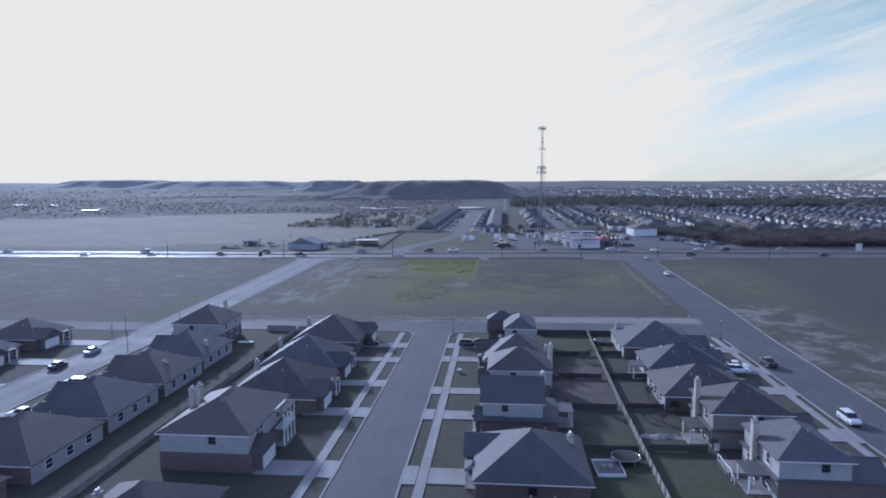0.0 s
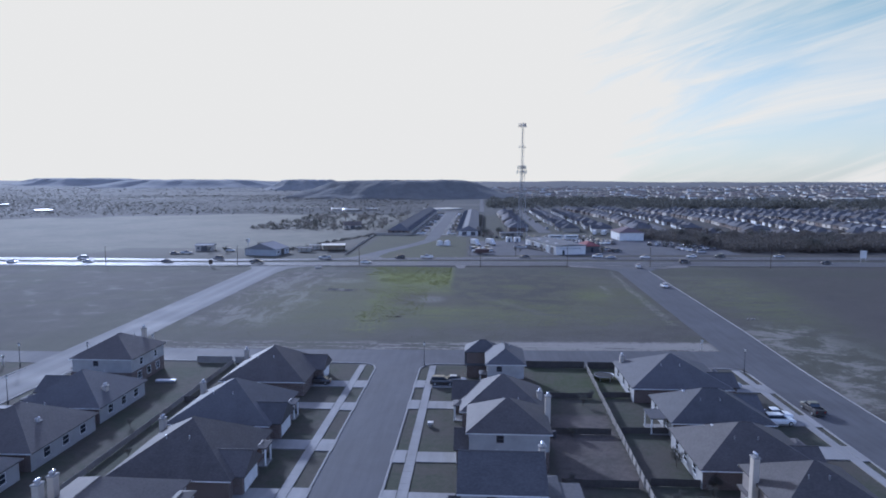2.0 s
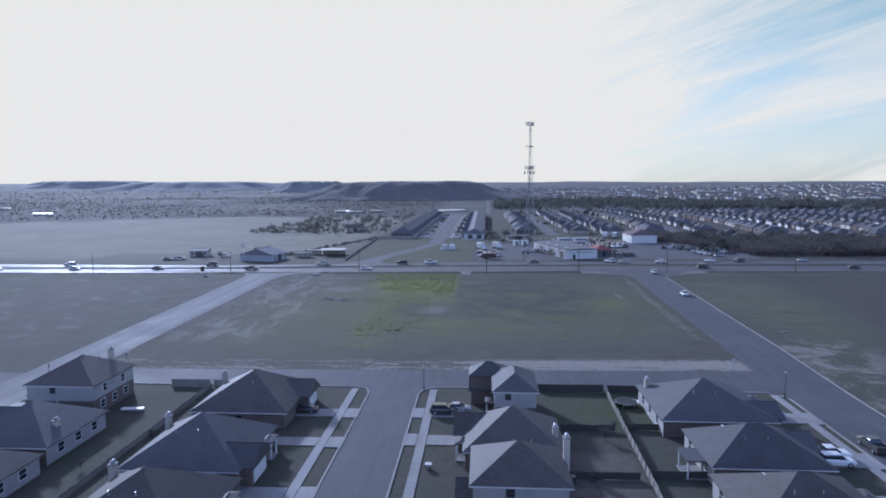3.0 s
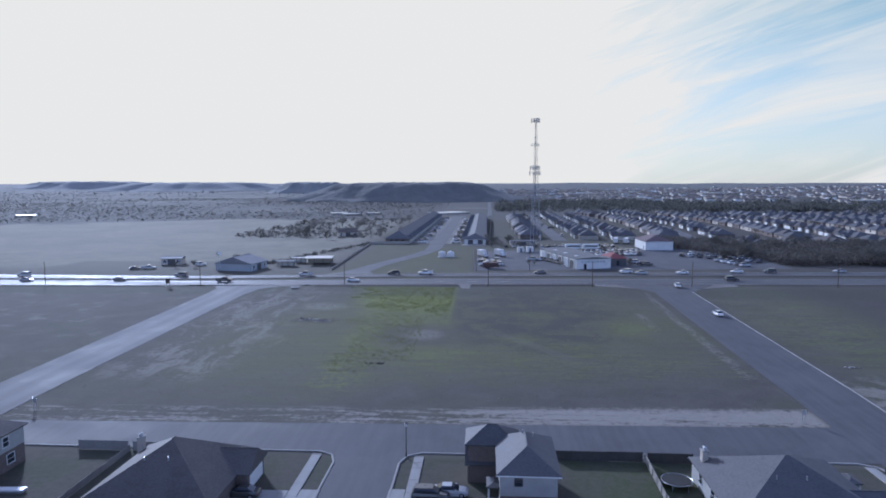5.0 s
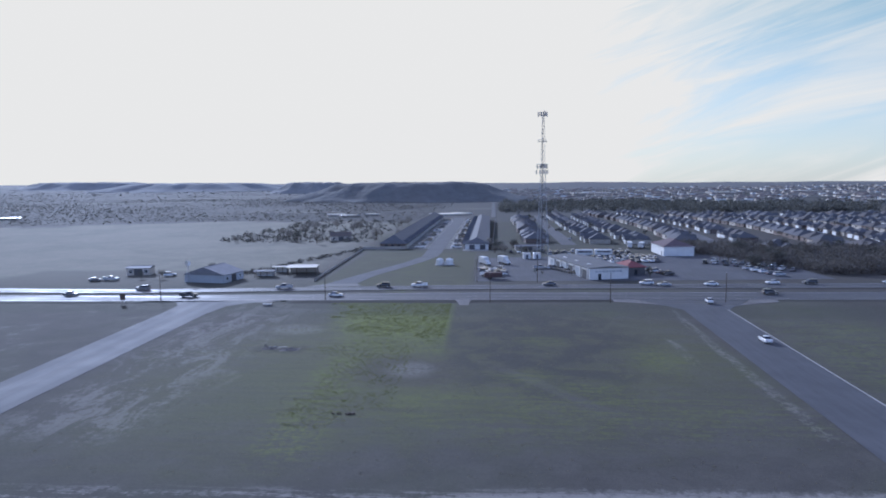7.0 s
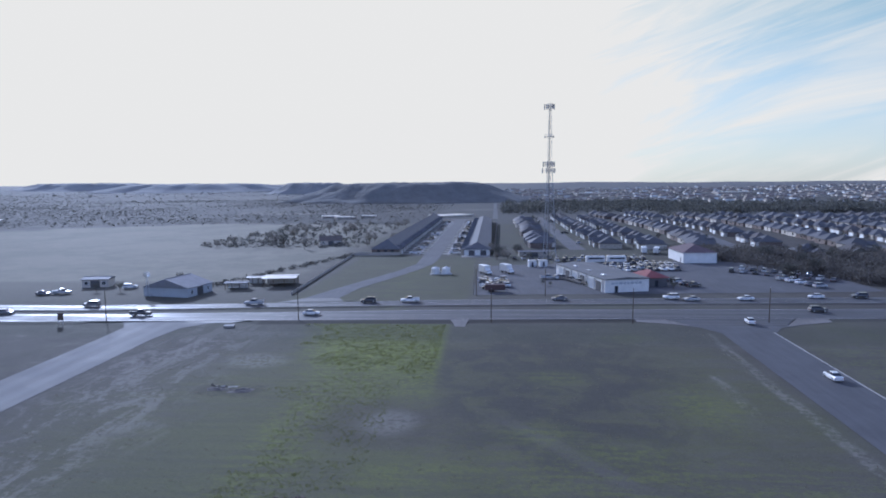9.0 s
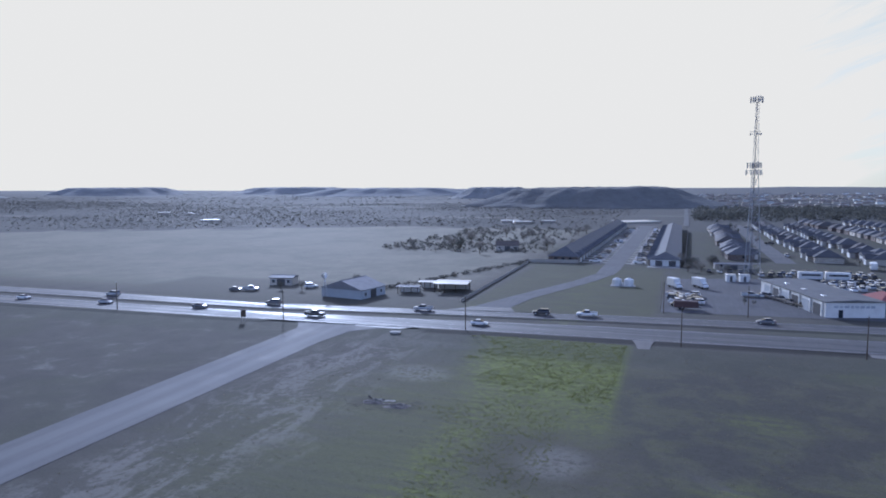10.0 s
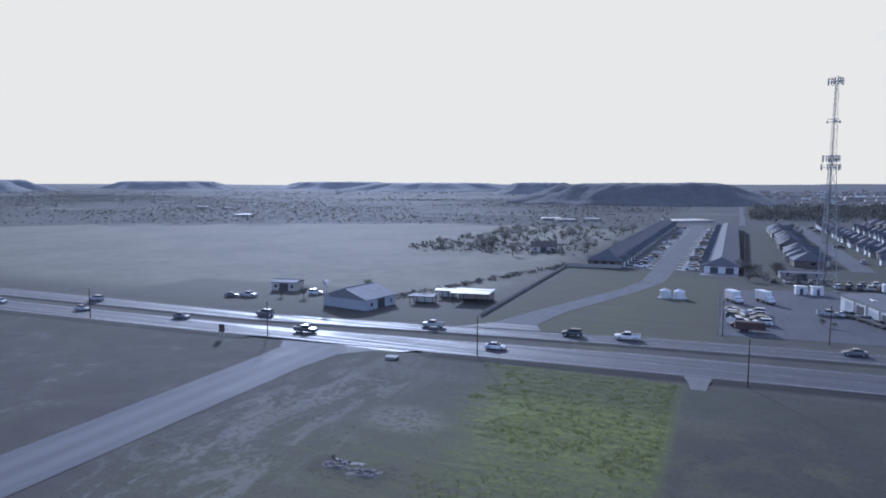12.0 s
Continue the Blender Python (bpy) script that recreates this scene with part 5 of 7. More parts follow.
LOT += [(64 + 1.6 * k, 378 - 3.6 * k, 25) for k in range(4)] + [(25.5 + 2.6 * k, 383 - 5.0 * k, -60) for k in range(6)] + [(-3.2 + 0.2 * k, 381 - 3.6 * k, 0) for k in range(7)] + [(2.6 + 0.2 * k, 379 - 3.8 * k, 180) for k in range(5)]
LOT += [(20 + 4.4 * k, 384 + 0.6 * k, 8) for k in range(2)]
for x, y, turn in LOT:
    vehicle(rng.choice(FORMS), rng.choice(PAINTS), x + rng.uniform(-0.4, 0.4), y + rng.uniform(-0.4, 0.4), turn + rng.uniform(-8, 8), "cars on the lot", 0.06, "on the dealer's lot")
for row in range(4):
    for k in range(11):
        if rng.random() < 0.85:
            vehicle(rng.choice(FORMS), rng.choice(PAINTS), 45 + 3.0 * k + row * 1.2, 405 + 6.4 * row + 0.5 * k, 95 + rng.uniform(-6, 6), "cars on the lot", 0.06, "on the dealer's lot")
for k in range(13):
    vehicle(rng.choice(FORMS), rng.choice(PAINTS), 29 + 3.3 * k, 438.5 + 0.3 * k, 90 + rng.uniform(-5, 5), "cars on the lot", 0.05, "in a row along a fence")
for k in range(16):
    vehicle(rng.choice(FORMS), rng.choice(PAINTS), 10 + 4.0 * k, 447 + 0.3 * k, 90 + rng.uniform(-5, 5), "cars on the lot", 0.05, "in a row along a fence")


def box_truck(x, y, turn):
    t = thing("box_truck", (x, y, gz(y) + 0.06), turn, "white box truck with a dark cab on the lot", "truck", "box trucks")
    part("cargo_box", Shape().soft_box(-3.9, 1.2, -1.2, 1.2, 0.95, 3.6, 0.06), WHITEMETAL, t)
    part("chassis", Shape().box(-3.9, 3.2, -0.5, 0.5, 0.55, 0.9), DARKMETAL, t)
    part("cab", loft([(1.3, 1.02, 0.5, 2.3, 0.92), (2.1, 1.02, 0.5, 2.32, 0.9), (2.7, 1.0, 0.5, 1.6, 0.86), (3.4, 0.96, 0.55, 1.35, 0.8)]), CAR_COLOURS["white"], t)
    part("windscreen", loft([(1.9, 0.94, 1.5, 2.26, 0.86), (2.75, 0.92, 1.5, 1.62, 0.86)]), GLASS, t)
    me = Shape().tube((0, -0.14, 0), (0, 0.14, 0), 0.46, 0.46, 16).mesh("wheel", RUBBER)
    for wx in (-2.4, 2.5):
        for sgn in (-1, 1):
            ob = new("wheel", me)
            ob.parent, ob.location = t, (wx, sgn * 0.95, 0.46)
    part("bumper", Shape().soft_box(3.35, 3.5, -0.95, 0.95, 0.45, 0.75, 0.04), DARKMETAL, t)


def trailer(x, y, turn):
    t = thing("flatbed_trailer", (x, y, gz(y) + 0.06), turn, "dark red-brown boxed trailer beside the fence", "trailer")
    part("box", Shape().soft_box(-3.4, 3.4, -1.2, 1.2, 0.7, 2.5, 0.05), RUSTPAINT, t)
    part("chassis", Shape().box(-3.4, 4.6, -0.4, 0.4, 0.5, 0.7), DARKMETAL, t)
    for wx in (-1.8, -0.8):
        for sgn in (-1, 1):
            part("wheel", Shape().tube((wx, sgn * 1.0 - 0.12, 0.4), (wx, sgn * 1.0 + 0.12, 0.4), 0.4, 0.4, 14), RUBBER, t)


def motor_home(x, y, turn):
    t = thing("motor_home", (x, y, gz(y) + 0.06), turn, "long white motor home with a dark window band", "motor home", "motor homes")
    part("body", Shape().soft_box(-4.4, 4.0, -1.25, 1.25, 0.6, 3.2, 0.16), WHITEMETAL, t)
    for sgn in (-1, 1):
        part("window_band", Shape().box(-3.4, 3.2, sgn * 1.25 - 0.02, sgn * 1.25 + 0.02, 1.8, 2.5), GLASS, t)
    part("windscreen", Shape().box(3.98, 4.03, -1.0, 1.0, 1.5, 2.7), GLASS, t)
    part("skirt", Shape().box(-4.3, 3.9, -1.2, 1.2, 0.3, 0.6), DARKMETAL, t)
    for wx in (-2.6, 2.7):
        for sgn in (-1, 1):
            part("wheel", Shape().tube((wx, sgn * 1.1 - 0.13, 0.42), (wx, sgn * 1.1 + 0.13, 0.42), 0.42, 0.42, 14), RUBBER, t)


for x, y, turn in ((45.6, 433.0, 4), (55.0, 433.8, 4), (76.2, 475.0, 80), (82.2, 473.4, 70)):
    motor_home(x, y, turn)
trailer(0.4, 354.6, 4)
box_truck(-3.0, 396.0, -62)
box_truck(5.6, 399.0, -58)


# ---- radio mast ----
def radio_mast(x, y):
    """A three-legged lattice mast that narrows upwards, with antenna rings."""
    t = thing("radio_mast", (x, y, 3.0), 8, "tall grey steel lattice radio mast with antenna rings", "mast")
    levels = [0, 6, 12, 18, 24, 29.5, 35, 40, 44.5, 49, 53.5, 58.5, 63.5, 69.0]

    def half(z):
        return 3.5 - 2.35 * z / 44.5 if z < 44.5 else 1.15 - 0.55 * (z - 44.5) / 24.5

    def corner(i, z):
        a = radians(90 + 120 * i)
        return Vector((half(z) * math.cos(a), half(z) * math.sin(a), z))

    for i in range(3):
        for z0, z1 in zip(levels, levels[1:]):
            r = 0.14 if z0 < 30 else 0.09 if z0 < 44 else 0.055
            part("leg", Shape().tube(corner(i, z0), corner(i, z1), r, r, 8), TOWERSTEEL, t)
        for k, (z0, z1) in enumerate(zip(levels, levels[1:])):
            r = 0.045 if z0 < 44 else 0.022
            a0, b0, a1, b1 = corner(i, z0), corner((i + 1) % 3, z0), corner(i, z1), corner((i + 1) % 3, z1)
            for p, q in ((a0, b1), (b0, a1), (a1, b1)):
                part("brace", Shape().tube(p, q, r, r, 5), TOWERSTEEL, t)
        foot = corner(i, 0)
        part("footing", Shape().soft_box(foot.x - 0.7, foot.x + 0.7, foot.y - 0.7, foot.y + 0.7, -0.3, 0.4, 0.05), CONCRETE, t)
    cable = Shape()
    for k in range(3):
        cable.tube((0.25 * k - 0.25, 0.2, 0.2), (0.12 * k - 0.12, 0.2, 68), 0.05, 0.04, 6)
    part("feed_cable", cable, DARKMETAL, t)

    def ring(z, radius, panels, high):
        fr = Shape()
        for i in range(3):
            a, b = radians(30 + 120 * i), radians(150 + 120 * i)
            p, q = Vector((radius * math.cos(a), radius * math.sin(a), z)), Vector((radius * math.cos(b), radius * math.sin(b), z))
            fr.tube(p, q, 0.06, 0.06, 6), fr.tube(p + Vector((0, 0, 0.9)), q + Vector((0, 0, 0.9)), 0.05, 0.05, 6)
            m = (p + q) / 2
            fr.tube((m.x * 0.15, m.y * 0.15, z), m, 0.07, 0.07, 6), fr.tube((p.x * 0.2, p.y * 0.2, z), p, 0.06, 0.06, 6)
        mount = part("antenna_mount", fr, TOWERSTEEL, t)
        for i in range(3):
            a, b = radians(30 + 120 * i), radians(150 + 120 * i)
            p, q = Vector((radius * math.cos(a), radius * math.sin(a), z)), Vector((radius * math.cos(b), radius * math.sin(b), z))
            yaw = math.atan2(p.y + q.y, p.x + q.x)
            for k in range(panels):
                c = p + (q - p) * (0.06 + 0.88 * k / max(1, panels - 1))
                m = Matrix.Translation(c) @ Matrix.Rotation(yaw, 4, "Z")
                part("antenna", Shape().box(0.05, 0.22, -0.14, 0.14, -high * 0.42, high * 0.5, m), TOWERSTEEL, mount)

    ring(68.9, 2.6, 4, 2.5)
    ring(56.0, 2.3, 2, 0.9)
    ring(44.0, 3.0, 4, 2.4)
    ring(41.2, 3.4, 3, 2.2)
    part("lightning_rod", Shape().tube((0, 0, 69.0), (0, 0, 71.0), 0.04, 0.02, 6), TOWERSTEEL, t)
    return t


radio_mast(24.6, 431.0)


# ---- poles ----
def utility_pole(x, y, high, arm=False, turn=0.0):
    p = thing("utility_pole", (x, y, gz(y)), turn, "dark wooden utility pole beside the highway", "pole", "utility poles")
    part("pole", Shape().tube((0, 0, -0.5), (0, 0, high), 0.14, 0.09, 10), POLEWOOD, p)
    if arm:
        part("crossarm", Shape().box(-1.2, 1.2, -0.06, 0.06, high - 0.8, high - 0.68), POLEWOOD, p)
        for u in (-1.1, -0.4, 0.4, 1.1):
            part("insulator", Shape().tube((u, 0, high - 0.68), (u, 0, high - 0.45), 0.06, 0.04, 8), WHITEMETAL, p)
    else:
        part("pole_cap", Shape().tube((0, 0, high), (0, 0, high + 0.08), 0.13, 0.05, 10), METAL, p)
    return p


for x, y, high, arm in ((-52.3, 306.2, 8.9, False), (-0.8, 305.6, 9.0, False), (35.6, 306.0, 9.2, False), (70.4, 308.0, 9.2, False), (-5.6, 346.2, 9.0, False), (16.5, 347.0, 9.0, False),
                        (-104, 303.0, 8.5, False), (120, 308.6, 9.2, False), (-160, 300.0, 8.5, False)):
    utility_pole(x, y, high, arm, 4)


def street_lamp(x, y, turn, high=5.2):
    p = thing("street_lamp", (x, y, gz(y)), turn, "slim dark post-top street lamp on the verge", "lamp", "street lamps")
    part("base", Shape().tube((0, 0, -0.1), (0, 0, 0.7), 0.16, 0.11, 10), DARKMETAL, p)
    part("post", Shape().tube((0, 0, 0.6), (0, 0, high - 0.6), 0.075, 0.05, 10), DARKMETAL, p)
    part("lantern", Shape().tube((0, 0, high - 0.6), (0, 0, high - 0.12), 0.13, 0.22, 8), LAMP, p)
    part("cap", Shape().tube((0, 0, high - 0.12), (0, 0, high + 0.1), 0.27, 0.04, 8), DARKMETAL, p)
    return p


for x, y in ((-13.2, 166.1), (53.2, 165.0), (-98.6, 160.5), (-84.6, 162.0), (-84.8, 138.0)):
    street_lamp(x, y, 0)


def road_sign(x, y, turn, w, h, top, label, mat):
    p = thing("road_sign", (x, y, gz(y)), turn, label, "sign", "road signs")
    for u in (-w * 0.35, w * 0.35):
        part("post", Shape().tube((u, 0.08, -0.3), (u, 0.08, top - 0.05), 0.06, 0.06, 8), METAL, p)
    part("panel", Shape().soft_box(-w / 2, w / 2, -0.03, 0.03, top - h, top, 0.01), mat, p)
    return p


road_sign(169.4, 330.0, 0, 2.9, 3.4, 5.6, "large pale square sign on two posts by the highway", WHITEMETAL)
road_sign(-113.8, 298.5, 10, 1.5, 1.9, 3.1, "brown square sign on two posts by the highway", POLEWOOD)
for x, y, turn in ((-103, 161.5, 90), (-80.0, 181, 0), (50.4, 182.6, 0)):
    road_sign(x, y, turn, 0.6, 0.7, 2.2, "small road sign on a thin metal post", METAL)


# ---- dealer's buildings ----
def low_shop(x, y, turn):
    """A long white shop: origin at its front corner, +x along the front, +y along the side."""
    s = thing("shop", (x, y, 3.0), turn, "long low white metal shop with a grey roof", "shop")
    w, d, h = 15.6, 44.0, 4.3
    part("wall", Shape().box(0, w, 0, d, -0.2, h), WHITEMETAL, s)
    roof = Shape()
    roof.face((-0.4, -0.4, h), (w + 0.4, -0.4, h), (w + 0.4, d + 0.4, h), (-0.4, d + 0.4, h))
    roof.box(-0.4, w + 0.4, -0.4, d + 0.4, h + 0.004, h + 0.2)
    roof.face((-0.4, -0.4, h + 0.204), (w / 2, -0.4, h + 0.75), (w / 2, d + 0.4, h + 0.75), (-0.4, d + 0.4, h + 0.204))
    roof.face((w / 2, -0.4, h + 0.75), (w + 0.4, -0.4, h + 0.204), (w + 0.4, d + 0.4, h + 0.204), (w / 2, d + 0.4, h + 0.75))
    roof.face((-0.4, -0.4, h + 0.204), (w + 0.4, -0.4, h + 0.204), (w / 2, -0.4, h + 0.75))
    part("roof", roof, FLATROOF, s)
    for k in range(3):
        part("skylight", Shape().soft_box(3.0, 4.2, 8 + 12 * k, 10 + 12 * k, h + 0.3, h + 0.62, 0.05), METAL, s)
    for k in range(6):
        part("bay_door", Shape().box(-0.06, 0.0, 3 + 6.8 * k, 7.2 + 6.8 * k, 0.0, 3.3), BLUEMETAL if k % 2 else DARKMETAL, s)
        part("buttress", Shape().soft_box(-0.35, 0.0, 1.6 + 6.8 * k, 2.2 + 6.8 * k, 0, 4.0, 0.05), WHITEMETAL, s)
    part("front_door", Shape().box(3.4, 4.6, -0.06, 0.0, 0.0, 2.2), GLASS, s)
    # lettering that cannot be made out, as plain bars
    u = 2.2
    for k, wide in enumerate((1.1, 0.9, 1.3, 0.8, 1.0, 1.2, 0.9, 1.1)):
        part("sign_bar", Shape().box(u, u + wide, -0.05, 0.0, 2.7, 3.4), BLUEMETAL, s)
        u += wide + 0.35
    for k in range(4):
        wy = 4 + 10 * k
        part("window", Shape().box(w, w + 0.05, wy, wy + 2.0, 1.0, 2.3), GLASS, s)
    return s


low_shop(36.4, 353.0, 15.5)


def red_office(x, y, turn):
    s = thing("office", (x, y, 3.0), turn, "small cream office with a red hipped metal roof", "shop")
    part("wall", Shape().box(-4, 4, -5.5, 5.5, -0.2, 3.2), STONE, s)
    roof, top = hip(-4, 4, -5.5, 5.5, 3.2, 0.45, 0.6)
    part("roof", roof, REDROOF, s)
    part("gable_wall", Shape().box(-4.03, 4.03, -5.53, -5.5, 0, 3.2), DARKMETAL, s)
    for y in (-3, 0, 3):
        window(s, 4, y, 0.9, 1.4, 1.4, "+x")
        window(s, -4, y, 0.9, 1.4, 1.4, "-x")
    part("door", Shape().box(-0.6, 0.6, -5.58, -5.53, 0, 2.2), GLASS, s)
    return s


red_office(54.8, 372.0, 15.5)


def white_hall(x, y, turn):
    s = thing("workshop_hall", (x, y, 3.0), turn, "white metal workshop hall with a dull dark red hipped roof", "hall")
    w, d, h = 14.6, 22.0, 4.7
    part("wall", Shape().box(0, w, 0, d, -0.2, h), WHITEMETAL, s)
    roof, top = hip(0, w, 0, d, h, 0.38, 0.5)
    part("roof", roof, REDROOF2, s)
    part("side_door", Shape().box(-0.06, 0.0, 3, 4.2, 0.0, 2.2), DARKMETAL, s)
    part("downpipe", Shape().tube((0.3, -0.1, 0), (0.3, -0.1, h), 0.07, 0.07, 8), TRIM, s)
    part("gutter", Shape().box(-0.4, w + 0.4, -0.55, -0.42, h - 0.12, h + 0.04), TRIM, s)
    return s


REDROOF2 = material("dull_red_roof", (0.10, 0.062, 0.068), (0.075, 0.052, 0.058), rough=0.65)
white_hall(83.9, 433.0, 2)


BARNROOF = material("aged_metal_roof", (0.19, 0.187, 0.20), (0.14, 0.137, 0.146), rough=0.75, coarse=0.4)


def gabled(name, x, y, w, d, eave, turn, label, wall, roof_mat, pitch=0.35, open_front=False, category="barn"):
    """A plain gabled farm building, walled or standing on posts."""
    s = thing(name, (x, y, gz(y)), turn, label, category)
    roof, top = hip(-w / 2, w / 2, -d / 2, d / 2, eave, pitch, 0.35, gable="x")
    part("roof", roof, roof_mat, s)
    if open_front:
        for u in (-w / 2 + 0.2, -w / 6, w / 6, w / 2 - 0.2):
            for v in (-d / 2 + 0.2, d / 2 - 0.2):
                part("post", Shape().soft_box(u - 0.1, u + 0.1, v - 0.1, v + 0.1, -0.2, eave, 0.01), POLEWOOD, s)
        part("back_wall", Shape().box(-w / 2 + 0.3, w / 2 - 0.3, d / 2 - 0.45, d / 2 - 0.35, 0, eave - 0.1), wall, s)
    else:
        part("wall", Shape().box(-w / 2, w / 2, -d / 2, d / 2, -0.2, eave), wall, s)
        for sgn in (-1, 1):
            g = Shape()
            for o in (0, -0.15):
                g.face((sgn * (w / 2 + o), -d / 2, eave), (sgn * (w / 2 + o), d / 2, eave), (sgn * (w / 2 + o), 0, eave + d / 2 * pitch))
            part("gable", g, wall, s)
        part("door", Shape().box(-1.6, 1.6, -d / 2 - 0.06, -d / 2, 0, min(3.2, eave - 0.3)), DARKMETAL, s)
        for u in (-w * 0.33, w * 0.33):
            window(s, u, -d / 2, 1.0, 1.3, 1.1, "-y")
    return s


gabled("barn", -105.5, 347.5, 13.5, 16.5, 3.0, 80, "pale blue metal barn with a low grey gabled roof", BLUEMETAL, BARNROOF, 0.32)
gabled("long_shed", 20.0, 462.0, 15, 5, 2.2, 6, "long low tan shed with a tin roof", PALEBOARD, BARNROOF, 0.12, False, "shed")
gabled("open_shed", -76.6, 366.5, 11.5, 9.0, 3.0, 8, "open pole shed with a bright tin roof", PALEBOARD, TINROOF, 0.05, True, "shed")
gabled("low_shed", -89.6, 358.0, 7.5, 4.0, 2.2, 8, "long low shed with a tin roof", WHITEMETAL, BARNROOF, 0.05, True, "shed")
gabled("low_shed", -86.8, 369.5, 6, 3.4, 2.4, 8, "small low shed with a tin roof", WHITEMETAL, TINROOF, 0.05, True, "shed")
gabled("farm_shed", -142.5, 362.0, 9, 6, 2.8, 10, "small pale farm shed with a tin roof", SIDING_TAN, BARNROOF, 0.2, False, "shed")
gabled("farm_house", -96.0, 520.0, 13, 9, 2.8, 15, "pale farmhouse among winter trees", SIDING_TAN, SHINGLE[2], 0.5, False, "house")
vehicle("suv", "white", -128.0, 357.5, 20, "farm vehicles", 0.02, "parked on the grass by the farm")
vehicle("sedan", "grey", -150.0, 343.0, 10, "farm vehicles", 0.02, "parked on the grass by the farm")
vehicle("pickup", "silver", -145.0, 345.0, 10, "farm vehicles", 0.02, "parked on the grass by the farm")


def wind_pump(x, y):
    s = thing("wind_pump", (x, y, gz(y)), 20, "small steel wind pump with a bladed wheel", "wind pump")
    fr = Shape()
    for i in range(4):
        a = radians(45 + 90 * i)
        b = radians(135 + 90 * i)
        fr.tube((1.0 * math.cos(a), 1.0 * math.sin(a), 0), (0.12 * math.cos(a), 0.12 * math.sin(a), 7.2), 0.06, 0.05, 6)
        for z in (1.8, 3.6, 5.4):
            r = 1.0 - 0.88 * z / 7.2
            fr.tube((r * math.cos(a), r * math.sin(a), z), (r * math.cos(b), r * math.sin(b), z), 0.035, 0.035, 5)
    part("frame", fr, METAL, s)
    wheel = Shape()
    for k in range(14):
        a = 2 * math.pi * k / 14
        c, q = Vector((math.cos(a), 0, math.sin(a))), Vector((-math.sin(a), 0.5, math.cos(a))).normalized() * 0.16
        o = Vector((0, -0.5, 7.4))
        wheel.face(o + c * 0.3 - q * 0.5, o + c * 1.05 - q, o + c * 1.05 + q, o + c * 0.3 + q * 0.5)
    wheel.tube((0, -0.55, 7.4), (0, 0.6, 7.4), 0.09, 0.09, 8)
    part("wheel", wheel, METAL, s)
    part("vane", Shape().box(-0.02, 0.02, 0.6, 1.7, 7.1, 7.7), METAL, s)
    return s


wind_pump(-112.5, 340.5)


def tank(x, y):
    s = thing("storage_tank", (x, y, 3.0), 5, "pair of white storage tanks on a concrete pad", "tank")
    part("pad", Shape().soft_box(-4.4, 4.4, -2.4, 2.4, -0.1, 0.2, 0.03), CONCRETE, s)
    for u in (-2.1, 2.1):
        t = Shape()
        t.tube((u, 0, 0.2), (u, 0, 2.4), 1.7, 1.7, 20)
        t.tube((u, 0, 2.4), (u, 0, 2.95), 1.7, 0.5, 20)
        body = part("tank", t, WHITEMETAL, s)
        part("hatch", Shape().tube((u, 0, 2.9), (u, 0, 3.1), 0.35, 0.35, 10), METAL, body)
    part("control_box", Shape().soft_box(-0.3, 0.3, -1.9, -1.5, 0.2, 1.5, 0.03), METAL, s)
    return s


tank(-21.0, 396.5)


def equipment_shelter(x, y, turn):
    s = thing("equipment_shelter", (x, y, 3.0), turn, "small white equipment shelter near the mast", "hut")
    part("wall", Shape().box(-1.6, 1.6, -1.3, 1.3, -0.1, 2.6), WHITEMETAL, s)
    part("roof", Shape().soft_box(-1.8, 1.8, -1.5, 1.5, 2.6, 2.8, 0.05), METAL, s)
    part("door", Shape().box(-0.45, 0.45, -1.36, -1.3, 0.1, 2.1), DARKMETAL, s)
    part("air_conditioner", Shape().soft_box(1.6, 2.1, -0.5, 0.5, 0.8, 1.8, 0.04), METAL, s)


equipment_shelter(16.6, 421.0, 10)
equipment_shelter(21.4, 421.5, 10)


# ---- concrete block wall beside the drive ----
def yard_wall(x0, y0, x1, y1, high, label, mat):
    d = Vector((x1 - x0, y1 - y0))
    f = thing("boundary_fence", (x0, y0, 3.0), math.degrees(math.atan2(d.y, d.x)), label, "fence", "boundary fences")
    count = max(1, round(d.length / 4))
    w = d.length / count
    panel = Shape().box(0.1, w - 0.1, -0.04, 0.04, 0.02, high).mesh("panel", mat)
    post = Shape().soft_box(-0.12, 0.12, -0.12, 0.12, -0.3, high + 0.12, 0.02).mesh("post", mat)
    for k in range(count + 1):
        ob = new("post", post)
        ob.parent, ob.location = f, (k * w, 0, 0)
        if k < count:
            ob = new("panel", panel)
            ob.parent, ob.location = f, (k * w, 0, 0)


yard_wall(-66.5, 346, -70.0, 460, 1.0, "long pale board fence along the pasture", PALEBOARD)
yard_wall(-70.0, 460.5, -47.0, 463.2, 1.7, "pale board fence behind the row houses", PALEBOARD)


def wire_fence(x0, y0, x1, y1, high, label):
    """Steel posts with a top rail and strained wires."""
    d = Vector((x1 - x0, y1 - y0))
    f = thing("wire_fence", (x0, y0, 3.0), math.degrees(math.atan2(d.y, d.x)), label, "fence")
    count = round(d.length / 3.5)
    w = d.length / count
    post = Shape().tube((0, 0, -0.2), (0, 0, high), 0.05, 0.05, 6).mesh("post", DARKMETAL)
    for k in range(count + 1):
        ob = new("post", post)
        ob.parent, ob.location = f, (k * w, 0, 0)
    part("rail", Shape().tube((0, 0, high - 0.03), (d.length, 0, high - 0.03), 0.03, 0.03, 6), DARKMETAL, f)
    for k in range(5):
        part("wire", Shape().tube((0, 0.05, 0.2 + 0.3 * k), (d.length, 0.05, 0.2 + 0.3 * k), 0.008, 0.008, 4), DARKMETAL, f)


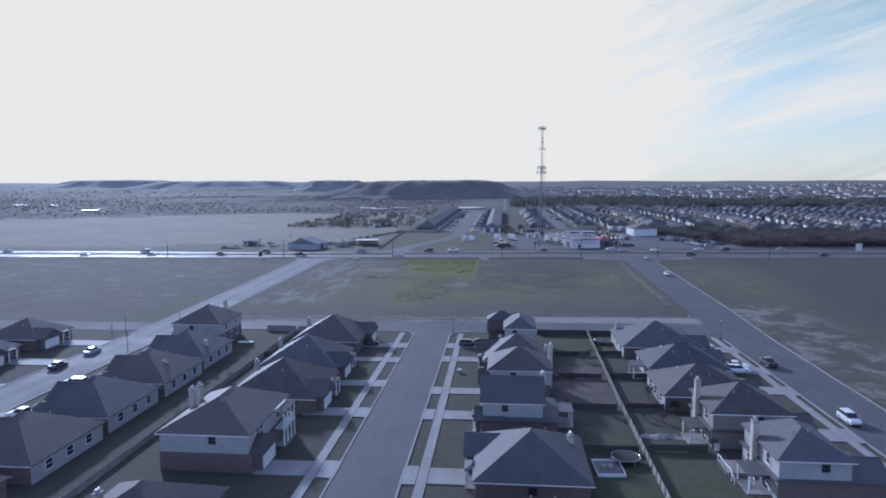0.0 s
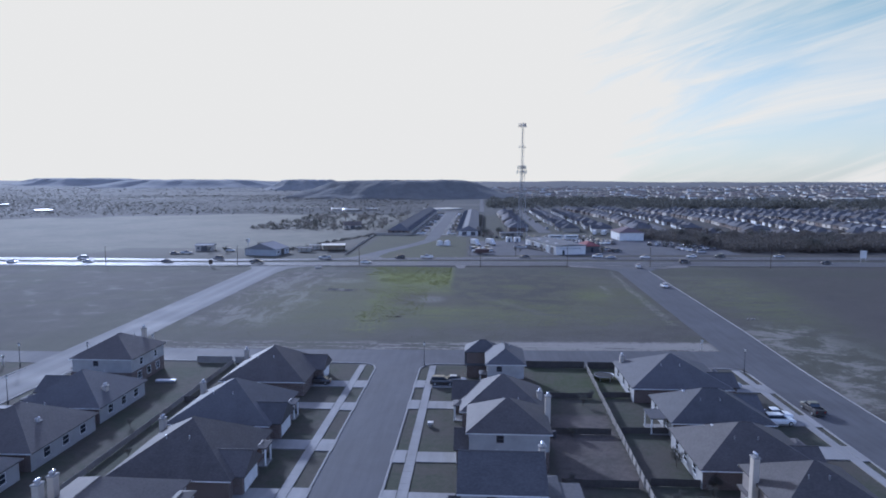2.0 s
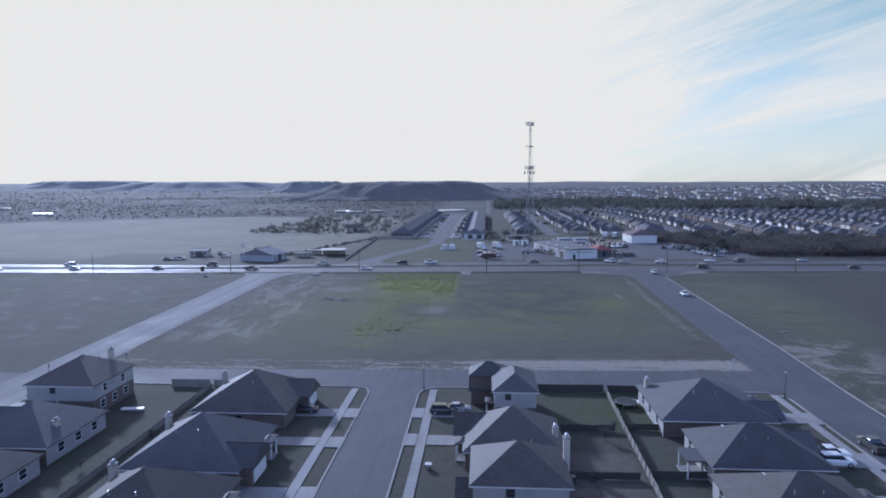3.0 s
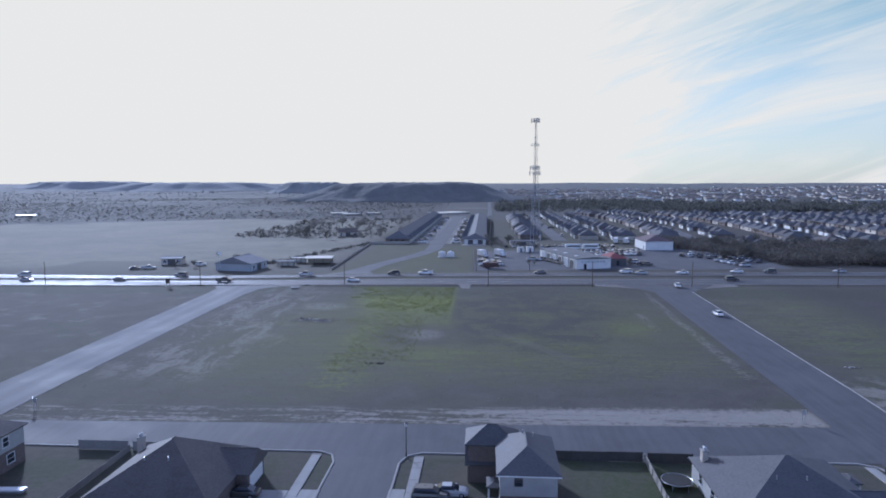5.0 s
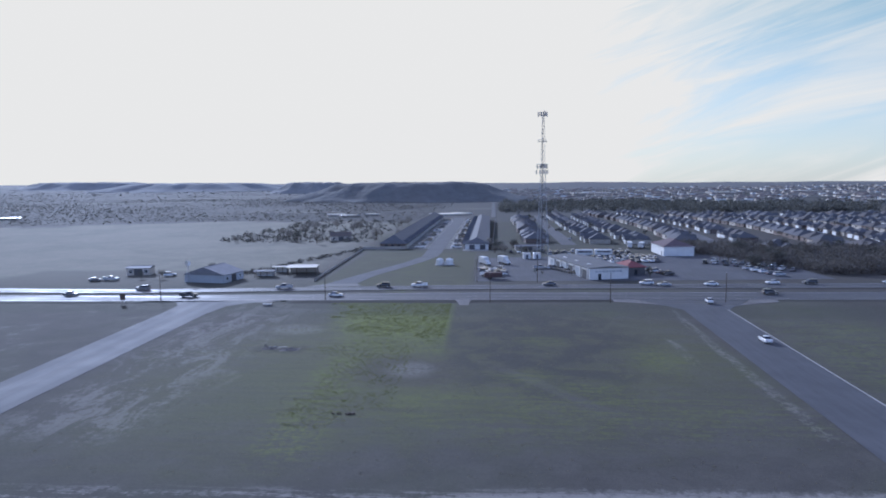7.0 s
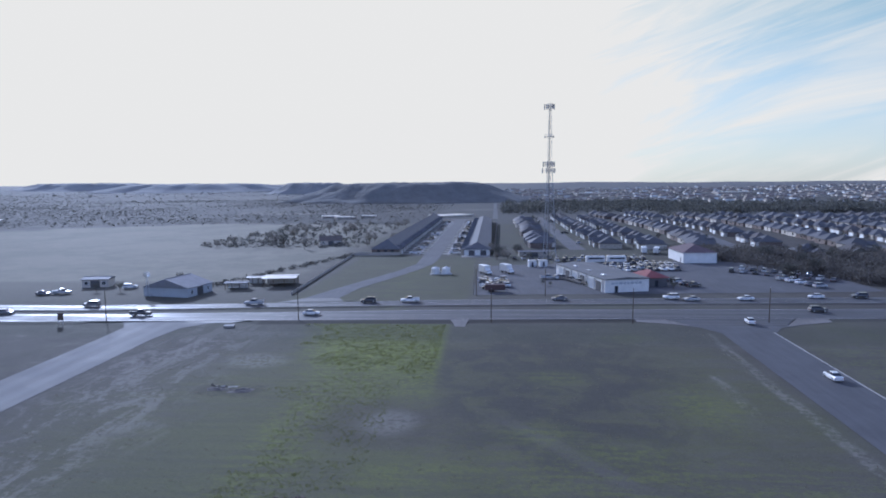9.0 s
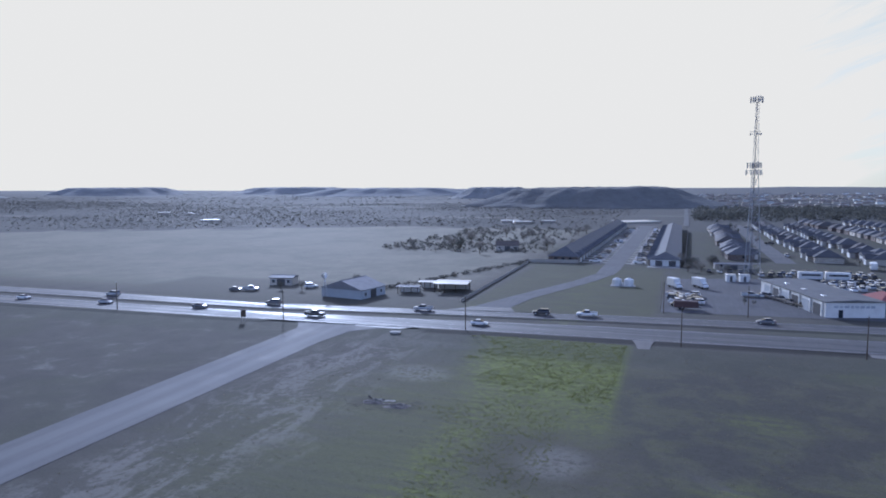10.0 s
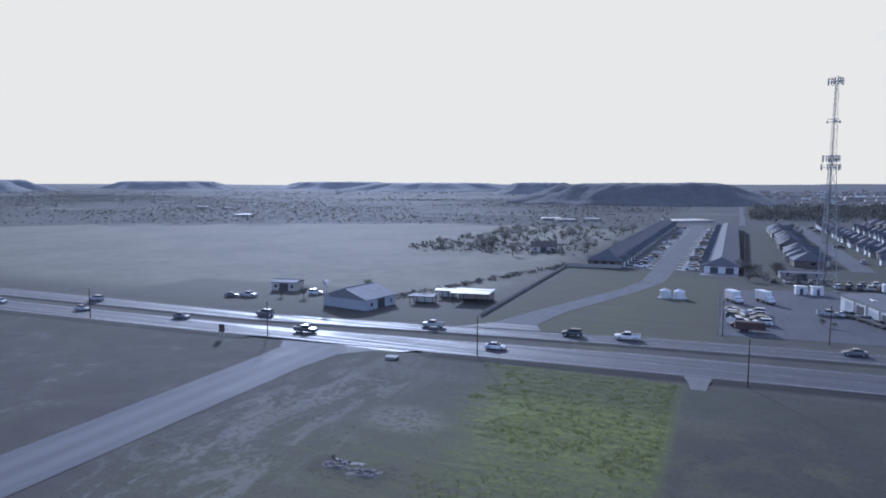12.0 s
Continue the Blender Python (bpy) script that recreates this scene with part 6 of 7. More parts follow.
wire_fence(-6.6, 348, -8.0, 415, 1.8, "steel wire fence along the car lot")
yard_wall(0.5, 463, 3.5, 700, 1.8, "weathered fence behind the row houses", FENCEWOOD)


# ---- row houses ----
def row_houses(x0, x1, y0, y1, side, label):
    """One long terrace with its ridge along y; small gables and garages on the drive side."""
    s = thing("row_house", (0, 0, 3.0), 0, label, "terrace", "row houses")
    eave = 3.0
    part("wall", Shape().box(x0, x1, y0, y1, -0.2, eave), BRICK, s)
    roof, top = hip(x0, x1, y0, y1, eave, 0.6 if side > 0 else 0.42, 0.5)
    part("roof", roof, TERRACE, s)
    edge = x1 if side > 0 else x0
    count = int((y1 - y0) / 10.5)
    for k in range(count):
        y = y0 + 5 + k * 10.5
        g, _ = hip(min(edge, edge + side * 1.0) - (5.2 if side > 0 else 0), max(edge, edge + side * 1.0) + (0 if side > 0 else 5.2), y - 2.7, y + 2.7, 2.7, 0.6, 0.25, gable="x")
        part("gable_roof", g, TERRACE, s)
        front = Shape()
        for o in (0.9, 0.8):
            front.face((edge + side * o, y - 2.7, 2.7), (edge + side * o, y + 2.7, 2.7), (edge + side * o, y, 4.3))
        part("gable", front, STONE, s)
        part("bay", Shape().box(min(edge, edge + side * 0.9), max(edge, edge + side * 0.9), y - 2.2, y + 2.2, 0, 2.7), STONE, s)
        part("garage_door", Shape().box(min(edge + side * 0.9, edge + side * 0.95), max(edge + side * 0.9, edge + side * 0.95), y - 1.5, y + 1.5, 0.05, 2.3), TRIM, s)
    if side < 0:
        part("end_wall", Shape().box(x0 + 0.3, x1 - 0.3, y0 - 0.06, y0 - 0.002, 0.0, eave - 0.1), WHITEMETAL, s)
        # dark panels on the solid wall stand in for shade inside two carports
        for u in (x0 + 2.6, x0 + 8.4):
            part("carport_opening", Shape().box(u, u + 3.0, y0 - 0.12, y0 - 0.062, 0.05, 2.5), DARKMETAL, s)
    else:
        for u in (x0 + (x1 - x0) * 0.25, x0 + (x1 - x0) * 0.5, x0 + (x1 - x0) * 0.75):
            window(s, u, y0, 0.9, 1.4, 1.5, "-y", DARKMETAL)
    return s


row_houses(-61.5, -47.5, 465, 757, 1, "long terrace of brick row houses under a grey roof")
row_houses(-14.8, -1.4, 464, 735, -1, "long terrace of brick row houses under a grey roof beside parking")
for x0, x1, y0, y1 in ((-38.4, -37.0, 466, 752), (-23.4, -22.0, 466, 734)):
    tagged(new("pavement", Shape().box(x0, x1, y0, y1, 2.9, 3.05).mesh("pavement", CONCRETE)), "pale concrete footpath beside the drive", "pavement", "", "structure")
tagged(new("pavement", Shape().box(-15.6, -1.6, 456.5, 463.6, 2.9, 3.06).mesh("pavement", CONCRETE)), "pale concrete forecourt before the row houses", "pavement", "", "structure")
rng = random.Random(11)
for k in range(27):
    y = 470 + 10.5 * k
    for x, turn in ((-39.8, 180), (-19.6, 0)):
        base = tagged(new("pavement", Shape().box(*((-46.5, -34.7) if turn else (-25.7, -15.8)), y - 2.1, y + 2.1, 2.95, 3.07).mesh("pavement", CONCRETE)),
                      "pale concrete parking apron of a row house", "pavement", "", "structure") if y < 730 else None
        if y < 730 and rng.random() < 0.85:
            vehicle(rng.choice(FORMS), rng.choice(PAINTS), x + rng.uniform(-0.6, 0.6), y + rng.uniform(-0.4, 0.4), turn, "cars at the row houses", 0.08, "at the row houses")


# ---- far estate ----
def small_house(roof, wall, flip):
    """A single-storey estate house, seen from far: body, hipped roof, garage wing with a pale door."""
    h = thing("house", (0, 0, 0), 0, "brick estate house with a dark hipped roof", "house", "far estate houses")
    part("wall", Shape().box(-6, 6, -6.5, 6.5, -0.5, 2.8), wall, h)
    s, _ = hip(-6, 6, -6.5, 6.5, 2.8, 0.52)
    part("roof", s, FARSHINGLE if roof != 2 else SHINGLE[0], h)
    y = 2.4 * flip
    part("garage_wing", Shape().box(5.9, 8.4, y - 3.0, y + 3.0, -0.5, 2.7), PALESTONE if wall is BRICK else wall, h)
    s, _ = hip(3.4, 8.4, y - 3.0, y + 3.0, 2.7, 0.55, gable="x")
    part("wing_roof", s, FARSHINGLE if roof != 2 else SHINGLE[0], h)
    g = Shape()
    g.face((8.4, y - 3.0, 2.7), (8.4, y + 3.0, 2.7), (8.4, y, 4.35)), g.face((8.3, y + 3.0, 2.7), (8.3, y - 3.0, 2.7), (8.3, y, 4.35))
    part("gable", g, PALESTONE if wall is BRICK else wall, h)
    part("garage_door", Shape().box(8.4, 8.46, y - 2.4, y + 2.4, 0.05, 2.3), TRIM, h)
    part("window", Shape().box(-6.05, -6, -0.9, 0.9, 1.0, 2.2), GLASS, h)
    part("window", Shape().box(0.5, 2.3, -6.55, -6.5, 1.0, 2.2), GLASS, h)
    return h


PALESTONE = material("pale_stone", (0.62, 0.58, 0.52), (0.5, 0.46, 0.4), rough=0.85, coarse=0.8)
KINDS = [small_house(0, BRICK, 1), small_house(0, STONE, -1), small_house(2, BRICK, -1), small_house(1, SIDING_TAN, 1)]
used = set()
rng = random.Random(5)


def estate(x, y, turn):
    kind = rng.randrange(4)
    m = pose(x, y, 3.0, 0, 0, turn + rng.uniform(-4, 4))
    if kind not in used:
        used.add(kind)
        KINDS[kind].matrix_world = m
        return
    copy_thing(KINDS[kind], m)


def bend(x, y):
    """The far streets curve gently as they run away."""
    return x + 16 * math.sin((y - 480) / 330 * math.pi) * min(1.0, max(0.0, (x - 60) / 80))


for street in (45, 128, 206, 284, 362, 440):
    low, high = (505, 800) if street < 60 else (498 - (street - 128) * 0.05, 830 - (street - 128) * 0.12)
    y = low
    while y < high:
        for sgn in (-1, 1):
            if street < 60 and sgn < 0 and y > 740:
                continue
            if rng.random() < 0.95:
                estate(bend(street, y) + sgn * 19.5 + rng.uniform(-1, 1), y + rng.uniform(-1.5, 1.5), 180 if sgn > 0 else 0)
        y += 16.5
    rows = [(yy, bend(street, yy) - 4.5, bend(street, yy) + 4.5) for yy in range(int(low) - 15, int(high) + 20, 20)]
    ribbon("road_estate", (True, rows), OLD_ASPHALT, 0.055, "pale worn street of the far estate", "road")
    for yy in range(int(low), int(high), 19):
        if rng.random() < 0.42:
            sgn = rng.choice((-1, 1))
            vehicle(rng.choice(FORMS), rng.choice(PAINTS), bend(street, yy) + sgn * rng.uniform(3.0, 8.5), yy, rng.choice((0, 90, 180)), "cars of the far estate", 0.08, "in the far estate")
for k in range(18):
    if rng.random() < 0.9:
        estate(87 + rng.uniform(-1.5, 1.5), 500 + 16.5 * k, 180)
for k in range(9):
    estate(150 + 24 * k, 462 + 3 * k, -90)


# shiny flat roofs far off
def flat_building(x, y, w, d, h, turn, mat, label):
    b = thing("warehouse", (x, y, 3.0), turn, label, "warehouse", "far warehouses")
    part("wall", Shape().box(-w / 2, w / 2, -d / 2, d / 2, -1, h), PALEBOARD, b)
    part("roof", Shape().soft_box(-w / 2 - 0.3, w / 2 + 0.3, -d / 2 - 0.3, d / 2 + 0.3, h, h + 0.4, 0.1), mat, b)


for x, y, w, d, h, turn in ((-44, 832, 40, 26, 1.6, 40), (-166, 806, 18, 12, 2.2, 20), (-148, 792, 20, 10, 2.0, 25), (-486, 742, 18, 10, 2.2, 15), (-700, 905, 14, 10, 2.4, 30), (-640, 890, 10, 8, 2.4, 10), (-128, 815, 14, 9, 2.0, 0),
                            (560, 1750, 70, 40, 8, 5), (820, 1900, 60, 30, 8, 0), (980, 1650, 50, 30, 9, 10), (240, 1700, 90, 30, 8, 0), (1250, 1500, 80, 40, 9, 0), (620, 1180, 60, 24, 6, 8), (760, 1000, 70, 30, 6, 5)):
    flat_building(x, y, w, d, h, turn, TINROOF, "far pale building with a bright metal roof")


# ---- trees ----
def tree(kind, high, seed):
    """A trunk that forks into limbs, and a crown of many small leaf clumps with gaps."""
    r = random.Random(seed)
    t = thing("tree", (0, 0, 0), 0, "winter tree with a thin brown crown" if kind is not EVERGREEN else "dark evergreen live oak", "tree", "scattered trees")
    wood = Shape()
    fork = high * 0.3
    wood.tube((0, 0, -0.3), (0.1, 0.05, fork), high * 0.035, high * 0.024, 8)
    tips = []
    for k in range(6):
        a = 2 * math.pi * k / 6 + r.uniform(-0.4, 0.4)
        tip = Vector((math.cos(a) * high * r.uniform(0.18, 0.34), math.sin(a) * high * r.uniform(0.18, 0.34), high * r.uniform(0.5, 0.85)))
        wood.tube((0.1, 0.05, fork), tip, high * 0.016, high * 0.004, 5)
        tips += [tip, tip * 0.75 + Vector((0, 0, fork * 0.25))]
    tips.append(Vector((0, 0, high * 0.8)))
    part("trunk", wood, BARK, t)
    crown = Shape()
    for c in tips:
        size = high * r.uniform(0.12, 0.2)
        for k in range(64):
            p = c + Vector((r.gauss(0, 1), r.gauss(0, 1), r.gauss(0, 0.75))) * size * 0.62
            u, w = Vector((r.uniform(-1, 1), r.uniform(-1, 1), r.uniform(-1, 1))).normalized(), Vector((r.uniform(-1, 1), r.uniform(-1, 1), r.uniform(-0.6, 0.6))).normalized()
            q = high * r.uniform(0.014, 0.036)
            crown.face(p - u * q, p + w * q, p + u * q, p - w * q * 0.8)
    part("crown", crown, kind, t)
    return t


TREES = [tree(LEAF, 6.5, 1), tree(LEAF, 5.0, 2), tree(EVERGREEN, 6.0, 3), tree(LEAF, 8.0, 4), tree(EVERGREEN, 4.5, 5), tree(SCRUB, 6.5, 6), tree(SCRUB, 5.0, 7)]
placed = set()


def plant(kind, x, y, scale):
    m = pose(x, y, relief(x, y), 0, 0, rng.uniform(0, 360))
    if kind not in placed:
        placed.add(kind)
        TREES[kind].matrix_world = m
        return
    ob = copy_thing(TREES[kind], m)
    ob.scale = (scale, scale, scale)


rng = random.Random(21)
for k in range(26):
    # brush round the pasture's edge and the farm
    a = rng.random()
    plant(rng.choice((0, 1, 2, 3)), -150 + 95 * a + rng.uniform(-18, 18), 480 + 190 * rng.random() ** 0.8, rng.uniform(0.7, 1.3))
for k in range(62):
    # the scrub wood beside the car lot
    x = rng.uniform(100, 235)
    plant(rng.choice((5, 6, 5, 6, 2)), x, 370 + 95 * rng.random() - (x - 100) * 0.03, rng.uniform(0.8, 1.25))
plant(2, 166, 371, 1.5)
plant(2, 172, 374, 1.3)
for k in range(14):
    plant(rng.choice((0, 1, 2)), rng.uniform(-2, 16), rng.uniform(440, 476), rng.uniform(0.6, 1.0))
for k in range(70):
    plant(rng.choice((0, 1, 2, 4)), rng.uniform(20, 420), rng.uniform(490, 820), rng.uniform(0.6, 1.1))
for x, y, s in ((12.9, 128.5, 0.42), (22.6, 107.5, 0.36), (25.4, 106.2, 0.45), (23.8, 109.0, 0.3), (27.6, 109.2, 0.4), (26.4, 121.6, 0.35), (10.6, 112.9, 0.3), (-50.5, 96.5, 0.4), (-51.8, 117.4, 0.35), (-57.5, 107.0, 0.45), (-50.8, 137.5, 0.4), (-57.8, 129.0, 0.35), (4.6, 466, 0.5), (12.4, 470, 0.7), (16.7, 456, 0.45), (62, 369, 0.8), (60.5, 361, 0.6), (-128, 351, 0.8), (-136, 350, 0.7), (-118, 374, 0.8), (16.8, 143.0, 0.5), (25.8, 118.5, 0.55), (28.6, 111.4, 0.5), (30.4, 96.0, 0.4), (19.0, 147.5, 0.35), (11.6, 477.0, 0.7), (17.4, 446.3, 0.8), (17.3, 368.3, 0.5), (19.8, 366.9, 0.4)):
    plant(4, x, y, s)


BRUSH = leaf_material("far_brush_twigs", (0.10, 0.097, 0.088), (0.135, 0.13, 0.118), 0.4)


def woods(name, spots, seed, mat, label, size=1.0, n_leaf=16, flat=1.0):
    """Far woods: thousands of ragged clumps joined into one mesh."""
    g = np.random.default_rng(seed)
    verts, faces = [], []
    pts = np.array(spots)
    for x, y, z, high in pts:
        c = g.normal(size=(n_leaf, 3)) * np.array([high * 0.38 / flat, high * 0.38 / flat, high * 0.24]) + np.array([x, y, z + high * 0.52])
        u = g.normal(size=(n_leaf, 3))
        w = g.normal(size=(n_leaf, 3))
        u[:, 2] *= flat
        w[:, 2] *= flat
        q = high * g.uniform(0.12, 0.3, size=(n_leaf, 1)) * size
        u, w = u / np.linalg.norm(u, axis=1)[:, None] * q, w / np.linalg.norm(w, axis=1)[:, None] * q
        k = len(verts)
        verts += np.stack([c - u, c + w, c + u, c - w], 1).reshape(-1, 3).tolist()
        faces += [(k + 4 * i, k + 4 * i + 1, k + 4 * i + 2, k + 4 * i + 3) for i in range(n_leaf)]
    s = Shape()
    s.v, s.f = verts, faces
    return tagged(new(name, s.mesh(name, mat)), label, "woods", "", "stuff")


def scatter(count, seed, x0, x1, y0, y1, high, test=None):
    r = random.Random(seed)
    out = []
    while len(out) < count:
        x, y = r.uniform(x0, x1), r.uniform(y0, y1)
        keep = noise.noise((x * 0.006, y * 0.004, seed * 1.7)) * 0.5 + 0.5
        if r.random() < keep ** 2 * 2.2 and (not test or test(x, y)):
            out.append((x, y, relief(x, y) - 0.4, high * r.uniform(0.6, 1.3)))
    return out


woods("woods", scatter(2600, 1, 12, 1000, 880, 1230, 7), 1, EVERGREEN, "dark belt of distant woodland", 0.75, 24)
woods("woods", scatter(24000, 2, -1700, -70, 420, 1500, 3.2, lambda x, y: y > 715 - max(0, -x - 250) * 0.5), 2, BRUSH, "brown distant brush and scrub woodland", 1.6, 4, 0.14)
woods("woods", scatter(14000, 3, -2600, 2600, 1400, 2900, 4.5), 3, BRUSH, "far dark woodland across the plain", 2.2, 3, 0.12)
woods("woods", scatter(2600, 4, 90, 260, 362, 480, 4.2, lambda x, y: y > 368 + 0.05 * (x - 100) and x > 132 - (y - 362) * 0.35 and not (x > 140 and y > 452)), 4, SCRUB, "tangled brown scrub wood beside the car lot", 0.34, 90)
woods("woods", scatter(900, 5, 420, 1100, 480, 900, 6), 5, LEAF, "brown distant woodland among houses")
woods("hedge", [(-101 + 31 * k / 240 + 2.2 * noise.noise((k * 0.3, 1, 1)) + random.uniform(-1.5, 1.5), 361 + 105 * k / 240, 2.9, random.uniform(0.6, 1.7)) for k in range(240) if noise.noise((k * 0.11, 4, 2)) > -0.05], 8, BRUSH, "ragged hedge of winter brush by the farm")
woods("woods", scatter(420, 6, -170, -75, 500, 715, 2.4), 6, BRUSH, "low brown brush round the pasture")


def far_town(seed):
    """Roofs of a town far across the plain, too small and many to count."""
    r = random.Random(seed)
    light, white, dark = Shape(), Shape(), Shape()
    for k in range(1500):
        y = 1000 + 2300 * r.random() ** 1.3
        x = r.uniform(60, 0.95 * y + 250)
        if y < 1230 and x < 700:
            continue
        z = relief(x, y)
        w, d, h = r.uniform(9, 18), r.uniform(8, 14), r.uniform(3, 5)
        (white if k % 4 == 0 else light).box(x - w / 2, x + w / 2, y - d / 2, y + d / 2, z - 1, z + h)
        k = len(dark.v)
        dark.v += [(x - w / 2 - 0.5, y - d / 2 - 0.5, z + h), (x + w / 2 + 0.5, y - d / 2 - 0.5, z + h), (x + w / 2 + 0.5, y + d / 2 + 0.5, z + h), (x - w / 2 - 0.5, y + d / 2 + 0.5, z + h), (x - w / 4, y, z + h + 2.4), (x + w / 4, y, z + h + 2.4)]
        dark.f += [(k, k + 1, k + 5, k + 4), (k + 1, k + 2, k + 5), (k + 2, k + 3, k + 4, k + 5), (k + 3, k, k + 4), (k + 3, k + 2, k + 1, k)]
    tagged(new("town_houses", light.mesh("town_houses", SIDING_TAN)), "pale walls of houses in a distant town", "houses", "", "stuff")
    tagged(new("town_houses", white.mesh("town_houses", TRIM)), "white walls of houses in a distant town", "houses", "", "stuff")
    tagged(new("town_roofs", dark.mesh("town_roofs", SHINGLE[2])), "grey roofs of houses in a distant town", "roofs", "", "stuff")


far_town(3)


# ---- field details ----
def blades(name, count, seed, x0, x1, y0, y1, high, mat, label, test=None):
    g = random.Random(seed)
    s = Shape()
    for k in range(count):
        x, y = g.uniform(x0, x1), g.uniform(y0, y1)
        if noise.noise((x * 0.45, y * 0.7, seed)) < g.uniform(-0.7, 0.25) or (test and not test(x, y)):
            continue
        z = gz(y)
        for j in range(5):
            a, lean, hh = g.uniform(0, 6.28), g.uniform(0.1, 0.5), high * g.uniform(0.5, 1.3)
            px, py = x + g.uniform(-0.3, 0.3), y + g.uniform(-0.3, 0.3)
            dx, dy = math.cos(a), math.sin(a)
            s.face((px - dy * 0.07, py + dx * 0.07, z - 0.02), (px + dy * 0.07, py - dx * 0.07, z - 0.02), (px + dx * lean * hh, py + dy * lean * hh, z + hh))
    return tagged(new(name, s.mesh(name, mat)), label, "grass", "", "stuff")


def lush(x, y):
    """How well the grass grows: 1 in the lush corner of the field, fading raggedly to 0."""
    ragged = 9 * noise.noise((x * 0.10, y * 0.22, 5.0)) + 4 * noise.noise((x * 0.3, y * 0.7, 8.0))
    left = (x + 0.28 * (y - 290) + 45 + ragged) / 7
    low = (y - 254 + 1.3 * ragged) / 24
    right = (-11.3 - x + 0.06 * ragged) / 2.6
    return max(0.0, min(1.0, left, low, right, (303.2 - y) / 1.5))


def tussocks():
    """The lush grass lies in low uneven ridges across the field."""
    s = Shape()
    nx, ny = 110, 170
    for j in range(ny):
        for i in range(nx):
            x, y = -52 + 41.2 * i / (nx - 1), 248 + 55.5 * j / (ny - 1)
            k = lush(x, y)
            ridge = 0.5 + 0.5 * noise.noise((x * 0.4, y * 0.8, 1.0)) + 0.4 * noise.noise((x * 1.1, y * 1.7, 3.0))
            s.v.append((x, y, gz(y) - 0.06 + 0.08 * min(1.0, 8 * k) + k * 0.22 * max(0.0, ridge)))
    s.f = [(j * nx + i, j * nx + i + 1, (j + 1) * nx + i + 1, (j + 1) * nx + i) for j in range(ny - 1) for i in range(nx - 1)]
    return tagged(new("grass", s.mesh("grass", GROUND, True)), "lush green grass lying in uneven tussocks", "grass", "", "stuff")


tussocks()
blades("grass", 15000, 1, -50, -11, 252, 304.0, 0.26, BLADE, "lush green winter grass in the field", lambda x, y: lush(x, y) > 0.45)
blades("grass", 5000, 2, -46, -18, 205, 264, 0.11, BLADE, "thin green grass in the field", lambda x, y: abs(x + 28 + 10 * noise.noise((x * 0.09, y * 0.07, 2))) < 7 + 5 * noise.noise((x * 0.2, y * 0.3, 7)))
blades("dry_grass", 2500, 3, -80, 52, 188, 304, 0.12, STRAW, "dry straw-coloured grass tufts in the field")


def slab_thing(name, x, y, w, d, h, turn, label, mat, category):
    s = thing(name, (x, y, gz(y)), turn, label, category)
    part("lid", Shape().soft_box(-w / 2, w / 2, -d / 2, d / 2, h * 0.6, h, 0.03), mat, s)
    part("base", Shape().box(-w / 2 + 0.15, w / 2 - 0.15, -d / 2 + 0.15, d / 2 - 0.15, -0.2, h * 0.6), CONCRETE, s)
    return s


slab_thing("manhole_box", -68.0, 297.8, 2.6, 2.0, 0.5, 10, "pale concrete drain box in the grass", CONCRETE, "drain box")
slab_thing("utility_box", -9.4, 131.6, 0.9, 0.9, 0.8, 0, "green metal utility box on a lawn", METAL, "utility box")


slab_thing("cover_board", -63.0, 152.2, 3.8, 1.1, 0.5, 4, "long white board on low blocks in a garden", WHITEMETAL, "board")


SOIL_DARK = material("turned_soil", (0.17, 0.15, 0.13), (0.11, 0.098, 0.085), rough=0.95, coarse=1.0)


def rubble(x, y, seed, spread, count, label, mat):
    """A low heap of broken stones."""
    r = random.Random(seed)
    s = thing("stone_heap", (x, y, gz(y)), 0, label, "stones")
    for k in range(count):
        px, py, q = r.gauss(0, spread), r.gauss(0, spread * 0.25), r.uniform(0.1, 0.3)
        m = Matrix.Translation((px, py, q * 0.3)) @ Euler((r.uniform(-0.5, 0.5), r.uniform(-0.5, 0.5), r.uniform(0, 3))).to_matrix().to_4x4()
        part("stone", Shape().box(-q, q, -q * 0.7, q * 0.7, -q * 0.5, q * 0.5, m), mat, s)
    return s


rubble(-25.0, 211.6, 1, 0.8, 14, "low dark heap of stones in the grass", POLEWOOD)
rubble(-49.5, 252.0, 2, 2.2, 9, "scattered broken stones round a scrape in the field", SOIL_DARK)
rubble(74.5, 214.0, 3, 0.8, 8, "small pale heap of stones", CONCRETE)


def trampoline(x, y):
    t = thing("trampoline", (x, y, 0), 0, "round garden trampoline with a pale rim", "trampoline")
    rim = Shape()
    for k in range(20):
        a, b = 2 * math.pi * k / 20, 2 * math.pi * (k + 1) / 20
        rim.tube((2 * math.cos(a), 2 * math.sin(a), 0.85), (2 * math.cos(b), 2 * math.sin(b), 0.85), 0.05, 0.05, 6)
    part("rim", rim, METAL, t)
    mat = Shape()
    mat.v = [(1.95 * math.cos(2 * math.pi * k / 20), 1.95 * math.sin(2 * math.pi * k / 20), z) for z in (0.82, 0.85) for k in range(20)]
    mat.f = [tuple(range(19, -1, -1)), tuple(range(20, 40))] + [(k, (k + 1) % 20, 20 + (k + 1) % 20, 20 + k) for k in range(20)]
    part("mat", mat, RUBBER, t)
    for k in range(6):
        a = 2 * math.pi * k / 6
        part("leg", Shape().tube((2 * math.cos(a), 2 * math.sin(a), 0), (2 * math.cos(a), 2 * math.sin(a), 0.85), 0.05, 0.05, 6), METAL, t)


trampoline(16.6, 90.4)
trampoline(23.4, 159.2)


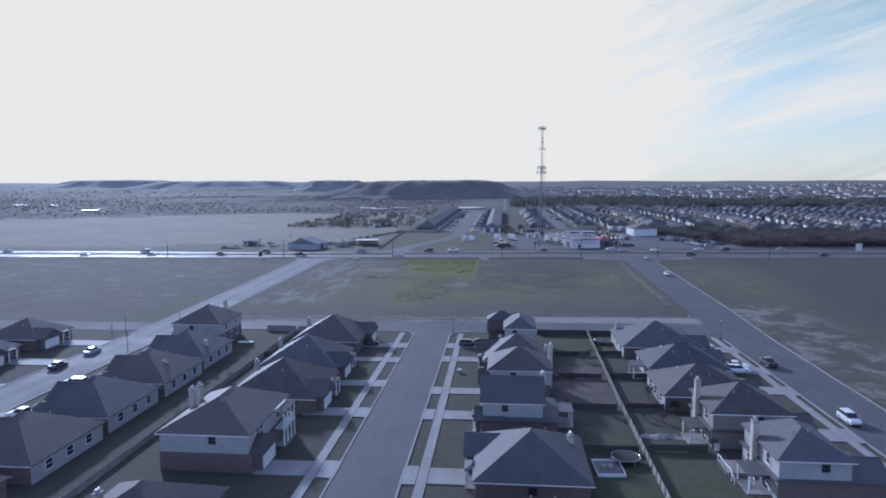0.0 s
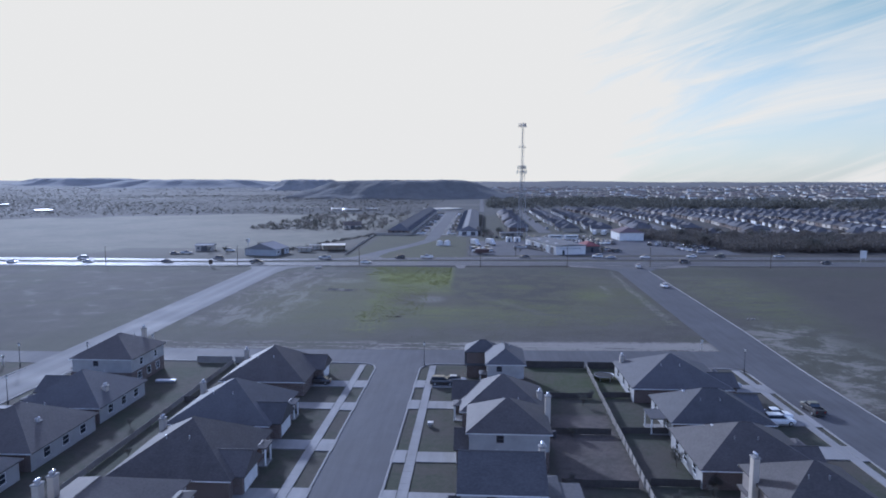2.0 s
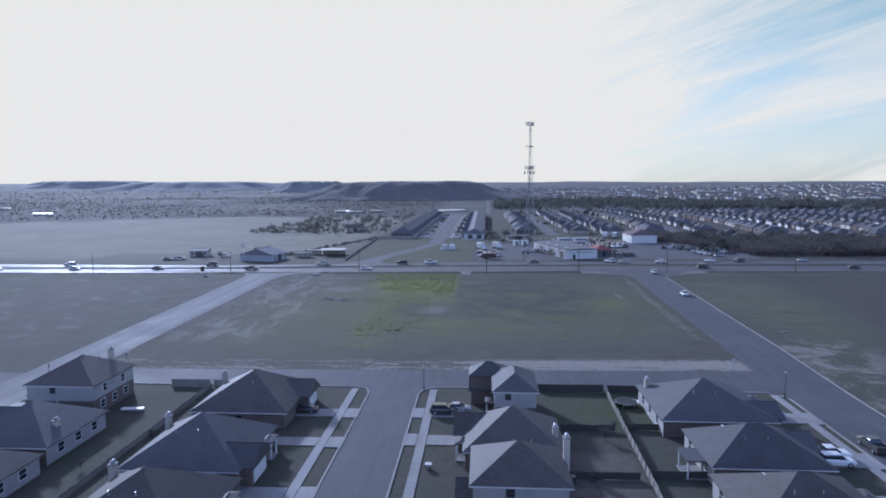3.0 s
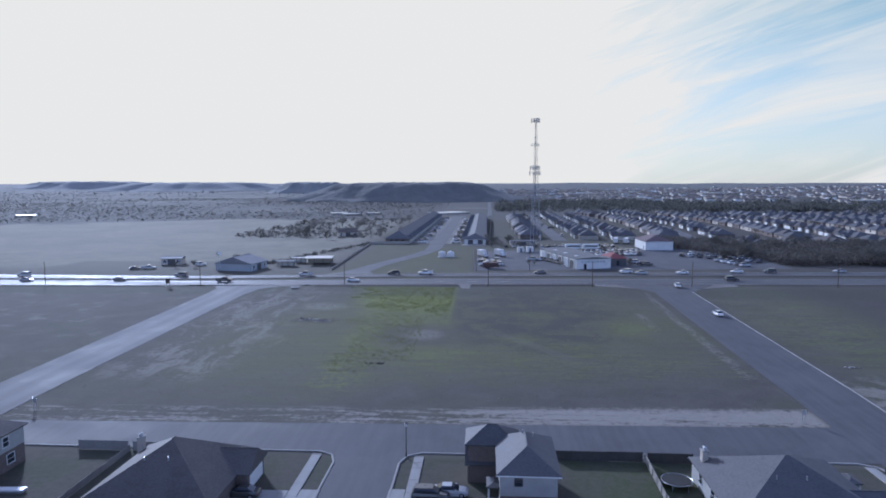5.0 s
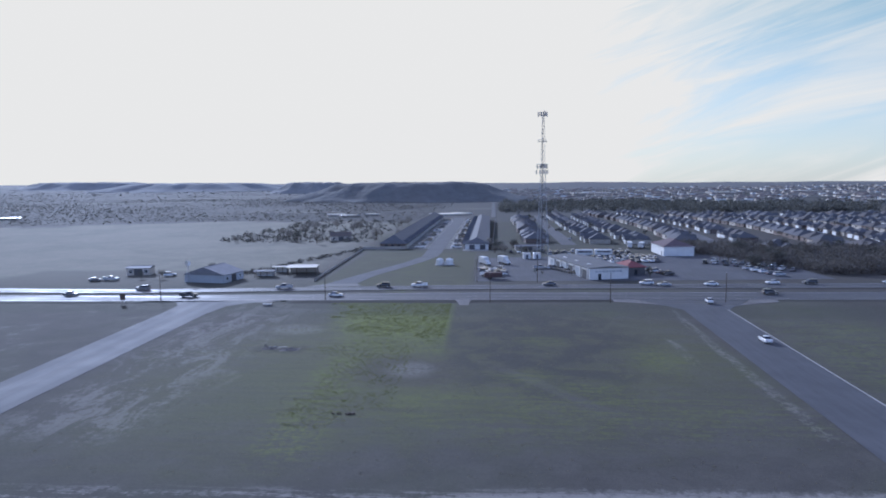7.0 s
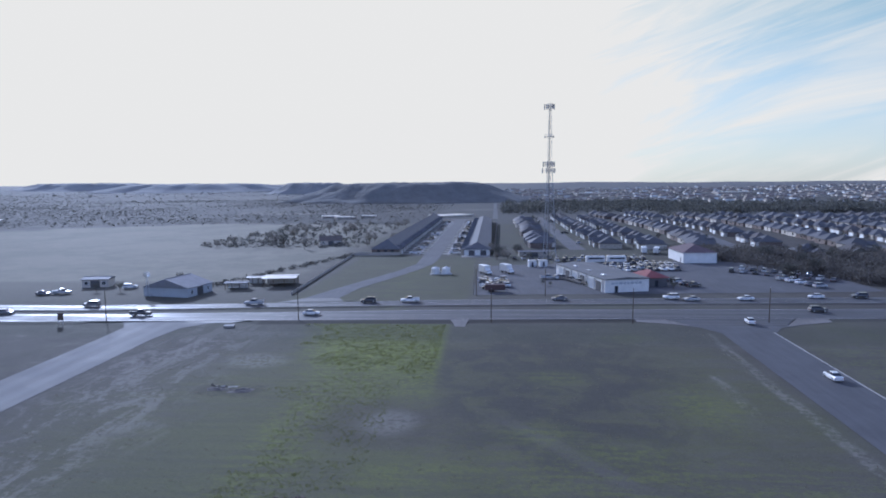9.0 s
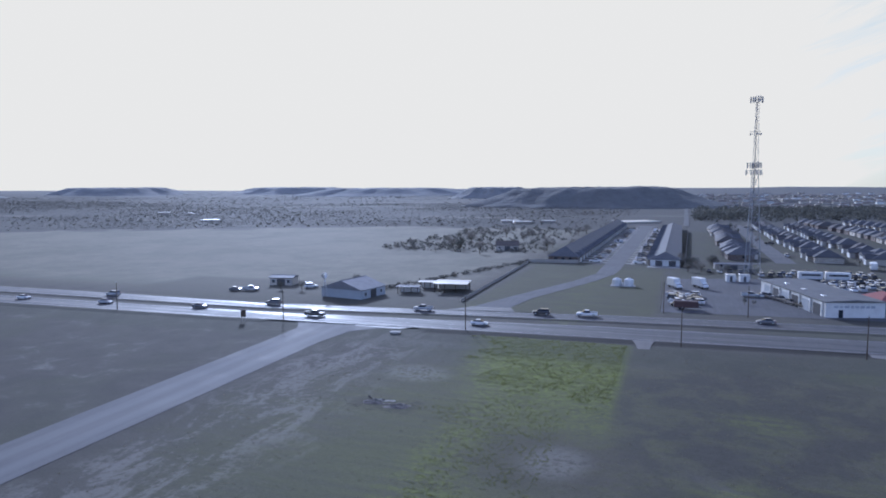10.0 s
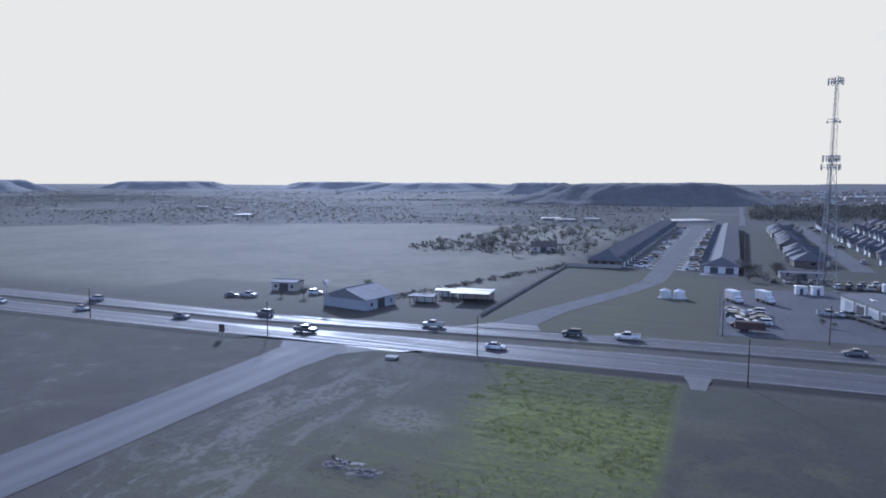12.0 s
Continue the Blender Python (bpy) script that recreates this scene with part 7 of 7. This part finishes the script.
def play_pen(x, y, turn):
    """A low timber-edged bed of pale gravel with a corner rail."""
    s = thing("play_pen", (x, y, 0), turn, "pale gravel play bed with a white timber edge", "play bed")
    bed = Shape()
    for i in range(7):
        for j in range(7):
            bed.v.append((i * 3.6 / 6, j * 4.6 / 6, 0.10 + 0.04 * random.random()))
    bed.f = [(i * 7 + j, i * 7 + 7 + j, i * 7 + 8 + j, i * 7 + j + 1) for i in range(6) for j in range(6)]
    part("gravel_bed", bed, GRAVEL, s)
    for x0, x1, y0, y1 in ((-0.12, 3.72, -0.12, 0.0), (-0.12, 3.72, 4.6, 4.72), (-0.12, 0.0, 0.0, 4.6), (3.6, 3.72, 0.0, 4.6)):
        part("edge_board", Shape().soft_box(x0, x1, y0, y1, -0.05, 0.42, 0.02), TRIM, s)
    for px in (0.9, 1.9):
        part("seat_box", Shape().soft_box(px, px + 0.5, 2.2, 3.0, 0.1, 0.55, 0.03), PALEBOARD, s)


play_pen(12.1, 85.4, 2)


def soil_heap(x, y, rx, ry, high, seed, label, mat=None):
    """A low lumpy heap of soil with a ragged foot."""
    s = Shape()
    na, nr = 32, 8
    for j in range(nr + 1):
        k = 1 - j / nr
        for i in range(na):
            a = 2 * math.pi * i / na
            c, d = math.cos(a), math.sin(a)
            q = k * (1 + 0.5 * noise.noise((c * 1.6, d * 1.6, seed)) + 0.2 * noise.noise((c * 5, d * 5, seed)))
            px, py = rx * q * c, ry * q * d
            lump = 0.55 + 0.8 * noise.noise((px * 1.1, py * 1.4, seed * 3.1)) + 0.4 * noise.noise((px * 2.9, py * 3.3, seed))
            s.v.append((x + px, y + py, gz(y) - 0.05 + (0 if j == 0 else high * (1 - k ** 1.6) * max(0.12, lump))))
    for j in range(nr):
        s.f += [(j * na + i, j * na + (i + 1) % na, (j + 1) * na + (i + 1) % na, (j + 1) * na + i) for i in range(na)]
    return tagged(new("soil_heap", s.mesh("soil_heap", mat or SOIL)), label, "soil heap")


SOIL = material("pale_soil", (0.40, 0.37, 0.33), (0.30, 0.27, 0.23), rough=0.95, coarse=0.8, fine=7.0, bump=0.4)
soil_heap(24.4, 100.0, 3.6, 1.3, 0.5, 4, "low heap of pale soil along a fence")
soil_heap(-46.6, 250.4, 3.6, 1.3, 0.55, 6, "low dark bank of turned soil in the field", SOIL_DARK)
soil_heap(-51.6, 250.8, 2.4, 1.0, 0.5, 8, "low dark bank of turned soil in the field", SOIL_DARK)
soil_heap(-50.0, 252.4, 2.8, 0.7, 0.3, 7, "pale scrape of spoil beside turned soil")
soil_heap(21.6, 100.2, 1.4, 0.9, 0.5, 5, "small heap of pale soil by a fence")


def timber_deck(x, y):
    """A boarded deck behind a house with a short stair between two pale rails."""
    s = thing("timber_deck", (x, y, 0), 0, "weathered timber deck with pale stair rails", "deck")
    board = Shape().soft_box(0, 3.6, 0.0, 0.185, 0.55, 0.6, 0.008).mesh("board", FENCEWOOD)
    for k in range(21):
        ob = new("board", board)
        ob.parent, ob.location = s, (0, k * 0.2, random.uniform(-0.004, 0.004))
    part("frame", Shape().box(0.05, 3.55, 0.05, 4.12, -0.05, 0.55), SHADED_FENCE, s)
    for k in range(3):
        part("step", Shape().soft_box(0.3 + 0.0 * k, 2.6, -0.32 - 0.3 * k, -0.02 - 0.3 * k, 0.36 - 0.18 * k, 0.42 - 0.18 * k, 0.01), FENCEWOOD, s)
    for px in (0.2, 2.7):
        part("handrail", Shape().tube((px, 0.0, 1.55), (px, -2.2, 0.75), 0.07, 0.07, 6), TRIM, s)
        for q, z in ((0.0, 1.55), (-1.1, 1.15), (-2.2, 0.75)):
            part("rail_post", Shape().soft_box(px - 0.05, px + 0.05, q - 0.05, q + 0.05, 0.0, z, 0.01), TRIM, s)
    part("rail", Shape().tube((0.05, 0.0, 1.5), (0.05, 4.1, 1.5), 0.05, 0.05, 6), TRIM, s)
    for k in range(5):
        part("rail_post", Shape().soft_box(0.0, 0.1, k * 1.0, k * 1.0 + 0.1, 0.6, 1.5, 0.01), TRIM, s)


timber_deck(29.2, 86.6)

# small garden bins and seats by the houses
def garden_bin(x, y, colour, label):
    s = thing("wheeled_bin", (x, y, gz(y)), 10, label, "bin", "garden bins")
    part("body", Shape().soft_box(-0.28, 0.28, -0.34, 0.34, 0.06, 0.98, 0.04), colour, s)
    part("lid", Shape().soft_box(-0.31, 0.31, -0.37, 0.37, 0.98, 1.06, 0.03), colour, s)
    for sgn in (-1, 1):
        part("wheel", Shape().tube((sgn * 0.3, 0.3, 0.1), (sgn * 0.24, 0.3, 0.1), 0.1, 0.1, 10), RUBBER, s)


for bx, by in ((30.6, 95.4), (31.0, 96.6), (28.4, 112.8), (9.6, 96.4), (10.0, 128.2)):
    garden_bin(bx, by, WHITEMETAL if bx > 29 else DARKMETAL, "pale wheeled bin behind a house" if bx > 29 else "dark wheeled bin behind a house")
